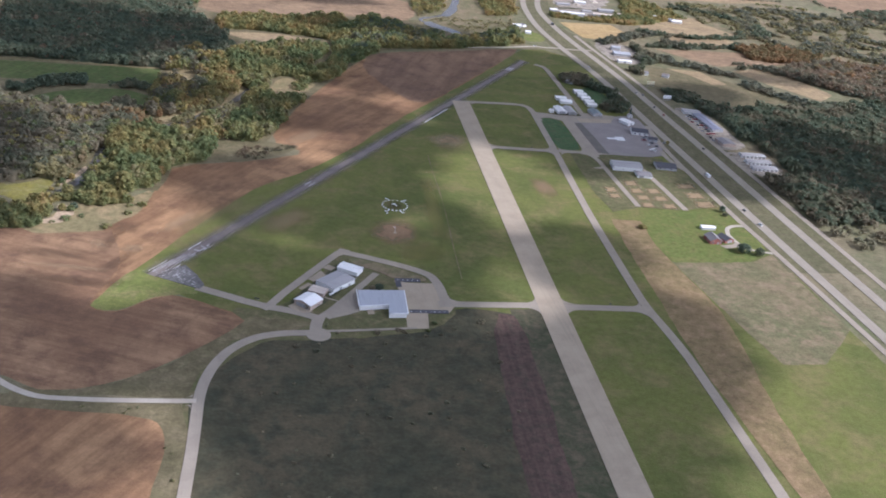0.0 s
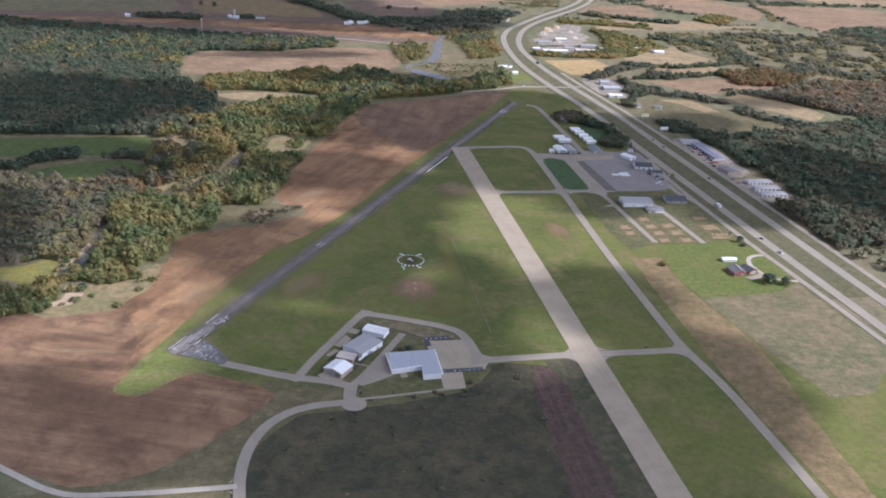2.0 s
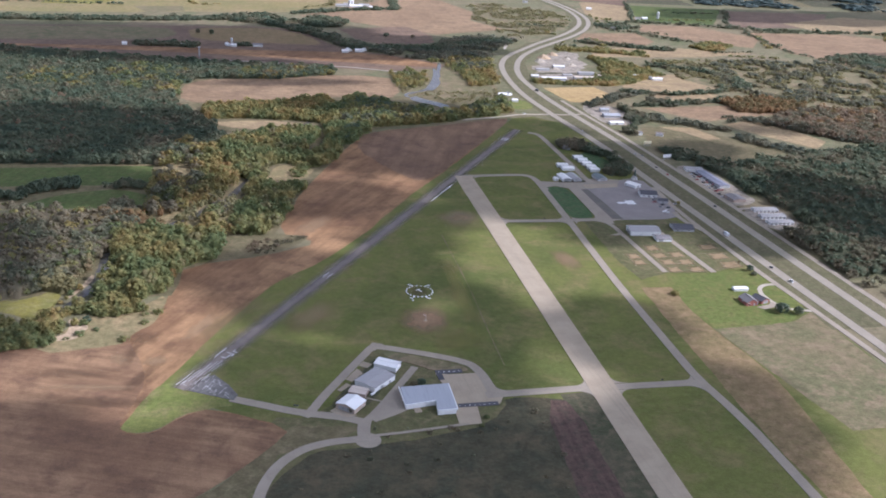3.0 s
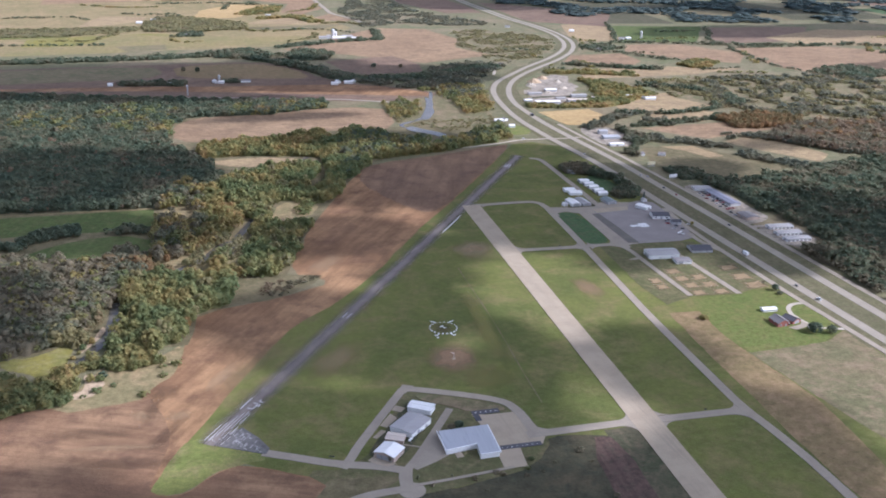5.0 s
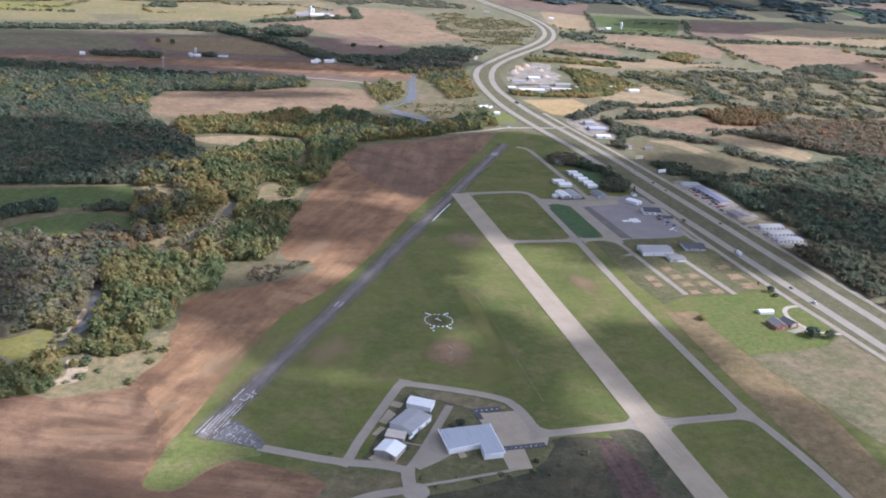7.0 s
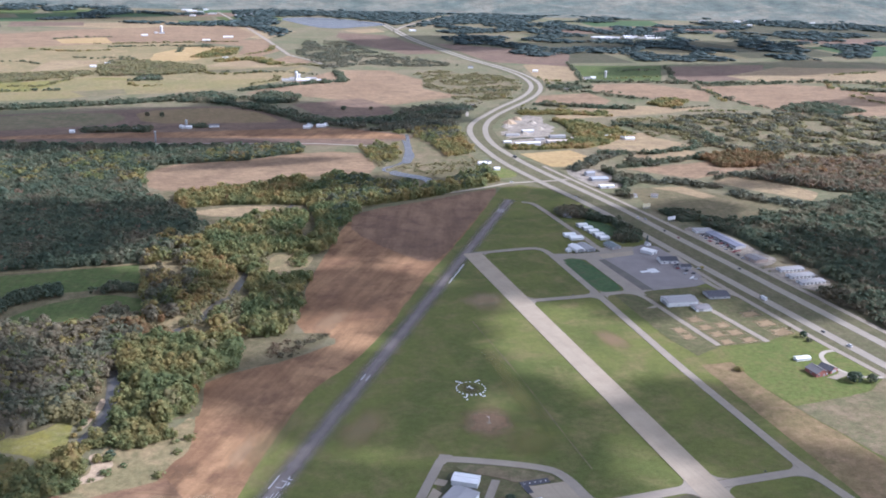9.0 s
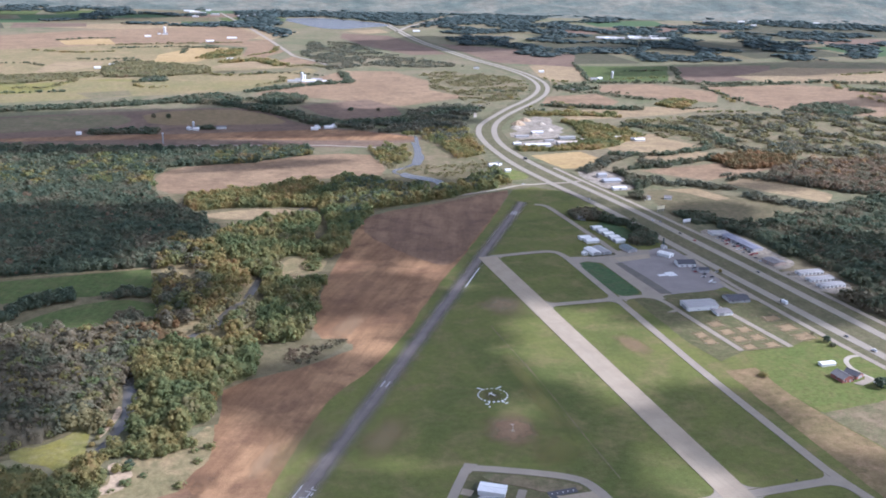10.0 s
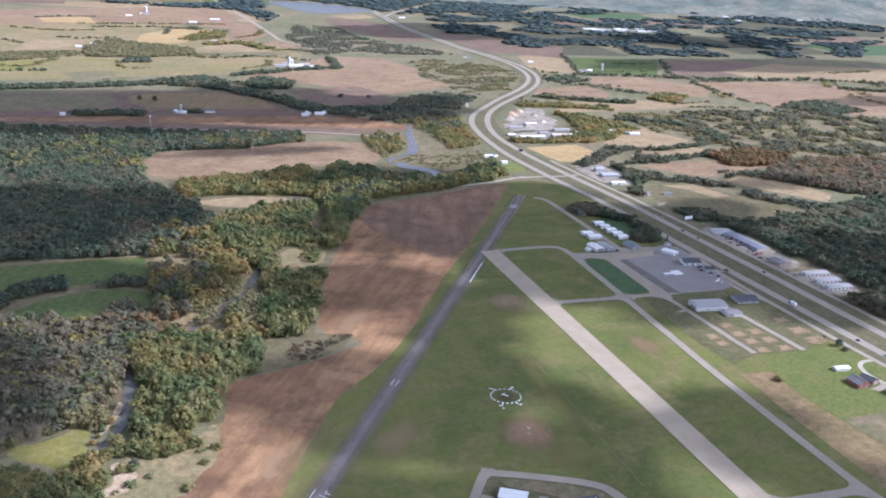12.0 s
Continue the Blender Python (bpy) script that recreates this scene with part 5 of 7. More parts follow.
def wood(name, label, poly, look_of, gap, high, wide, shapes, seed, keep=1.0, gaps=0.0, trunk=False, extra=None):
    r = np.random.default_rng(seed)
    k = 1.0 if shapes is TINY or shapes is BUSH else 0.64 if shapes is NEAR else 0.54 if shapes is LIGHT else 0.56 if shapes is FULL else 0.5
    gap, high, wide = gap * k * 1.06, high * k * (0.78 if k == 1.0 else 0.9), wide * k * 1.28
    pts = scatter(poly, gap, r, keep, gaps, 130.0 if shapes is TINY else 28.0)
    pts = pts[off_river(pts)]
    if extra is not None:
        pts = pts[~inside(pts, extra)]
    if not len(pts):
        return
    v, f, s = planted(pts, shapes, high, wide, r, trunk)
    if shapes is not TINY and shapes is not BUSH and keep > 0.75 and not gaps:
        uv, uf = thicket(poly, 4.6 if shapes is LIGHT else 2.5 if shapes is MID else 2.1, high, r, extra)
        f = np.concatenate([f, uf + len(v)])
        v = np.concatenate([v, uv])
        s = np.concatenate([s, np.zeros(len(uf))])
    ob = new(name, mesh_from(name, v, f, [F[look_of], BARK], s, True))
    tagged(ob, label, "trees", kind="stuff")


CLEAR = [(6, 890), (10, 932), (22, 960), (52, 962), (60, 936), (54, 890)]
wood("dark_wood", "dense dark green autumn wood on the slope", [(-300, 1285), (-263, 1276), (-90, 1222), (-45, 1115), (-25, 1042), (-89, 968), (-230, 972), (-258, 975)], "dark", 9.3, 14, 11.5, MID, 31, trunk=False)
wood("upper_wood", "mixed green and yellow autumn wood", [(-360, 1550), (-292, 1530), (20, 1440), (134, 1418), (126, 1382), (46, 1352), (-60, 1350), (-86, 1301), (-86, 1228), (-263, 1280), (-360, 1330)], "dark", 11, 13, 12, MID, 32, trunk=False)
# yellower leaf palettes paint the sunlit patches of the upper wood
for i, pts in enumerate(([(-250, 1393), (-210, 1383), (-187, 1339), (-182, 1280), (-250, 1290), (-300, 1320)], [(-176, 1400), (-135, 1439), (-74, 1386), (-82, 1242), (-160, 1296)], [(40, 1350), (126, 1380), (134, 1416), (60, 1424), (0, 1400), (-10, 1352)])):
    wood("upper_lit", "autumn trees coloured yellow-green to paint the upper wood's lit edge", pts, ("mixed", "green", "mixed")[i], 12, 13, 12, MID, 132 + i, 0.74)
wood("strip_wood", "yellow and green tree strip below the field", [(-52, 1192), (41, 1212), (104, 1240), (100, 1177), (84, 1118), (60, 1128), (5, 1142), (-50, 1140)], "mixed", 8.0, 14, 9, MID, 33, trunk=False)
wood("river_wood", "dark green trees along the river", [(93, 1180), (142, 1240), (194, 1180), (251, 1165), (327, 1228), (326, 1166), (228, 1120), (138, 1100), (92, 1010), (64, 946), (48, 964), (76, 1030), (83, 1096)], "green", 8.4, 16, 11, MID, 34, trunk=False)
wood("river_oaks", "large dark trees among the riverside wood", [(100, 1180), (142, 1240), (194, 1180), (251, 1165), (327, 1228), (326, 1172), (228, 1128), (138, 1108), (96, 1020)], "dark", 18, 17, 13, FULL, 184, 0.8)
wood("reed_bushes", "tan and olive bushes on the river flats", [(205, 1262), (210, 1330), (236, 1385), (262, 1400), (246, 1310), (238, 1286), (300, 1285), (345, 1300), (345, 1262), (262, 1215), (235, 1245)], "tan", 9, 4, 6, LIGHT, 185, 0.45)
wood("bank_wood", "green trees thick along the field edge", [(-34, 1040), (20, 1085), (76, 1080), (52, 1000), (56, 968), (20, 964), (2, 936), (4, 905), (44, 905), (30, 856), (8, 778), (-20, 772), (-30, 800), (-14, 850), (-8, 900), (-20, 940)], "green", 7.4, 15, 9.5, MID, 35, trunk=False, extra=CLEAR)
wood("bare_riverside_wood", "tan half-bare trees in the river bend", [(-95, 940), (-80, 1022), (-50, 1050), (-30, 1020), (-18, 950), (-20, 900), (-30, 880), (-40, 800), (-20, 772), (-36, 762), (-100, 780), (-96, 850)], "mixed", 12, 15, 11, FULL, 36, 0.9, 0.48)
wood("bare_riverside_trees", "grey-brown half-bare trees in the river bend", [(-95, 940), (-80, 1022), (-56, 1030), (-50, 960), (-60, 880), (-70, 800), (-100, 780), (-96, 850)], "bare", 13, 16, 11, FULL, 136, 0.7, 0.3)
wood("near_green_wood", "rich green trees beside the tilled field", [(-118, 772), (-97, 786), (-37, 765), (-34, 742), (-38, 722), (-66, 708), (-73, 664), (-93, 652), (-104, 690)], "green", 7.2, 15, 10, NEAR, 37)
wood("grey_bare_wood", "grey-brown half-bare wood", [(-232, 850), (-178, 836), (-104, 812), (-102, 776), (-112, 740), (-128, 724), (-134, 697), (-152, 680), (-173, 664), (-196, 655), (-205, 640)], "bare", 9.6, 14, 10.5, FULL, 38)
wood("grey_green_wood", "green trees among the grey wood", [(-232, 850), (-178, 836), (-104, 812), (-102, 776), (-112, 740), (-128, 724), (-134, 697), (-152, 680), (-173, 664), (-196, 655), (-205, 640)], "green", 10, 13, 9.5, MID, 39, 0.7)
wood("orange_bushes", "orange-brown low autumn bushes", [(-150, 822), (-123, 826), (-84, 812), (-78, 787), (-101, 784), (-135, 798)], "orange", 6, 7, 6.5, BUSH, 40)
wood("river_bushes", "green bushes along the river bank", [(-134, 642), (-112, 664), (-92, 648), (-88, 636), (-113, 631), (-125, 638)], "green", 6, 8, 8, NEAR, 41)
wood("corner_wood", "mixed trees at the river's lower bank", [(-200, 640), (-194, 640), (-166, 630), (-151, 612), (-150, 594), (-180, 596), (-200, 602)], "mixed", 7.5, 11, 8, NEAR, 42)
wood("field_hedge_dark", "dark tree row between two green fields", belt([(-215, 872), (-182, 898), (-144, 908), (-97, 898)], 20), "dark", 6.5, 10, 8, FULL, 43, 0.85, 0.3)
wood("field_clump", "grey-green trees at the green field's edge", [(-135, 828), (-131, 853), (-107, 852), (-100, 818)], "bare", 6.5, 11, 8, FULL, 44)
wood("scrub_bushes", "low dark scrub on the brown patch", [(-22, 740), (-8, 760), (20, 768), (40, 768), (18, 748), (0, 733)], "russet", 2.8, 1.4, 2.2, BUSH, 45, 0.7, 0.4, trunk=False)
wood("clearing_bushes", "low green bushes in the clearing", [(30, 960), (56, 970), (62, 950), (44, 918), (34, 930)], "green", 6, 4.5, 5, BUSH, 46, 0.7, trunk=False)
wood("dry_bushes", "sparse low bushes on dry ground", [(-118, 640), (-94, 636), (-74, 664), (-78, 628), (-96, 596), (-140, 592)], "green", 10, 3, 4.2, BUSH, 47, 0.55, trunk=False)
wood("east_wood", "dense dark wood behind the storage sheds", [(470, 968), (498, 944), (586, 962), (700, 1000), (735, 975), (612, 780), (540, 660), (452, 640), (450, 735), (484, 742), (486, 812), (474, 850), (476, 905), (462, 935)], "dark", 12.4, 13, 13.5, MID, 48, trunk=False)
wood("wood_highlights", "yellowing trees scattered through the dark wood", [(-290, 1285), (-263, 1276), (-90, 1222), (-45, 1115), (-25, 1042), (-89, 968), (-230, 972), (-290, 975)], "russet", 26, 13, 10, MID, 91, 0.7)
wood("bank_highlights", "yellow and tan trees among the green ones", [(-34, 1040), (20, 1085), (76, 1080), (52, 1000), (2, 936), (44, 905), (30, 856), (8, 778), (-20, 772), (-14, 850), (-20, 940)], "tan", 20, 14, 10, FULL, 92, 0.7, extra=CLEAR)
wood("near_highlights", "yellow trees in the green wood", [(-118, 772), (-97, 786), (-37, 765), (-38, 722), (-66, 708), (-73, 664), (-93, 652), (-104, 690)], "tan", 20, 14, 10, NEAR, 93, 0.6)
wood("grey_highlights", "russet trees in the grey wood", [(-290, 850), (-178, 836), (-104, 812), (-112, 740), (-152, 680), (-196, 655), (-290, 640)], "tan", 22, 12, 9, FULL, 94, 0.45)
wood("east_grey_wood", "grey half-bare trees at the wood's edge", [(446, 735), (486, 742), (590, 760), (530, 660), (446, 640)], "bare", 11, 12, 11, MID, 49, 0.8, trunk=False)
wood("hedge_long", "long green hedge of trees across the fields", belt([(462, 1140), (500, 1136), (545, 1108), (566, 1080), (578, 1040), (612, 985), (690, 960)], 26), "grey", 8, 9, 9, MID, 50, 0.85, 0.25)
wood("hedge_gold", "green hedge beside the golden field", belt([(440, 1200), (470, 1225), (510, 1262), (540, 1262), (560, 1200)], 22), "grey", 8, 9, 9, FULL, 51, 0.85, 0.25)
wood("orange_wood", "orange autumn trees between fields", [(640, 1226), (714, 1250), (765, 1206), (721, 1160), (646, 1168)], "orange", 8.5, 12, 10, MID, 52)
wood("russet_wood", "russet and grey wood on the hill", [(740, 1190), (930, 1160), (1000, 1100), (860, 1000), (766, 985), (690, 1045), (640, 1108), (670, 1140)], "russet", 9.5, 12, 10, LIGHT, 53)
wood("russet_wood_dark", "dark trees at the hill wood's edge", belt([(600, 1130), (650, 1122), (700, 1052), (766, 990), (860, 985)], 26), "grey", 8.5, 10, 9, MID, 54, 0.85, 0.2)
wood("hedge_mid", "dark hedge between tan fields", belt([(500, 1205), (560, 1210), (640, 1228), (670, 1250)], 10), "dark", 8, 10, 8, FULL, 55)
wood("hedge_short", "green bushes on the field boundary", belt([(520, 1290), (590, 1268), (680, 1290), (700, 1330)], 12), "dark", 8, 9, 8, LIGHT, 56)
wood("mixed_hills", "mixed autumn woods on the far rises", [(663, 1514), (760, 1525), (890, 1520), (1044, 1490), (1154, 1430), (1250, 1360), (1180, 1230), (1000, 1240), (880, 1190), (804, 1200), (690, 1290), (690, 1330), (660, 1380)], "tan", 11, 7, 10, LIGHT, 57, 0.8, 0.44)
wood("hill_woods", "grey-green woods scattered over the rises", [(760, 1525), (890, 1520), (1044, 1490), (1154, 1430), (1250, 1360), (1180, 1230), (1000, 1240), (880, 1190), (804, 1200), (690, 1290)], "grey", 12, 10, 11, LIGHT, 157, 0.8, 0.6)
wood("russet_crowns", "orange crowns among the hill wood", [(740, 1190), (930, 1160), (900, 1080), (800, 1060), (700, 1110)], "orange", 16, 12, 10, LIGHT, 90, 0.6)
wood("hill_hedge", "dark hedge along the rise", belt([(640, 1480), (700, 1440), (745, 1380), (720, 1300)], 22), "dark", 9, 11, 9, LIGHT, 58)
wood("works_trees", "trees round the gravel works", [(560, 1540), (600, 1520), (640, 1400), (560, 1340), (524, 1322), (403, 1335), (410, 1362), (459, 1346), (530, 1380), (565, 1489)], "mixed", 9, 10, 8, MID, 59, 0.85, trunk=False)
wood("works_trees_north", "trees north of the gravel works", belt([(535, 1606), (600, 1596), (680, 1560)], 26), "mixed", 9, 10, 8, LIGHT, 60, 0.8)
wood("airfield_trees", "dark trees beside the hangars", [(352, 1000), (366, 1012), (382, 985), (384, 930), (374, 905), (352, 908), (348, 925), (366, 940), (374, 965)], "dark", 6.0, 10, 8, FULL, 61)
wood("airfield_trees_north", "trees by the highway north of the hangars", [(334, 1030), (362, 1042), (374, 1020), (350, 996), (334, 1008)], "bare", 6.5, 9, 7.5, FULL, 62)
wood("roadside_trees", "trees behind the roadside works", [(462, 1105), (500, 1130), (490, 1180), (475, 1200), (480, 1150), (455, 1090), (430, 1075), (445, 1060)], "dark", 7.5, 10, 8.5, FULL, 63)
wood("roadside_bushes", "dark bushes behind the frontage road", [(448, 1010), (490, 990), (470, 960), (448, 955)], "dark", 7.5, 7, 7, FULL, 64)
wood("bend_wood", "dark wood outside the highway bend", [(167, 1744), (173, 1680), (230, 1608), (310, 1601), (372, 1700), (440, 1735), (500, 1705), (430, 1605), (382, 1489), (347, 1394), (309, 1457), (268, 1489), (215, 1550), (153, 1623)], "grey", 10, 9, 10, LIGHT, 66, 0.85, 0.3)
wood("bend_wood_east", "mixed trees between river and highway", [(282, 1488), (338, 1510), (392, 1500), (372, 1420), (355, 1330), (310, 1310), (316, 1400)], "mixed", 9, 10, 9, LIGHT, 67, 0.7)
wood("flats_trees", "trees along the river flats", [(204, 1300), (232, 1300), (250, 1340), (268, 1400), (240, 1420), (206, 1390)], "mixed", 9, 9, 8, LIGHT, 68, 0.5)
wood("valley_belt", "dark tree belt along the valley", belt([(-900, 1790), (-338, 1815), (-115, 1835), (26, 1866), (86, 1790), (146, 1690), (187, 1590), (309, 1590), (404, 1650), (475, 1680)], 32), "dark", 12, 11, 12, LIGHT, 69)
wood("valley_belt_top", "green wood on the valley side", [(-60, 1860), (60, 1920), (110, 1840), (60, 1800)], "dark", 12, 11, 13, LIGHT, 70, 0.9, 0.2)
wood("valley_clump", "dark wood beside the pink field", [(110, 1830), (160, 1900), (210, 1850), (190, 1790), (140, 1780)], "dark", 12, 13, 13, LIGHT, 71)
wood("highway_wood", "mixed scrubby woods inside the highway curve", [(494, 2094), (564, 2153), (678, 2044), (670, 1951), (652, 1880), (568, 1754), (470, 1714), (488, 1833), (465, 1914), (495, 2030)], "tan", 11, 5, 9, LIGHT, 72, 0.75, 0.42)
wood("pasture_wood", "tan-green scrubby wood among pastures", [(-138, 2322), (-79, 2430), (-10, 2395), (77, 2294), (77, 2206), (-34, 2171), (-139, 2178)], "tan", 11, 8, 12, LIGHT, 73, 0.9)
wood("pasture_thicket", "low tan-green thicket among pastures", [(-420, 2245), (-294, 2239), (-149, 2252), (-149, 2194), (-286, 2123), (-420, 2120)], "tan", 12, 7, 12, LIGHT, 74, 0.85)
wood("knoll_trees", "olive tree row over the golden knoll", [(66, 2460), (113, 2585), (194, 2640), (181, 2522), (98, 2441)], "mixed", 12, 9, 12, LIGHT, 174, 0.7)
wood("pasture_clump", "dark clump round a pasture farm", [(-84, 2094), (-44, 2171), (-15, 2164), (-21, 2101)], "dark", 11, 9, 11, LIGHT, 175, 0.9)
wood("lane_woods", "grey-green woods beside the far road", [(397, 2806), (509, 2750), (520, 2501), (619, 2313), (644, 2227), (532, 2215), (443, 2269), (328, 2211), (330, 2340), (313, 2487)], "grey", 12, 6, 11, LIGHT, 176, 0.8, 0.42)
# bluish leaf palette, its haze put into the colour
wood("rise_woods", "dark woods along the rise", [(-100, 3420), (330, 3420), (400, 3050), (330, 2900), (310, 3200), (100, 3290)], "pine_haze", 15, 7, 15, TINY, 177, 0.85, 0.3)
wood("pasture_hedges", "scattered hedges in the pastures", belt([(110, 2380), (200, 2410), (240, 2300)], 40), "mixed", 15, 11, 13, LIGHT, 75)
wood("farm_belt", "hedge beside the dairy farm", belt([(110, 1935), (260, 2010), (330, 2020), (345, 2160)], 18), "dark", 11, 10, 11, LIGHT, 76)
wood("valley_farm_trees", "dark trees round the valley farms", [(-160, 1585), (-60, 1570), (-60, 1600), (-160, 1612)], "dark", 9, 10, 10, LIGHT, 77, 0.8)
wood("valley_farm_trees_b", "dark trees between farm buildings", [(-5, 1590), (22, 1580), (22, 1600), (-5, 1606)], "dark", 8, 10, 9, LIGHT, 78)
# the distant woods below take the same haze-blue leaf colours
wood("far_dark_woods", "dark distant woods", [(760, 3750), (3300, 3900), (2400, 2750), (1750, 2180), (1400, 2180), (1140, 2220), (900, 2330), (800, 2600), (790, 2900)], "pine_haze", 17, 6.5, 17, TINY, 79, 0.85, 0.52, trunk=False)
wood("lake_woods", "dark woods round the far lake", [(330, 3900), (1500, 4050), (1300, 3300), (900, 3250), (790, 3230), (740, 3420), (600, 3640), (430, 3600), (400, 3300), (300, 3350)], "pine_haze", 16, 6.5, 17, TINY, 80, 0.9, trunk=False)
wood("far_woods_left", "scattered far woods", [(-900, 4700), (300, 4700), (200, 3700), (-200, 3550), (-900, 3300)], "pine_haze", 17, 6.5, 17, TINY, 81, 0.85, 0.62, trunk=False)
wood("far_woods_back", "scattered woods towards the horizon", [(300, 4800), (4200, 4800), (3600, 3900), (1000, 3950)], "pine_haze",  28, 7, 26, TINY, 82, 0.7, 0.5, trunk=False)
for i, line in enumerate(([(985, 1609), (1000, 1720), (1010, 1825)], [(1040, 1480), (985, 1609)], [(1010, 1825), (1120, 1830), (1235, 1825)], [(1130, 2130), (1060, 1990), (1010, 1890)], [(820, 1948), (870, 2080), (914, 2215)], [(1418, 1800), (1470, 1700), (1520, 1640)], [(760, 1790), (800, 1720), (860, 1690)], [(1180, 1450), (1240, 1500), (1420, 1480)], [(-500, 2420), (-300, 2440), (-260, 2380)], [(-120, 2700), (20, 2720), (180, 2640)], [(-600, 1990), (-380, 2010), (-200, 2000)], [(100, 2180), (240, 2180), (300, 2120)])):
    wood("hedgerow", "thin hedgerow between far fields", belt(line, 9), "dark", 11, 8, 9, LIGHT, 120 + i, 0.75)
hr = np.random.default_rng(77)
PASTURE_HEDGES = ([(-300, 2690), (-200, 2620), (-110, 2640)], [(-200, 2500), (-150, 2470), (-70, 2480)], [(-320, 2060), (-230, 2060), (-190, 2150)], [(-90, 2060), (-60, 2020), (-20, 2030)], [(-120, 2350), (-110, 2430), (-60, 2450)], [(-160, 2780), (0, 2790), (215, 2800)], [(60, 2190), (120, 2160), (190, 2190)], [(40, 2560), (60, 2680), (130, 2720)], [(130, 2010), (200, 2060), (215, 2120)], [(190, 2500), (260, 2560), (290, 2680)], [(-260, 2920), (-180, 2960), (-110, 2950)], [(240, 2270), (290, 2300), (330, 2260)])
for i, line in enumerate(PASTURE_HEDGES):
    wood("pasture_hedgerow", "thin hedgerow between tan pastures", belt(line, 11), ("mixed", "dark", "tan")[i % 3], 11, 7, 10, LIGHT, 300 + i, 0.7)
for i in range(22):
    x, y, a, d = hr.uniform(500, 1500), hr.uniform(1240, 2150), hr.uniform(-0.4, 0.3) + (1.3 if i % 3 == 0 else 0), hr.uniform(40, 90)
    wood("field_hedgerow", "thin hedgerow between tilled fields", belt([(x, y), (x + d * math.cos(a), y + d * math.sin(a) * 0.8), (x + 2 * d * math.cos(a), y + 1.7 * d * math.sin(a))], 9), ("mixed", "dark", "green")[i % 3], 11, 7, 9, LIGHT, 340 + i, 0.7)
wood("bank_bushes_east", "golden and green bushes on the river's bank", [(-150, 622), (-136, 646), (-128, 656), (-122, 652), (-130, 636), (-138, 624), (-146, 610)], "mixed", 9, 8, 8, NEAR, 380)
wood("field_edge_bushes", "dark green bushes along the tilled field's edge", [(-178, 585), (-158, 594), (-139, 595), (-137, 604), (-157, 612), (-178, 612)], "green", 8, 8, 8, NEAR, 381)
wood("bank_south_trees", "golden-green trees over the narrow river", [(-148, 612), (-136, 612), (-133, 632), (-140, 645), (-151, 634), (-162, 612)], "mixed", 8, 10, 8, NEAR, 382)
wood("bank_fill_east", "green trees down to the river's bank", [(-119, 748), (-102, 750), (-100, 700), (-92, 655), (-106, 650), (-122, 662), (-117, 680), (-113, 700)], "green", 8, 13, 9, NEAR, 395)
wood("bank_fill_west", "tan and green trees on the river's bank", [(-140, 668), (-131, 690), (-127, 704), (-127, 745), (-142, 740), (-150, 690), (-160, 680)], "tan", 9, 12, 9, NEAR, 396)
wood("pool_trees", "half-bare trees round the river pool", [(-76, 800), (-64, 830), (-48, 862), (-34, 872), (-24, 862), (-22, 820), (-40, 806)], "tan", 12, 12, 9, FULL, 397, 0.7)
wood("east_bare_trees", "grey-brown bare trees through the dark wood", [(470, 950), (498, 930), (586, 950), (700, 980), (600, 640), (540, 580), (455, 580), (452, 735), (486, 742), (488, 812), (478, 850), (478, 905)], "bare", 22, 13, 12, MID, 398, 0.7)
wood("marsh_bushes", "small dark bushes scattered in the marsh grass", [(-15, 440), (20, 462), (50, 458), (138, 484), (150, 300), (145, 200), (-15, 200)], "bare", 15, 0.9, 1.5, BUSH, 390, 0.4)
wood("ditch_bushes", "small bushes along the road's ditch", belt([(40, 471), (62, 470), (90, 473), (115, 478), (138, 483)], 4), "bare", 5, 1.8, 2.4, BUSH, 391, 0.4)
wood("roadside_tufts", "tall dry tufts beside the gravel road", belt([(-110, 407), (-80, 400), (-40, 398), (-31, 390), (-33, 340)], 4), "tan", 5, 0.8, 1.3, BUSH, 392, 0.3)
wood("far_hedge_line", "tree line along the far field", belt([(790, 1930), (940, 1900), (1080, 1850), (1300, 1840), (1480, 1780)], 16), "dark", 12, 10, 12, LIGHT, 84, 0.7)
wood("far_hedge_diag", "tree line across the far fields", belt([(1300, 1730), (1380, 1690), (1460, 1620)], 20), "dark", 12, 10, 12, LIGHT, 85)
wood("far_hedge_copse", "green copse among tan fields", [(800, 1650), (870, 1700), (900, 1660), (830, 1600)], "mixed", 11, 10, 11, LIGHT, 86)
wood("far_hill_copse", "dark copse on the rise", [(1020, 1560), (1120, 1600), (1160, 1500), (1060, 1470)], "dark", 11, 11, 12, LIGHT, 87)
wood("bend_hedge", "hedge by the highway bend", belt([(600, 1685), (660, 1655), (700, 1630), (760, 1605)], 18), "dark", 10, 10, 10, LIGHT, 88)
wood("farm_copse_east", "trees round a far farm", [(700, 1880), (770, 1900), (800, 1850), (720, 1820)], "dark", 10, 10, 10, LIGHT, 89, 0.8)


def tree_kind(shape, leaf):
    """One tree to be copied: trunk and crown under an empty."""
    t = new("tree")
    v, f = TRUNKS[int(tr_rng.integers(4))]
    trunk = new("trunk", mesh_from("trunk", v, f, [BARK]))
    v, f = shape
    crown = new("crown", mesh_from("crown", v, f, [F1[leaf]]))
    trunk.parent, crown.parent = t, t
    return t


def stand(ob, x, y, h, w, turn, label, z=0.0):
    ob.scale = (w * 0.8, w * 0.8, h * 0.72)
    ob.location, ob.rotation_euler = (x, y, z), (0, 0, radians(turn))
    return tagged(ob, label, "tree")


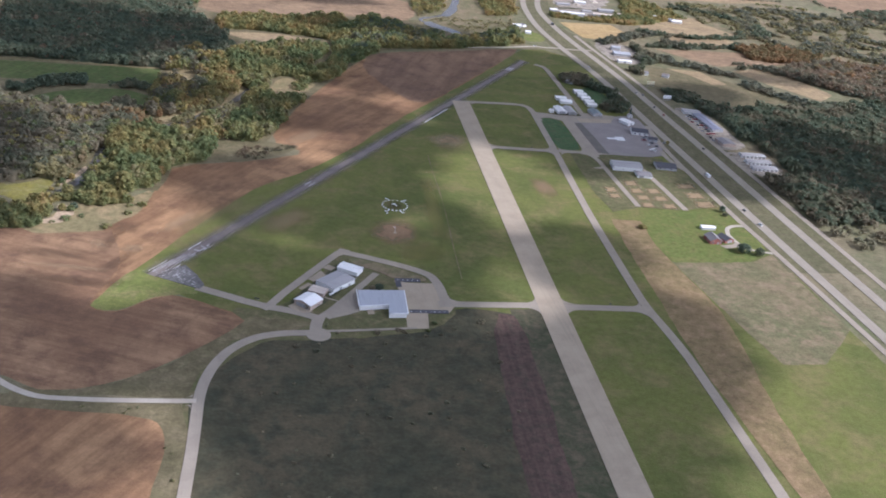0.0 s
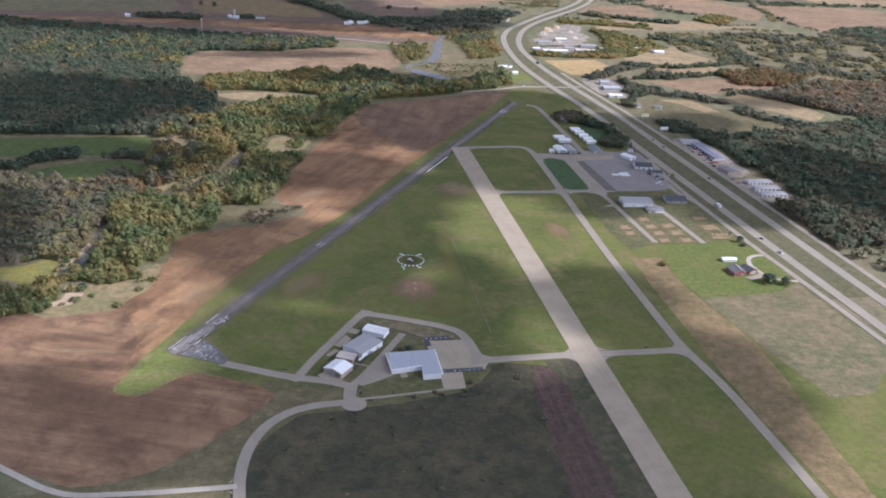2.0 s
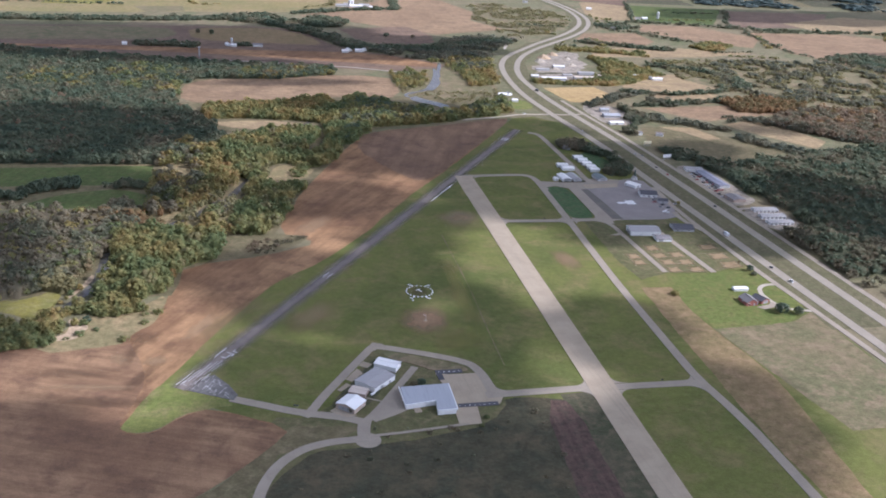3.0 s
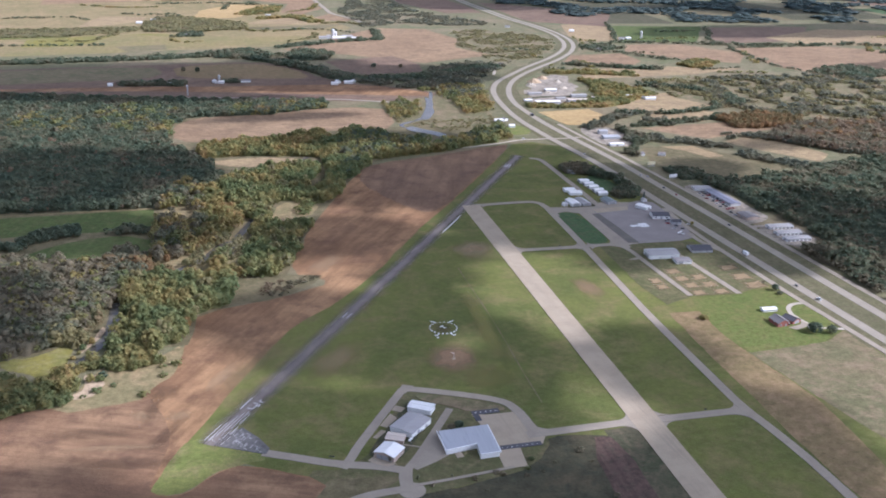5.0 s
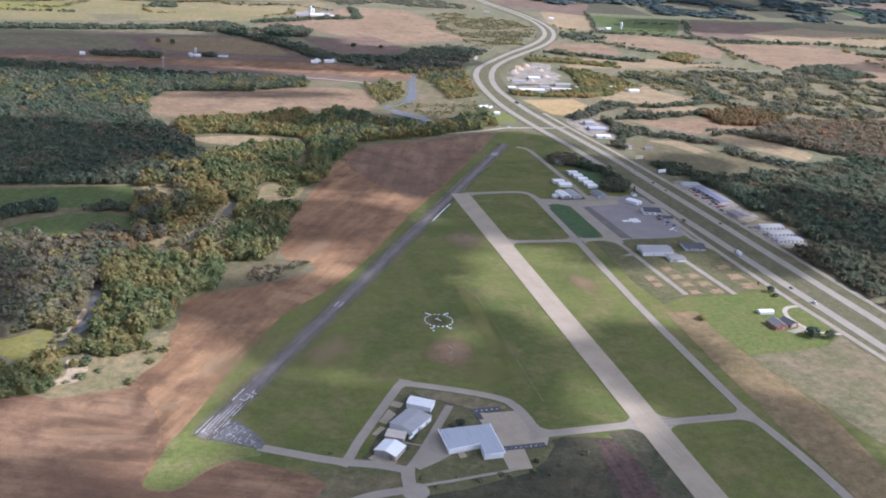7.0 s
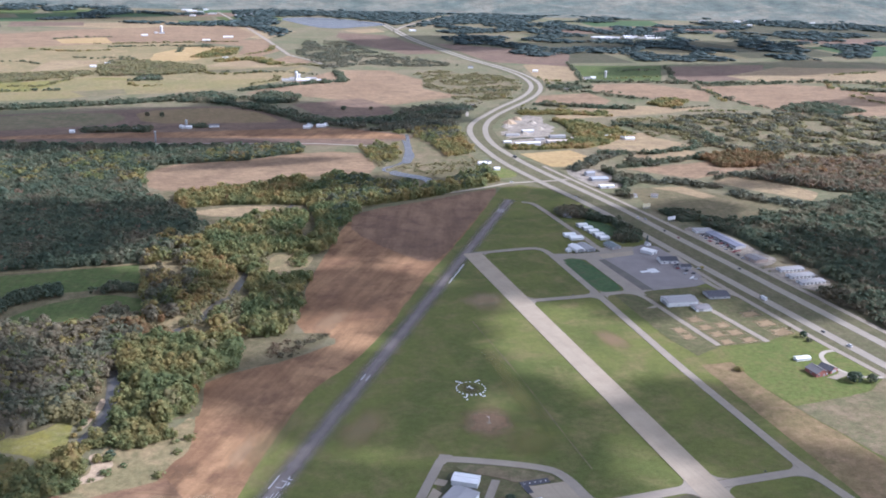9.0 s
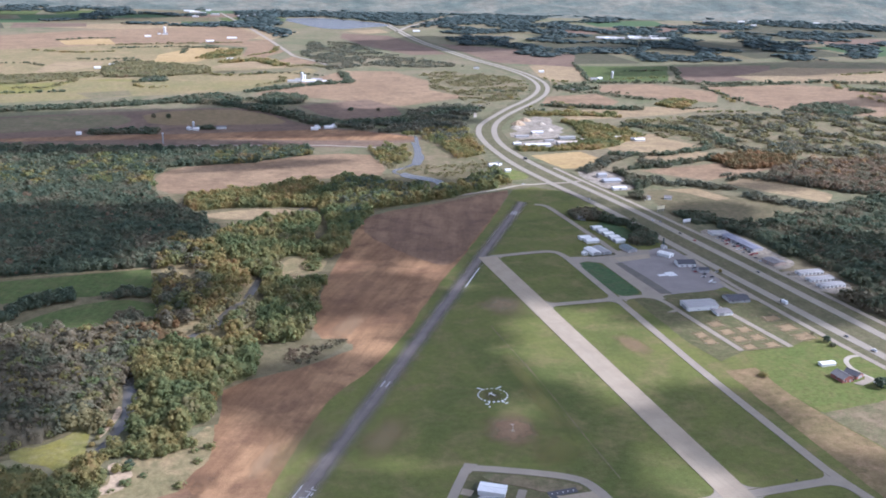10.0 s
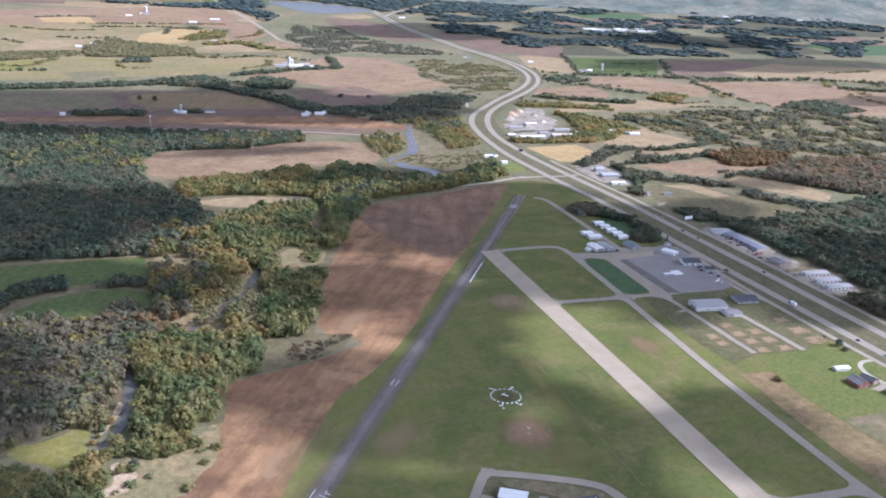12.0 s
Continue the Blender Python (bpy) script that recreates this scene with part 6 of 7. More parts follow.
AIRFIELD_TREES = [
    (369, 676, 6, 6, "bare"), (372, 664, 7, 7, "dark"), (367, 586, 8, 9, "dark"), (356, 590, 10, 13, "dark"), (290, 627, 4, 9, "mixed"), (77, 522, 5, 7, "dark"), (72.5, 521, 4, 6, "dark"), (371, 656, 4, 6, "dark"),
    (374, 1000, 8, 5, "pine_haze"), (376, 902, 12, 4, "pine_haze"), (-136, 668, 6, 6, "green"), (-138, 662, 4, 4, "green"), (-131, 676, 7, 6, "green"), (-141, 655, 4, 5, "green"),
    (-72, 678, 10, 8, "mixed"), (-70, 690, 11, 8, "mixed"), (-128, 622, 7, 7, "mixed"), (-136, 612, 8, 7, "green"), (-121, 626, 6, 7, "dark"),
]
COUNTRY_TREES = [
    (22, 1042, 13, 9, "orange"), (2, 1150, 13, 8, "orange"), (31, 495, 6, 4, "bare"), (42, 476, 4, 4, "bare"), (60, 474.5, 3, 3, "bare"), (106, 481, 2.5, 5, "mixed"), (101, 473, 2, 4, "mixed"),
    (300, 1690, 9, 10, "dark"), (-62, 1700, 11, 10, "dark"), (-40, 1690, 12, 10, "dark"), (255, 1700, 10, 12, "dark"),
    (345, 1010, 8, 8, "dark"), (338, 1020, 7, 7, "dark"), (352, 1040, 8, 7, "bare"), (386, 822, 4, 5, "mixed"), (-84, 820, 9, 7, "orange"), (-68, 730, 12, 8, "green"),
    (12, 800, 11, 9, "mixed"), (40, 880, 10, 8, "green"), (-150, 690, 10, 8, "orange"), (-160, 690, 11, 8, "bare"),
]
for x, y, h, w, leaf in AIRFIELD_TREES + COUNTRY_TREES:
    shape = PINE[0] if leaf == "pine_haze" else SOLO[int(tr_rng.integers(6))] if leaf != "bare" else AIRY[int(tr_rng.integers(6))]
    words = {"dark": "dark green leafy tree standing in grass", "green": "green leafy tree with a rounded crown", "mixed": "yellow-green autumn tree with a loose crown", "bare": "half-bare grey-brown tree with thin branches", "orange": "orange autumn tree at the wood's edge", "pine_haze": "slim dark green conifer beside the road"}[leaf]
    stand(tree_kind(shape, leaf), x, y, h, w, tr_rng.uniform(0, 360), words)


# ---- clouds overhead, which throw the drifting shade ----
def cloud(gx, gy, rx, ry, turn=0.0, seed=1, lumps=64, base=520.0):
    """A flat-based cumulus whose shade falls round (gx, gy)."""
    r = np.random.default_rng(seed)
    vs, fs, k = [], [], 0
    for i in range(lumps):
        rad, a = math.sqrt(r.uniform(0, 1)), r.uniform(0, 6.283)
        size = r.uniform(0.2, 0.36)
        v = ICO_V * (1 + r.uniform(-0.15, 0.15, (len(ICO_V), 1))) @ spin(r) * size
        v = v * np.array([rx, ry, min(rx, ry) * 0.35]) + np.array([rad * 0.85 * rx * math.cos(a), rad * 0.85 * ry * math.sin(a), r.uniform(0, 14)])
        v[:, 2] = np.maximum(v[:, 2], -6)
        vs.append(v)
        fs.append(ICO_F + k)
        k += len(v)
    ob = new("cloud", mesh_from("cloud", np.concatenate(vs), np.concatenate(fs), [VAPOUR]))
    at = Vector((gx, gy, 0)) + SUN * (base / SUN.z)
    ob.matrix_world = pose(at.x, at.y, at.z, 0, 0, turn)
    return tagged(ob, "soft white cumulus cloud drifting overhead", "cloud", "cumulus clouds", "stuff")


AIRFIELD_CLOUDS = [
    (40, 525, 85, 45, 20), (80, 508, 75, 42, 0), (138, 575, 42, 40, 0), (70, 380, 90, 75, 0), (130, 360, 120, 90, 0), (-110, 452, 115, 50, -8), (-120, 365, 90, 40, 0),
    (-150, 500, 60, 34, -10), (208, 420, 80, 70, 0), (72, 612, 40, 38, 20), (100, 668, 38, 32, 0), (118, 748, 42, 40, -20), (228, 562, 40, 55, 0), (14, 552, 40, 26, -30), (-14, 540, 22, 20, -30), (-8, 572, 26, 22, 0), (152, 610, 24, 48, 0),
    (300, 920, 110, 110, 0), (300, 1040, 70, 50, 0), (325, 790, 75, 50, 0), (292, 745, 40, 26, 0),
]
WOODLAND_CLOUDS = [
    (215, 1075, 120, 60, 25), (60, 832, 75, 24, 8), (6, 690, 62, 38, 12), (-190, 1085, 160, 100, 0), (-190, 930, 100, 50, 0), (-250, 760, 60, 70, 0),
    (160, 1190, 130, 45, 0), (560, 760, 70, 130, 10), (470, 960, 60, 60, 0), (-250, 1650, 430, 130, 0), (120, 1660, 190, 150, 0), (330, 1600, 130, 110, 0),
    (-190, 1490, 210, 50, -8), (60, 1330, 110, 24, 5), (1300, 1590, 170, 50, 0),
]
FAR_CLOUDS = [
    (-100, 1560, 250, 40, -6), (150, 1530, 130, 40, -10), (-80, 1475, 200, 45, -8),    (-72, 448, 84, 44, -8), (-78, 446, 60, 30, -8), (340, 1085, 60, 50, 0), (-50, 470, 40, 26, 20), (-20, 430, 40, 30, 0), (235, 585, 45, 45, 0), (250, 470, 60, 60, 0),    (115, 985, 60, 75, -20), (75, 840, 60, 30, 8), (-205, 720, 45, 90, 0), (-190, 615, 40, 35, 0), (200, 1040, 70, 70, 0),    (1350, 2060, 420, 130, 0), (760, 2700, 260, 200, 0),    (400, 850, 60, 110, 0), (345, 850, 60, 70, 0), (410, 960, 60, 80, 0), (240, 830, 40, 60, 0), (70, 850, 80, 56, 8), (0, 695, 66, 46, 20), (130, 1010, 80, 70, -20), (-110, 880, 90, 50, 0), (20, 640, 50, 50, 0), (420, 740, 50, 60, 0), (60, 440, 110, 40, 0),
    (1500, 2500, 380, 140, 0), (-300, 3700, 400, 150, 0), (-260, 1730, 380, 70, 0), (40, 1700, 180, 60, 0), (-150, 880, 80, 30, 0), (90, 690, 60, 40, 20), (60, 620, 50, 40, 0), (150, 800, 50, 40, 30), (190, 985, 48, 85, -20),
    (640, 1080, 60, 30, 0), (505, 1000, 55, 38, 0), (190, 860, 26, 60, 0), (60, 1000, 40, 30, 0),
]
for i, (gx, gy, rx, ry, turn) in enumerate(AIRFIELD_CLOUDS + WOODLAND_CLOUDS + FAR_CLOUDS):
    cloud(gx, gy, rx, ry, turn, 100 + i)


# ---- buildings ----
def gabled(name, label, x, y, wide, long, turn, eave, ridge, wall, roof, doors=(), windows=(), hood=0.35, group="", z=0.0):
    """A building with a ridge along its own y axis. doors: (side, centre, width, height); sides 's' and 'n' are the gable ends, 'e' and 'w' the long ones."""
    b = thing(name, label, "building", (x, y, z), turn, group)
    w, h = wide / 2, long / 2
    bm = bmesh.new()
    ends = []
    for yy in (-h, h):
        ends.append([bm.verts.new(p) for p in ((-w, yy, 0), (w, yy, 0), (w, yy, eave), (0, yy, ridge), (-w, yy, eave))])
    bm.faces.new(ends[0])
    bm.faces.new(ends[1][::-1])
    for i in range(5):
        bm.faces.new((ends[0][i], ends[1][i], ends[1][(i + 1) % 5], ends[0][(i + 1) % 5]))
    bmesh.ops.recalc_face_normals(bm, faces=bm.faces[:])
    part("wall", bm, wall, b)
    rise = (ridge - eave) / w
    for s, nm in ((-1, "roof_slope"), (1, "roof_slope")):
        bm = bmesh.new()
        lo, hi = [], []
        for yy in (-h - hood, h + hood):
            lo += [bm.verts.new((s * (w + hood), yy, eave - rise * hood + 0.06)), bm.verts.new((s * 0.0, yy, ridge + 0.06))]
            hi += [bm.verts.new((s * (w + hood), yy, eave - rise * hood + 0.26)), bm.verts.new((s * 0.0, yy, ridge + 0.26))]
        bm.faces.new((hi[0], hi[1], hi[3], hi[2]))
        bm.faces.new((lo[0], lo[2], lo[3], lo[1]))
        for a, c in ((0, 1), (1, 3), (3, 2), (2, 0)):
            bm.faces.new((lo[a], lo[c], hi[c], hi[a]))
        bmesh.ops.recalc_face_normals(bm, faces=bm.faces[:])
        part(nm, bm, roof, b)
    part("ridge_cap", box(-0.25, 0.25, -h - hood, h + hood, ridge + 0.2, ridge + 0.36), roof, b)
    openings(b, w, h, doors, windows)
    return b


def openings(b, w, h, doors, windows):
    for side, c, dw, dh in doors:
        x0, x1, y0, y1 = {"s": (c - dw / 2, c + dw / 2, -h - 0.1, -h + 0.05), "n": (c - dw / 2, c + dw / 2, h - 0.05, h + 0.1), "e": (w - 0.05, w + 0.1, c - dw / 2, c + dw / 2), "w": (-w - 0.1, -w + 0.05, c - dw / 2, c + dw / 2)}[side]
        d = part("door", box(x0, x1, y0, y1, 0.05, dh), DOOR_GREY, b, "grey metal hangar door" if dw > 3 else "grey metal door")
        k = max(1, int(dw / 3))
        for i in range(1, k):
            if side in "sn":
                p = x0 + (x1 - x0) * i / k
                part("door_seam", box(p - 0.06, p + 0.06, y0 - 0.04, y1 + 0.04, 0.08, dh - 0.05), DARK_PAINT, d)
            else:
                p = y0 + (y1 - y0) * i / k
                part("door_seam", box(x0 - 0.04, x1 + 0.04, p - 0.06, p + 0.06, 0.08, dh - 0.05), DARK_PAINT, d)
    for side, c, ww, z0, z1 in windows:
        x0, x1, y0, y1 = {"s": (c - ww / 2, c + ww / 2, -h - 0.08, -h + 0.05), "n": (c - ww / 2, c + ww / 2, h - 0.05, h + 0.08), "e": (w - 0.05, w + 0.08, c - ww / 2, c + ww / 2), "w": (-w - 0.08, -w + 0.05, c - ww / 2, c + ww / 2)}[side]
        f = part("window", box(x0, x1, y0, y1, z0, z1), WHITE_METAL, b)
        i = 0.1
        if side in "sn":
            part("pane", box(x0 + i, x1 - i, y0 - 0.02, y1 + 0.02, z0 + i, z1 - i), GLASS, f)
        else:
            part("pane", box(x0 - 0.02, x1 + 0.02, y0 + i, y1 - i, z0 + i, z1 - i), GLASS, f)


# the large L-shaped hangar
hangar = thing("large_hangar", "large L-shaped hangar, pale blue metal roof and white walls", "hangar", (0, 0, 0))
MAIN = [(62.6, 495.6), (90.7, 499.6), (91.2, 515.5), (63.6, 514.8)]
WING = [(79.6, 487.6), (90.2, 487.9), (90.7, 499.4), (80.6, 498.0)]


def swell(points, by):
    mx, my = sum(p[0] for p in points) / len(points), sum(p[1] for p in points) / len(points)
    return [(mx + (px - mx) * by, my + (py - my) * by) for px, py in points]


part("wall", prism(MAIN, 0, 3.0), WHITE_WALL, hangar)
part("wing_wall", prism(WING, 0, 2.99), WHITE_WALL, hangar)
part("roof", prism(swell(MAIN, 1.03), 3.02, 3.4), BLUE_ROOF, hangar)
part("wing_roof", prism(swell(WING, 1.06), 3.01, 3.385), BLUE_ROOF, hangar)
part("roof_edge", box(62.0, 62.4, 495.2, 515.3, 2.7, 3.5), WHITE_METAL, hangar, "white metal roof edge")
for a, c in (((62.6, 495.2), (80.4, 497.8)), ((79.3, 487.2), (90.4, 487.5)), ((90.9, 487.6), (91.9, 515.8))):
    d = Vector((c[0] - a[0], c[1] - a[1]))
    s = Vector((-d.y, d.x)).normalized() * 0.25
    part("fascia", prism([(a[0] + s.x, a[1] + s.y), (c[0] + s.x, c[1] + s.y), (c[0] - s.x, c[1] - s.y), (a[0] - s.x, a[1] - s.y)], 2.7, 3.46), WHITE_METAL, hangar)
part("door", box(90.6, 91.25, 501, 513, 0.1, 2.6), DOOR_GREY, hangar, "grey sliding hangar door")
slab("porch_slab", "pale concrete doorstep of the large hangar", "pavement", [(67.5, 491.0), (71.5, 491.6), (71.2, 496.5), (67.2, 495.9)], CONCRETE, 0.36)

# the row of four small hangars
gabled("hangar_white", "white metal hangar with a low roof", 60.6, 545.0, 8.4, 14.2, 58, 3.0, 3.6, WHITE_WALL, WHITE_ROOF, (("n", 0, 6, 2.4),), group="hangar row")
gabled("hangar_grey", "wide grey-roofed metal hangar", 50.2, 527.6, 14.6, 19.8, -46, 3.2, 3.9, WHITE_WALL, GREY_ROOF, (("w", 0, 12, 2.8), ("e", 5, 1.6, 1.8), ("e", -3, 2.4, 2.2)), group="hangar row")
gabled("hangar_tan", "small tan metal hangar", 39.0, 515.8, 7.3, 9.9, 63, 2.6, 3.1, TAN_WALL, TAN_ROOF, (("n", 0, 5.5, 2.2),), group="hangar row")
gabled("hangar_gable", "gabled white-roofed hangar with a tan front", 32.6, 502.4, 12.2, 11.6, -41, 3.3, 4.8, TAN_WALL, WHITE_ROOF, (("s", 0, 9, 2.8),), (("e", 2, 1.2, 1.0, 1.9),), group="hangar row")
for x, y in ((56.0, 522.6), (46.8, 513.4)):
    t = thing("parked_trailer", "small white trailer parked in the grass", "trailer", (x, y, 0.28), -46)
    part("body", box(-0.6, 0.6, -1.6, 1.6, 0.4, 1.25, bevel=0.1), WHITE_METAL, t)
    for sx in (-0.65, 0.65):
        bm = bmesh.new()
        bmesh.ops.create_cone(bm, cap_ends=True, segments=14, radius1=0.33, radius2=0.33, depth=0.2, matrix=pose(sx, 0, 0.33, 0, 90, 0))
        part("wheel", bm, RUBBER, t)
    part("drawbar", box(-0.06, 0.06, 1.8, 2.9, 0.4, 0.52), POLE, t)

slab("footpath", "narrow pale footpath from the hangars to the forecourt", "path", [(41.6, 510.2), (45.8, 508.2), (50.2, 505.8), (50.7, 506.7), (46.2, 509.2), (42.0, 511.2)], CONC_GREY, Q - 0.018)

# hangars and terminal beside the apron
gabled("hangar_apron", "broad pale-roofed hangar with white walls", 319.5, 752.0, 15.0, 26, 84, 3.9, 5.2, WHITE_WALL, GREY_ROOF, (("n", 0, 9, 2.6), ("e", 4, 8, 2.5)), (("w", -6, 1.2, 1.0, 1.9), ("w", 4, 1.2, 1.0, 1.9)))
gabled("low_shed", "low dark-roofed shed with a white front", 330.0, 735.5, 10.5, 13, 84, 2.2, 2.9, WHITE_WALL, BROWN_ROOF, (("w", 3, 4, 2.4),))
gabled("office_building", "low building with a dark shingled roof", 359.0, 758.5, 14, 18.0, 82, 2.2, 4.0, GREY_WALL, DARK_ROOF, (("w", 2, 1.2, 2.1),), (("w", -4, 2, 1, 2), ("w", 6, 2, 1, 2)))
for i, (x, y) in enumerate(((340.4, 972.5), (341.2, 961.8), (341.6, 950.0), (342.0, 938.0), (341.8, 927.5))):
    gabled("t_hangar", "small white hangar in a row", x, y, 7.6, 10.0, 88 + i * 0.6, 2.4, 3.1, WHITE_WALL, WHITE_ROOF, (("n", 0, 6, 2.7),), group="white hangar row")
gabled("t_hangar", "small white hangar in a row", 313.0, 944.6, 8.2, 11, 86, 2.4, 3.1, WHITE_WALL, WHITE_ROOF, (("s", 0, 6, 2.7),), group="white hangar row")
gabled("t_hangar", "small white hangar in a row", 315.2, 933.8, 8.6, 12.5, 86, 2.4, 3.1, WHITE_WALL, WHITE_ROOF, (("s", 0, 6, 2.7),), group="white hangar row")
gabled("arched_hangar", "white hangar with a dark open front", 300.5, 903.0, 9, 17, 3, 2.5, 3.7, WHITE_WALL, WHITE_ROOF, (("s", 0, 7, 3),))
gabled("grey_hangar", "long grey metal hangar", 311.0, 903.5, 8.4, 20, 3, 2.5, 3.5, GREY_WALL, GREY_ROOF, (("s", 0, 6, 3),))
gabled("small_hut", "tiny white hut beside the apron", 290.6, 899.5, 4.2, 4.2, 10, 2.2, 3.0, WHITE_WALL, WHITE_ROOF, (("s", 0, 1, 2),))
gabled("green_hangar", "dull green-roofed hangar by the trees", 337.5, 901.5, 9.5, 16, 5, 2.6, 4.0, GREY_WALL, GREEN_ROOF, (("s", 0, 6, 3),))
gabled("apron_shed", "long low white shed on the apron", 363.0, 876.5, 8.5, 13, 30, 2.8, 3.5, WHITE_WALL, WHITE_ROOF, (("s", 0, 3, 2.4),))
gabled("terminal_building", "low terminal with a dark shingled roof", 366.5, 848.5, 13, 16, 78, 2.9, 4.8, WHITE_WALL, DARK_ROOF, (("w", 0, 2, 2.2),), (("w", -5, 2, 1, 2.1), ("w", 5, 2, 1, 2.1)))
gabled("fuel_shed", "small dark-roofed shed by the parking", 372.5, 828.0, 7, 9, 78, 2.6, 3.8, GREY_WALL, DARK_ROOF, (("w", 0, 2, 2.2),))
gabled("roadside_shed", "small pale shed beside the highway", 374.0, 897.5, 4, 5, 0, 2.4, 3.2, WHITE_WALL, GREY_ROOF, (("s", 0, 1, 2),))
# the house
gabled("farmhouse", "red brick house with a grey gabled roof", 339.6, 608.5, 9.6, 11.5, 2, 2.8, 5.2, BRICK_WALL, BROWN_ROOF, (("s", 1.5, 1.1, 2.1),), (("s", -2.8, 1.6, 1.0, 2.3), ("s", 4, 1.2, 1.0, 2.3), ("e", -2, 1.4, 1.0, 2.2), ("e", 3, 1.4, 1.0, 2.2), ("w", 0, 1.4, 1.0, 2.2)))
gabled("house_wing", "brick wing with a dark roof and white garage door", 350.5, 610.5, 8.2, 10, 18, 2.3, 4.0, BRICK_WALL, DARK_ROOF, (("s", 0, 4.6, 2.4),), (("e", 2, 1.2, 1.0, 2.0),))
gabled("garden_shed", "long white shed in the lawn", 344.8, 630.2, 4.6, 11, 86, 1.9, 2.5, WHITE_WALL, WHITE_ROOF, (("s", 0, 2.4, 2.1),))
slab("house_terrace", "pale concrete yard before the garage", "pavement", [(342, 600.5), (354, 603.5), (358, 608), (360, 600), (346, 596)], CONC_GREY, 0.31)
# heaps of gravel in the works
pr = np.random.default_rng(55)
for x, y, r, h in ((470, 1500, 9, 4.5), (486, 1528, 12, 6), (510, 1556, 10, 5), (522, 1520, 8, 4), (476, 1440, 7, 3), (512, 1470, 9, 4)):
    bm = bmesh.new()
    bmesh.ops.create_cone(bm, cap_ends=True, segments=18, radius1=r, radius2=r * 0.12, depth=h, matrix=pose(0, 0, h / 2))
    bmesh.ops.subdivide_edges(bm, edges=[e for e in bm.edges if abs(e.verts[0].co.z - e.verts[1].co.z) > 1], cuts=2)
    for v in bm.verts:
        if v.co.z > 0.05:
            v.co += Vector(pr.uniform(-0.6, 0.6, 3))
    ob = part("gravel_heap", bm, SAND if r > 9 else GRAVEL)
    ob.location = (x, y, 0.2)
    tagged(ob, "pale heap of gravel in the works yard", "gravel heap", "gravel heaps")
# storage sheds, dealer, works
for x, y in ((462.8, 798.0), (460.4, 780.8), (459.0, 765.0)):
    gabled("storage_shed", "long storage shed with a grey metal roof", x, y, 9, 23.5, 87, 2.2, 2.9, WHITE_WALL, GREY_ROOF, (("n", 0, 2.4, 1.9),) + tuple(("w", -10 + 4 * i, 2.4, 1.8) for i in range(6)), group="storage sheds")
gabled("dealer_hall", "long slate-blue roofed dealer hall by the highway", 456.5, 890.0, 11, 50, 2, 2.6, 3.3, GREY_WALL, SLATE_ROOF, (("w", 6, 4, 3), ("w", -10, 4, 3)), (("w", 14, 3, 1, 2.4), ("w", -2, 3, 1, 2.4)))
gabled("dealer_annexe", "pale flat-roofed annexe of the dealer", 452.5, 924.0, 11, 18, 82, 2.4, 2.9, WHITE_WALL, GREY_ROOF)
gabled("dealer_shop", "brown-roofed shop beside the highway", 450.5, 832.0, 14, 17, 4, 2.6, 3.3, TAN_WALL, BROWN_ROOF, (("w", 0, 2, 2.2),))
gabled("works_hall", "blue-grey works hall beside the highway", 451.0, 1150.0, 13, 21, 84, 2.8, 3.8, GREY_WALL, BLUE_ROOF, (("s", 0, 4, 3),))
gabled("works_tower_hall", "higher blue-grey works building", 451.0, 1175.0, 9, 11, 84, 4, 5, GREY_WALL, BLUE_ROOF)
gabled("works_store", "long bright white store on a gravel yard", 442.5, 1114.0, 8, 17, 84, 2.6, 3.3, WHITE_WALL, WHITE_ROOF, (("w", 0, 3, 2.6),))
gabled("roadside_house", "white house among dark trees", 452, 1066, 6, 7, 84, 2.4, 3.8, WHITE_WALL, BROWN_ROOF)
gabled("roadside_house", "white house among dark trees", 476, 1060, 6, 8, 60, 2.4, 3.8, WHITE_WALL, BROWN_ROOF)
gabled("roadside_house", "white house beside the river road", 340, 1263, 7, 11, 84, 2.4, 3.8, WHITE_WALL, WHITE_ROOF)
gabled("roadside_house", "white house beside the river road", 350, 1268, 6, 7, 20, 2.4, 3.8, WHITE_WALL, BROWN_ROOF)
gabled("roadside_house", "small white house by the lit grass", 347, 1229, 6, 7, 84, 2.4, 3.8, WHITE_WALL, WHITE_ROOF)
gabled("park_shed", "weathered pale shed by the highway trees", 341, 1008, 6, 9, 60, 2.6, 3.6, GREY_WALL, GREY_ROOF)
WORKS = ((446, 1362, 14, 46, 7, WHITE_ROOF), (496, 1368, 15, 40, 7, TAN_ROOF), (484, 1450, 13, 22, 6, WHITE_ROOF), (512, 1404, 12, 30, 6, GREY_ROOF), (452, 1432, 9, 26, 4, GREY_ROOF), (478, 1392, 9, 18, 4, GREY_ROOF), (424, 1384, 9, 14, 4, WHITE_ROOF), (530, 1388, 9, 16, 4, TAN_ROOF))
for x, y, w, d, h, mat in WORKS:
    gabled("works_shed", "pale industrial shed in the gravel works", x, y, w * 0.7, d * 0.8, 86, h * 0.55, h * 0.55 + 1, GREY_WALL, mat, (("n", 0, 4, 3.4),), group="gravel works sheds")
VALLEY_FARMS = [
    (-15, 1594, 10, 16, 20), (-6, 1588, 9, 12, 80), (31, 1592, 9, 22, 86), (165, 1553, 10, 16, 80), (172, 1566, 9, 14, 20), (188, 1560, 10, 20, 84),
    (198, 1570, 9, 12, 10), (-82, 1584, 8, 12, 80), (-170, 1590, 8, 10, 80), (845, 1972, 10, 20, 84), (860, 1974, 9, 16, 84), (730, 1832, 9, 14, 70),
]
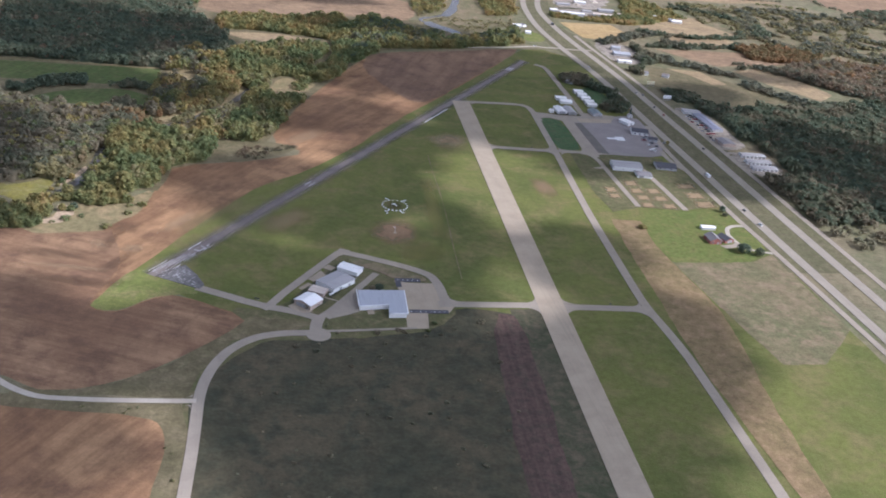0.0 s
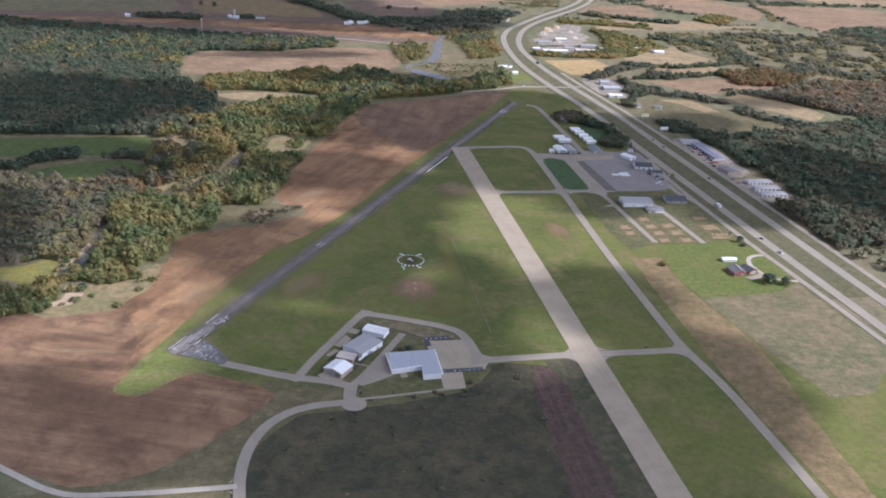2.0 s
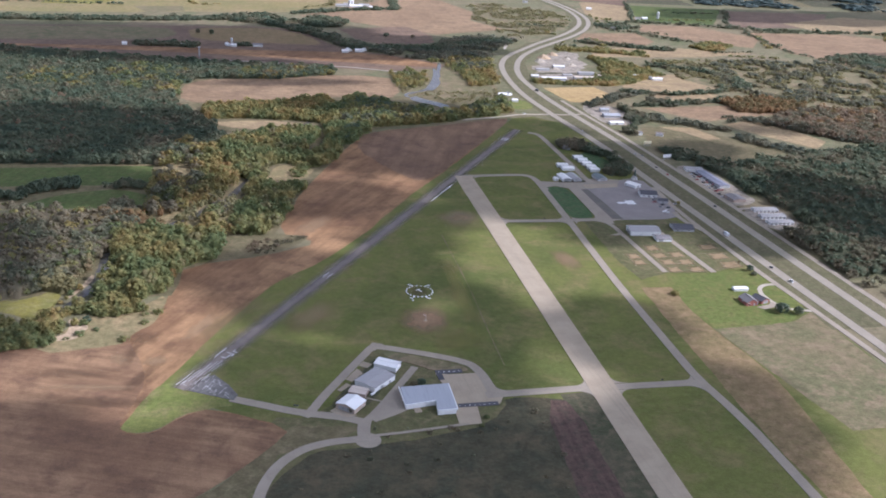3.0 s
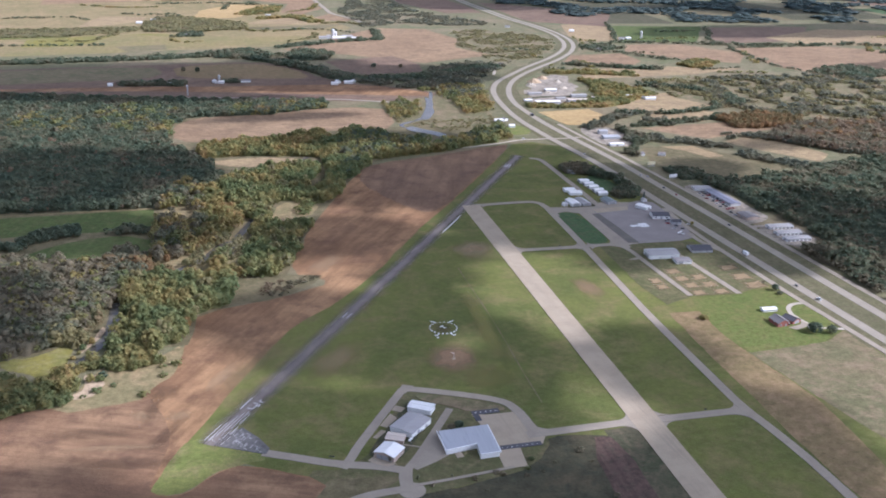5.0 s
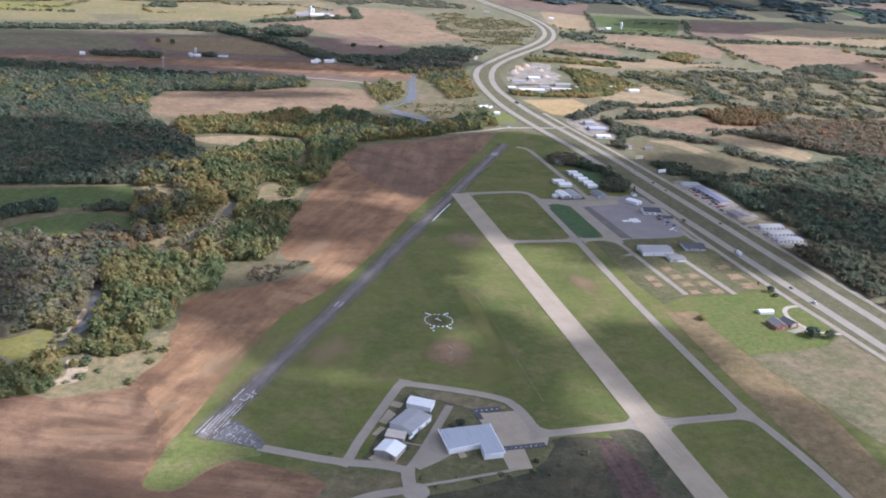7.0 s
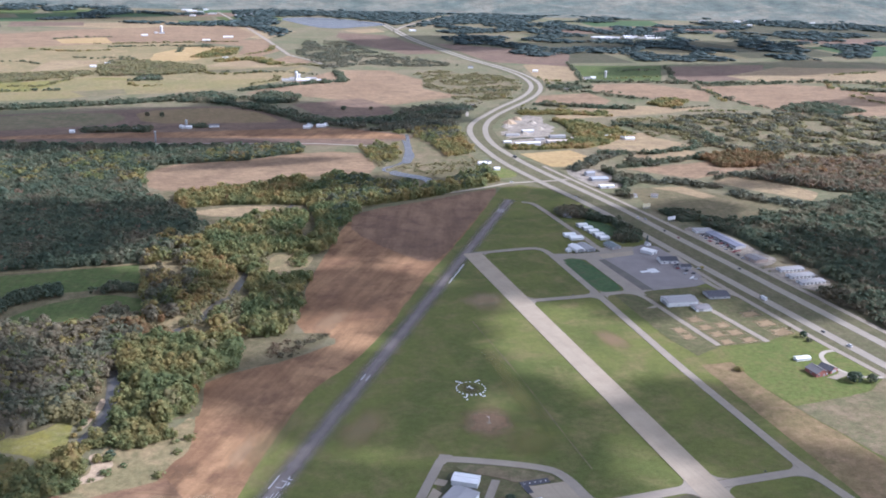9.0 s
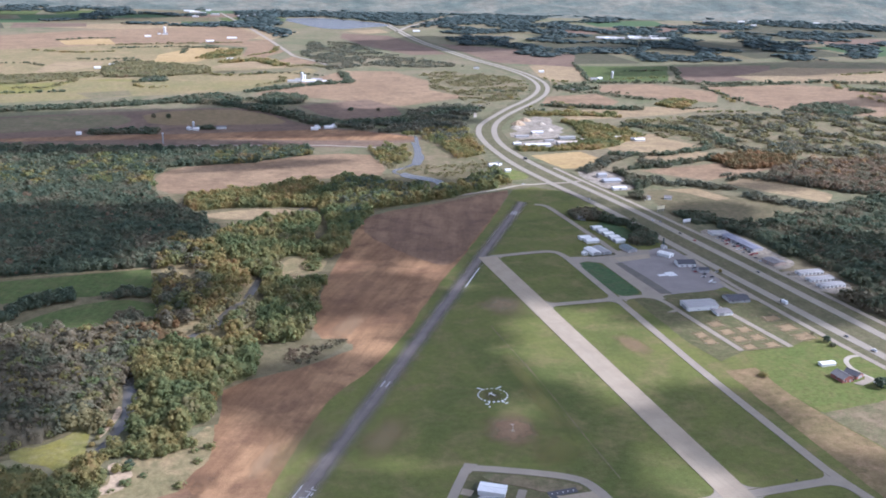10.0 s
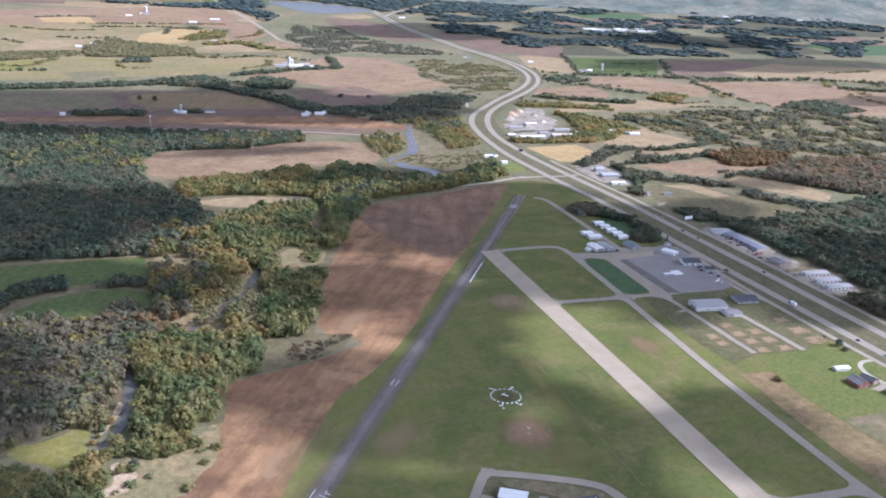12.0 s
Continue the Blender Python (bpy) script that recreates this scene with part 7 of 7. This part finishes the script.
OUTLYING_FARMS = [
    (748, 1838, 9, 12, 80), (780, 2098, 9, 16, 80), (658, 2183, 9, 16, 80), (587, 1386, 8, 14, 84), (612, 1366, 8, 22, 80), (604, 1372, 7, 9, 10),
    (481, 1688, 8, 14, 60), (-150, 2324, 12, 18, 84), (-121, 2367, 12, 16, 84), (-49, 2110, 10, 12, 84), (140, 2430, 12, 20, 84), (-22, 2985, 14, 24, 84),
    (28, 3050, 14, 22, 84), (12, 3060, 12, 20, 10), (200, 2912, 14, 40, 84), (133, 2833, 12, 30, 84), (780, 3050, 14, 30, 84),
]
for x, y, w, d, t in VALLEY_FARMS + OUTLYING_FARMS:
    gabled("farm_building", "white farm building far off", x, y, w * 0.62, d * 0.68, t, 2.8, 4.4, WHITE_WALL, WHITE_ROOF if (x + y) % 3 else BROWN_ROOF, group="farm buildings")
for x, y, w, d, t in ((222, 2052, 12, 40, 80), (250, 2046, 14, 44, 86), (270, 2062, 12, 34, 84), (284, 2032, 12, 26, 70), (236, 2070, 10, 26, 84)):
    gabled("dairy_barn", "long white barn of the dairy farm", x, y, w * 0.55, d * 0.62, t, 3, 4.6, WHITE_WALL, GREY_ROOF if y > 2050 else WHITE_ROOF, group="dairy barns")


def silo(x, y, r, h, label):
    s = thing("silo", label, "silo", (x, y, 0))
    bm = bmesh.new()
    bmesh.ops.create_cone(bm, cap_ends=True, segments=20, radius1=r, radius2=r, depth=h, matrix=pose(0, 0, h / 2))
    part("shaft", bm, SILO, s)
    bm = bmesh.new()
    bmesh.ops.create_uvsphere(bm, u_segments=20, v_segments=10, radius=r * 1.03, matrix=Matrix.Translation((0, 0, h)) @ Matrix.Diagonal((1, 1, 0.7, 1)))
    part("dome", bm, WHITE_METAL, s)
    for i in range(5):
        bm = bmesh.new()
        bmesh.ops.create_cone(bm, cap_ends=False, segments=20, radius1=r * 1.02, radius2=r * 1.02, depth=0.3, matrix=pose(0, 0, h * (i + 1) / 6))
        part("hoop", bm, POLE, s)


silo(238, 2050, 3, 17, "tall white farm silo")
silo(244, 2054, 2.6, 12, "tall white farm silo")
silo(28, 3066, 4, 18, "tall pale silo on the horizon fields")
silo(-9, 1600, 1.8, 10, "slim pale farm silo")
silo(895, 1985, 2.6, 13, "pale farm silo beside a green field")
for i in range(46):
    x, y = (1250 + rng.uniform(0, 260), 2740 + rng.uniform(0, 60)) if i < 16 else (1980 + rng.uniform(0, 420), 3060 + rng.uniform(0, 380)) if i < 36 else (150 + rng.uniform(0, 260), 3650 + rng.uniform(0, 330))
    gabled("town_building", "pale building of a distant town", x, y, rng.uniform(8, 14), rng.uniform(14, 40), 80 + rng.uniform(-8, 8), 3.2, 4.4, WHITE_WALL, WHITE_ROOF if i % 2 else GREY_ROOF, group="distant town")
mast = thing("road_mast", "slim pale mast beside the valley road", "mast", (-58, 1500, 0))
part("pole", box(-0.9, 0.9, -0.9, 0.9, 0, 14), POLE, mast)
part("cap", box(-1.3, 1.3, -1.3, 1.3, 14, 15), WHITE_METAL, mast)


# ---- airfield fittings ----
A0, AD = Vector((-61.0, 533.7)), Vector((0.5533, 0.833))
AS = Vector((AD.y, -AD.x))


def stripe(along, across, long, wide, mat=PAINT, name="runway_mark"):
    c = A0 + AD * along + AS * across
    a, s = AD * long / 2, AS * wide / 2
    ob = part(name, prism([tuple(c - a - s), tuple(c + a - s), tuple(c + a + s), tuple(c - a + s)], Q - 0.01, Q + 0.012), mat)
    return tagged(ob, "worn white paint mark on the asphalt runway", "marking", kind="structure")


for i, (al, ac, lo) in enumerate(((8, -4.6, 18), (10, -2.6, 20), (17, -0.9, 24), (22, 0.9, 22), (25, 2.8, 20), (27, 4.6, 12), (9, 3.6, 9), (14, 5.2, 9))):
    stripe(al + 4, ac, lo, 0.34 if i < 5 else 0.26, PAINT_WORN)
crack = np.random.default_rng(64)
PAD = [(-62, 537), (-57, 543), (-43, 549), (-35, 535), (-31, 522), (-34, 518.5), (-54, 530)]
sealed = 0
while sealed < 40:
    c, long = Vector(crack.uniform((-62, 518), (-32, 549))), crack.uniform(1.6, 5.0)
    d = AD.copy() if sealed % 3 else (AS * 0.9 - AD * 0.45).normalized()
    w = Vector((-d.y, d.x)) * 0.1
    corners = [tuple(c - d * long / 2 - w), tuple(c + d * long / 2 - w), tuple(c + d * long / 2 + w), tuple(c - d * long / 2 + w)]
    if inside(np.array(corners), PAD).all():
        sealed += 1
        tagged(part("crack_seal", prism(corners, Q - 0.01, Q + 0.016 + 0.0004 * sealed), PAINT_WORN), "pale sealed crack in the old asphalt", "marking", kind="structure")
stripe(47, -3.6, 14, 0.6, PAINT_WORN)
for al, ac, lo, wi in ((42.5, 1.2, 0.9, 4.0), (45.5, 3.1, 6, 0.8), (49, 1.8, 0.9, 4.2), (51.5, 3.8, 0.9, 3.0), (47.3, 4.6, 3.5, 0.8), (53, 2.4, 3, 0.7)):
    stripe(al, ac, lo * 0.9, wi * 0.9, PAINT_WORN)
for ac in (-1.7, 1.7):
    stripe(183, ac, 9, 0.8, PAINT_WORN)
stripe(404, 5.6, 52, 0.8)
for ac in (-2.5, 0, 2.5):
    stripe(618, ac, 12, 1.0, PAINT_WORN)
for pts in ([(327.7, 831), (336.3, 831), (336.0, 826.5), (327.5, 826.5)], [(336.6, 834.5), (345.2, 834.5), (344.4, 824), (335.8, 824)]):
    slab("apron_marking", "pale painted pad on the apron", "marking", pts, PAINT, Q - 0.02)
for i in range(9):
    slab("parking_mark", "white parking mark on dark asphalt", "marking", [(90.6 + i * 2.9 + i % 3 * 0.3, 494.9), (91.5 + i * 2.9, 494.9), (91.5 + i * 2.9, 495.4), (90.6 + i * 2.9 + i % 3 * 0.3, 495.4)], PAINT, Q + 0.002)
for i in range(5):
    slab("parking_mark", "white parking mark on dark asphalt", "marking", [(90.2 + i * 3.1, 534.5), (91 + i * 3.1, 534.5), (91 + i * 3.1, 535.1), (90.2 + i * 3.1, 535.1)], PAINT, Q + 0.002)

circle = thing("segmented_circle", "segmented circle of white panels in the grass", "airfield marker", (102, 651, 0), -8)
for i in range(20):
    a = (i + 0.5) * math.pi / 10
    bm = bmesh.new()
    add_box(bm, -0.75, 0.75, -0.38, 0.38, 0.5, 0.85, bevel=0.06)
    p = part("panel", bm, WHITE_METAL, circle)
    p.matrix_local = pose(9.2 * math.cos(a), 9.2 * math.sin(a), 0, 25, 0, math.degrees(a) + 90)
for a, side in ((60, 1), (118, -1), (245, -1), (295, 1)):
    x, y = 11.0 * math.cos(radians(a)), 11.0 * math.sin(radians(a))
    p = part("arm_panel", box(-0.45, 0.45, -0.9, 0.9, 0.3, 0.6, bevel=0.06), WHITE_METAL, circle)
    p.matrix_local = pose(x, y, 0, 0, 0, a - 90)
    p = part("arm_panel", box(-1.1, 1.1, -0.45, 0.45, 0.3, 0.6, bevel=0.06), WHITE_METAL, circle)
    p.matrix_local = pose(x * 1.16 + side * 0.9, y * 1.16, 0, 0, 0, 25 * side)
wind_t = thing("wind_tee", "pale wind tee lying inside the circle", "airfield marker", (102.3, 652, 0), 30)
part("beam", box(-0.35, 0.35, -2.2, 2.2, 0.5, 0.8, bevel=0.05), WHITE_METAL, wind_t)
part("crossbar", box(-1.6, 1.6, 1.6, 2.3, 0.5, 0.8, bevel=0.05), WHITE_METAL, wind_t)
part("post", box(-0.12, 0.12, -0.12, 0.12, 0, 0.55), POLE, wind_t)
ws = thing("windsock_mast", "windsock mast on a concrete base", "windsock", (96.8, 604.5, 0))
part("base", box(-1.1, 1.1, -1.1, 1.1, 0.0, 0.5, bevel=0.1), CONCRETE, ws)
bm = bmesh.new()
bmesh.ops.create_cone(bm, cap_ends=True, segments=12, radius1=0.14, radius2=0.08, depth=5, matrix=pose(0, 0, 2.5))
part("pole", bm, POLE, ws)
bm = bmesh.new()
bmesh.ops.create_cone(bm, cap_ends=False, segments=14, radius1=0.4, radius2=0.2, depth=2.2, matrix=pose(-0.9, 0, 4.5, 0, -60, 0))
part("sock", bm, SOCK_CLOTH, ws)
marker = thing("white_marker", "small white marker in the grass", "airfield marker", (94.5, 637, 0))
part("block", box(-0.6, 0.6, -0.4, 0.4, 0.0, 0.7, bevel=0.08), WHITE_METAL, marker)
for x, y in ((1.5, 503), (3.0, 502.4), (225, 504), (243, 786.9)):
    m0 = thing("taxiway_sign", "small dark taxiway sign", "sign", (x, y + 4.3, 0.0), 10)
    part("panel", box(-0.7, 0.7, -0.1, 0.1, 0.35, 1.0, bevel=0.03), DARK_PAINT, m0)
    for sx in (-0.5, 0.5):
        part("leg", box(sx - 0.05, sx + 0.05, -0.05, 0.05, 0, 0.4), POLE, m0)


def billboard(x, y, turn, mat, label):
    b = thing("billboard", label, "billboard", (x, y, 0), turn)
    part("panel", box(-5, 5, -0.25, 0.25, 2.6, 6.0, bevel=0.08), mat, b)
    part("frame", box(-5.1, 5.1, -0.3, -0.1, 2.4, 2.65), POLE, b)
    for px in (-4, -1.4, 1.4, 4):
        part("post", box(px - 0.15, px + 0.15, -0.15, 0.15, 0, 2.7), POLE, b)


billboard(440.5, 1016, 8, PALE_YELLOW, "pale yellow billboard beside the highway")
billboard(440.5, 964, 8, WHITE_METAL, "white billboard beside the highway")


# ---- vehicles ----
def vehicle(name, label, x, y, turn, paint, long=4.5, wide=1.8, high=1.45, z=0.3, box_body=False, group="highway traffic"):
    v = thing(name, label, "vehicle", (x, y, z), turn, group)
    v.scale = (1 / MAP,) * 3
    h, w = long / 2, wide / 2
    if box_body:
        part("cargo_box", box(-w, w, -h, h * 0.62, 0.6, high, bevel=0.06), paint, v)
        part("cab", box(-w * 0.95, w * 0.95, h * 0.64, h, 0.5, high * 0.8, bevel=0.25), DARK_PAINT, v)
    else:
        part("body", box(-w, w, -h, h, 0.3, high * 0.6, bevel=0.18), paint, v)
        bm = bmesh.new()
        lo, hi = [], []
        for sx, sy in ((-1, -1), (1, -1), (1, 1), (-1, 1)):
            lo.append(bm.verts.new((sx * w * 0.92, -h * 0.1 + sy * h * 0.62, high * 0.6)))
            hi.append(bm.verts.new((sx * w * 0.74, -h * 0.12 + sy * h * 0.4, high)))
        bm.faces.new(hi)
        for i in range(4):
            bm.faces.new((lo[i], lo[(i + 1) % 4], hi[(i + 1) % 4], hi[i]))
        part("cabin", bm, GLASS, v)
        part("roof", box(-w * 0.72, w * 0.72, -h * 0.5, h * 0.27, high - 0.03, high + 0.04, bevel=0.02), paint, v)
    for sx in (-w * 0.95, w * 0.95):
        for sy in (-h * 0.62, h * 0.62):
            bm = bmesh.new()
            bmesh.ops.create_cone(bm, cap_ends=True, segments=14, radius1=0.34, radius2=0.34, depth=0.22, matrix=pose(sx, sy, 0.34, 0, 90, 0))
            part("wheel", bm, RUBBER, v)
    return v


vehicle("lorry", "white box lorry on the highway", 392.0, 740, 1, WHITE_METAL, 9, 2.5, 3.6, HW, True)
vehicle("van", "white van on the highway", 394.4, 640, 1, WHITE_METAL, 5.5, 2.0, 2.2, HW)
vehicle("car", "dark car on the highway", 393.5, 668, 1, DARK_PAINT, z=HW)
vehicle("car", "dark car on the highway", 419.0, 812, 1, DARK_PAINT, z=HW)
vehicle("car", "white car on the highway", 412.5, 985, 1, WHITE_METAL, z=HW)
vehicle("car", "silver car on the highway", 417.5, 978, 1, SILVER_PAINT, z=HW)
vehicle("car", "red car on the highway", 416.0, 910, 1, RED_PAINT, z=HW)
vehicle("car", "dark car on the highway", 415.0, 935, 1, DARK_PAINT, z=HW)
vehicle("car", "white car on the highway", 386.0, 1080, 4, WHITE_METAL, z=HW)
vehicle("lorry", "dark lorry on the highway bend", 397, 1290, 0, DARK_PAINT, 9, 2.5, 3.4, HW, True)
vehicle("car", "silver car on the track crossing", 340, 1163, 80, WHITE_METAL, z=0.3)
for i in range(9):
    vehicle("parked_car", "parked car in the dealer's yard", 440.5 + 1.1 * (i % 3), 838 + i * 9.0, 60, (WHITE_METAL, DARK_PAINT, RED_PAINT, SILVER_PAINT)[i % 4], z=0.3, group="dealer's cars")
for i in range(22):
    vehicle("parked_car", "parked car in the dealer's crowded yard", 446.2 + 3.4 * (i % 2) + (0.6 * i % 1), 858 + (i // 2) * 6.2, 85, (RED_PAINT, WHITE_METAL, SILVER_PAINT, DARK_PAINT, WHITE_METAL, RED_PAINT, DARK_PAINT)[i * 5 % 7], z=0.3, group="dealer's cars")
for i, (x, y, p) in enumerate(((371.5, 856, DARK_PAINT), (373, 850, WHITE_METAL), (366.5, 851, DARK_PAINT), (367.5, 844, SILVER_PAINT), (370, 838, DARK_PAINT), (364.5, 828, RED_PAINT), (374, 829, SILVER_PAINT), (364, 814, WHITE_METAL), (366, 834, SILVER_PAINT), (369, 820, DARK_PAINT), (371, 812, DARK_PAINT), (383, 822, WHITE_METAL))):
    vehicle("parked_car", "parked car beside the terminal", x, y, 70, p, z=Q - 0.04, group="terminal parking")
vehicle("parked_truck", "white truck parked beside the house", 358, 596, 70, WHITE_METAL, 6, 2.1, 2.0, z=0.3, group="house vehicles")

# added aircraft shape, standing where a small white vehicle is
plane = thing("parked_aircraft", "small white high-wing aircraft on the apron, added in place of a vehicle", "aircraft", (362.5, 799, Q - 0.045), 35)
plane.scale = (1 / MAP,) * 3
bm = bmesh.new()
bmesh.ops.create_cone(bm, cap_ends=True, segments=16, radius1=0.62, radius2=0.16, depth=7.0, matrix=pose(0, -0.6, 1.25, 90, 0, 0))
part("fuselage", bm, WHITE_METAL, plane)
part("wing", box(-5.4, 5.4, 0.6, 2.1, 1.95, 2.12, bevel=0.07), WHITE_METAL, plane)
part("tailplane", box(-1.7, 1.7, -4.1, -3.2, 1.25, 1.35, bevel=0.04), WHITE_METAL, plane)
part("fin", box(-0.06, 0.06, -4.2, -3.3, 1.3, 2.6, bevel=0.03), WHITE_METAL, plane)
for x, y in ((-1.1, 0.8), (1.1, 0.8), (0, 2.6)):
    bm = bmesh.new()
    bmesh.ops.create_cone(bm, cap_ends=True, segments=12, radius1=0.25, radius2=0.25, depth=0.16, matrix=pose(x, y, 0.25, 0, 90, 0))
    part("wheel", bm, RUBBER, plane)
    part("wheel_strut", box(x - 0.05, x + 0.05, y - 0.05, y + 0.05, 0.25, 1.1), POLE, plane)


# ---- the far rise that closes the view ----
bm = bmesh.new()
FWD, SIDE = Vector((0.3256, 0.9455)), Vector((0.9455, -0.3256))
rows = []
for j in range(9):
    row = []
    for i in range(-70, 71):
        p = Vector((-128, 160)) + FWD * (3700 + j * 48) + SIDE * (i * 60)
        row.append(bm.verts.new((p.x, p.y, max(0.0, j / 8) ** 1.3 * (70 + 12 * noise.noise((p.x / 500, p.y / 500, 1.0))) + (0.3 if j == 0 else 1.5 * noise.noise((p.x / 60, p.y / 60, 2.0)) + 1.0))))
    rows.append(row)
for lo, hi in zip(rows[:-1], rows[1:]):
    for i in range(140):
        bm.faces.new((lo[i], lo[i + 1], hi[i + 1], hi[i])).normal_flip()
tagged(part("backdrop", bm, FAR_HILL_HAZE), "far wooded rise with dark haze-grey fields on the horizon", "backdrop", kind="structure")

# ---- the plan is drawn in map units: to metres ----
for ob in list(scene.objects):
    if ob.parent is None and ob is not cam and ob is not sun:
        ob.matrix_basis = Matrix.Scale(MAP, 4) @ ob.matrix_basis
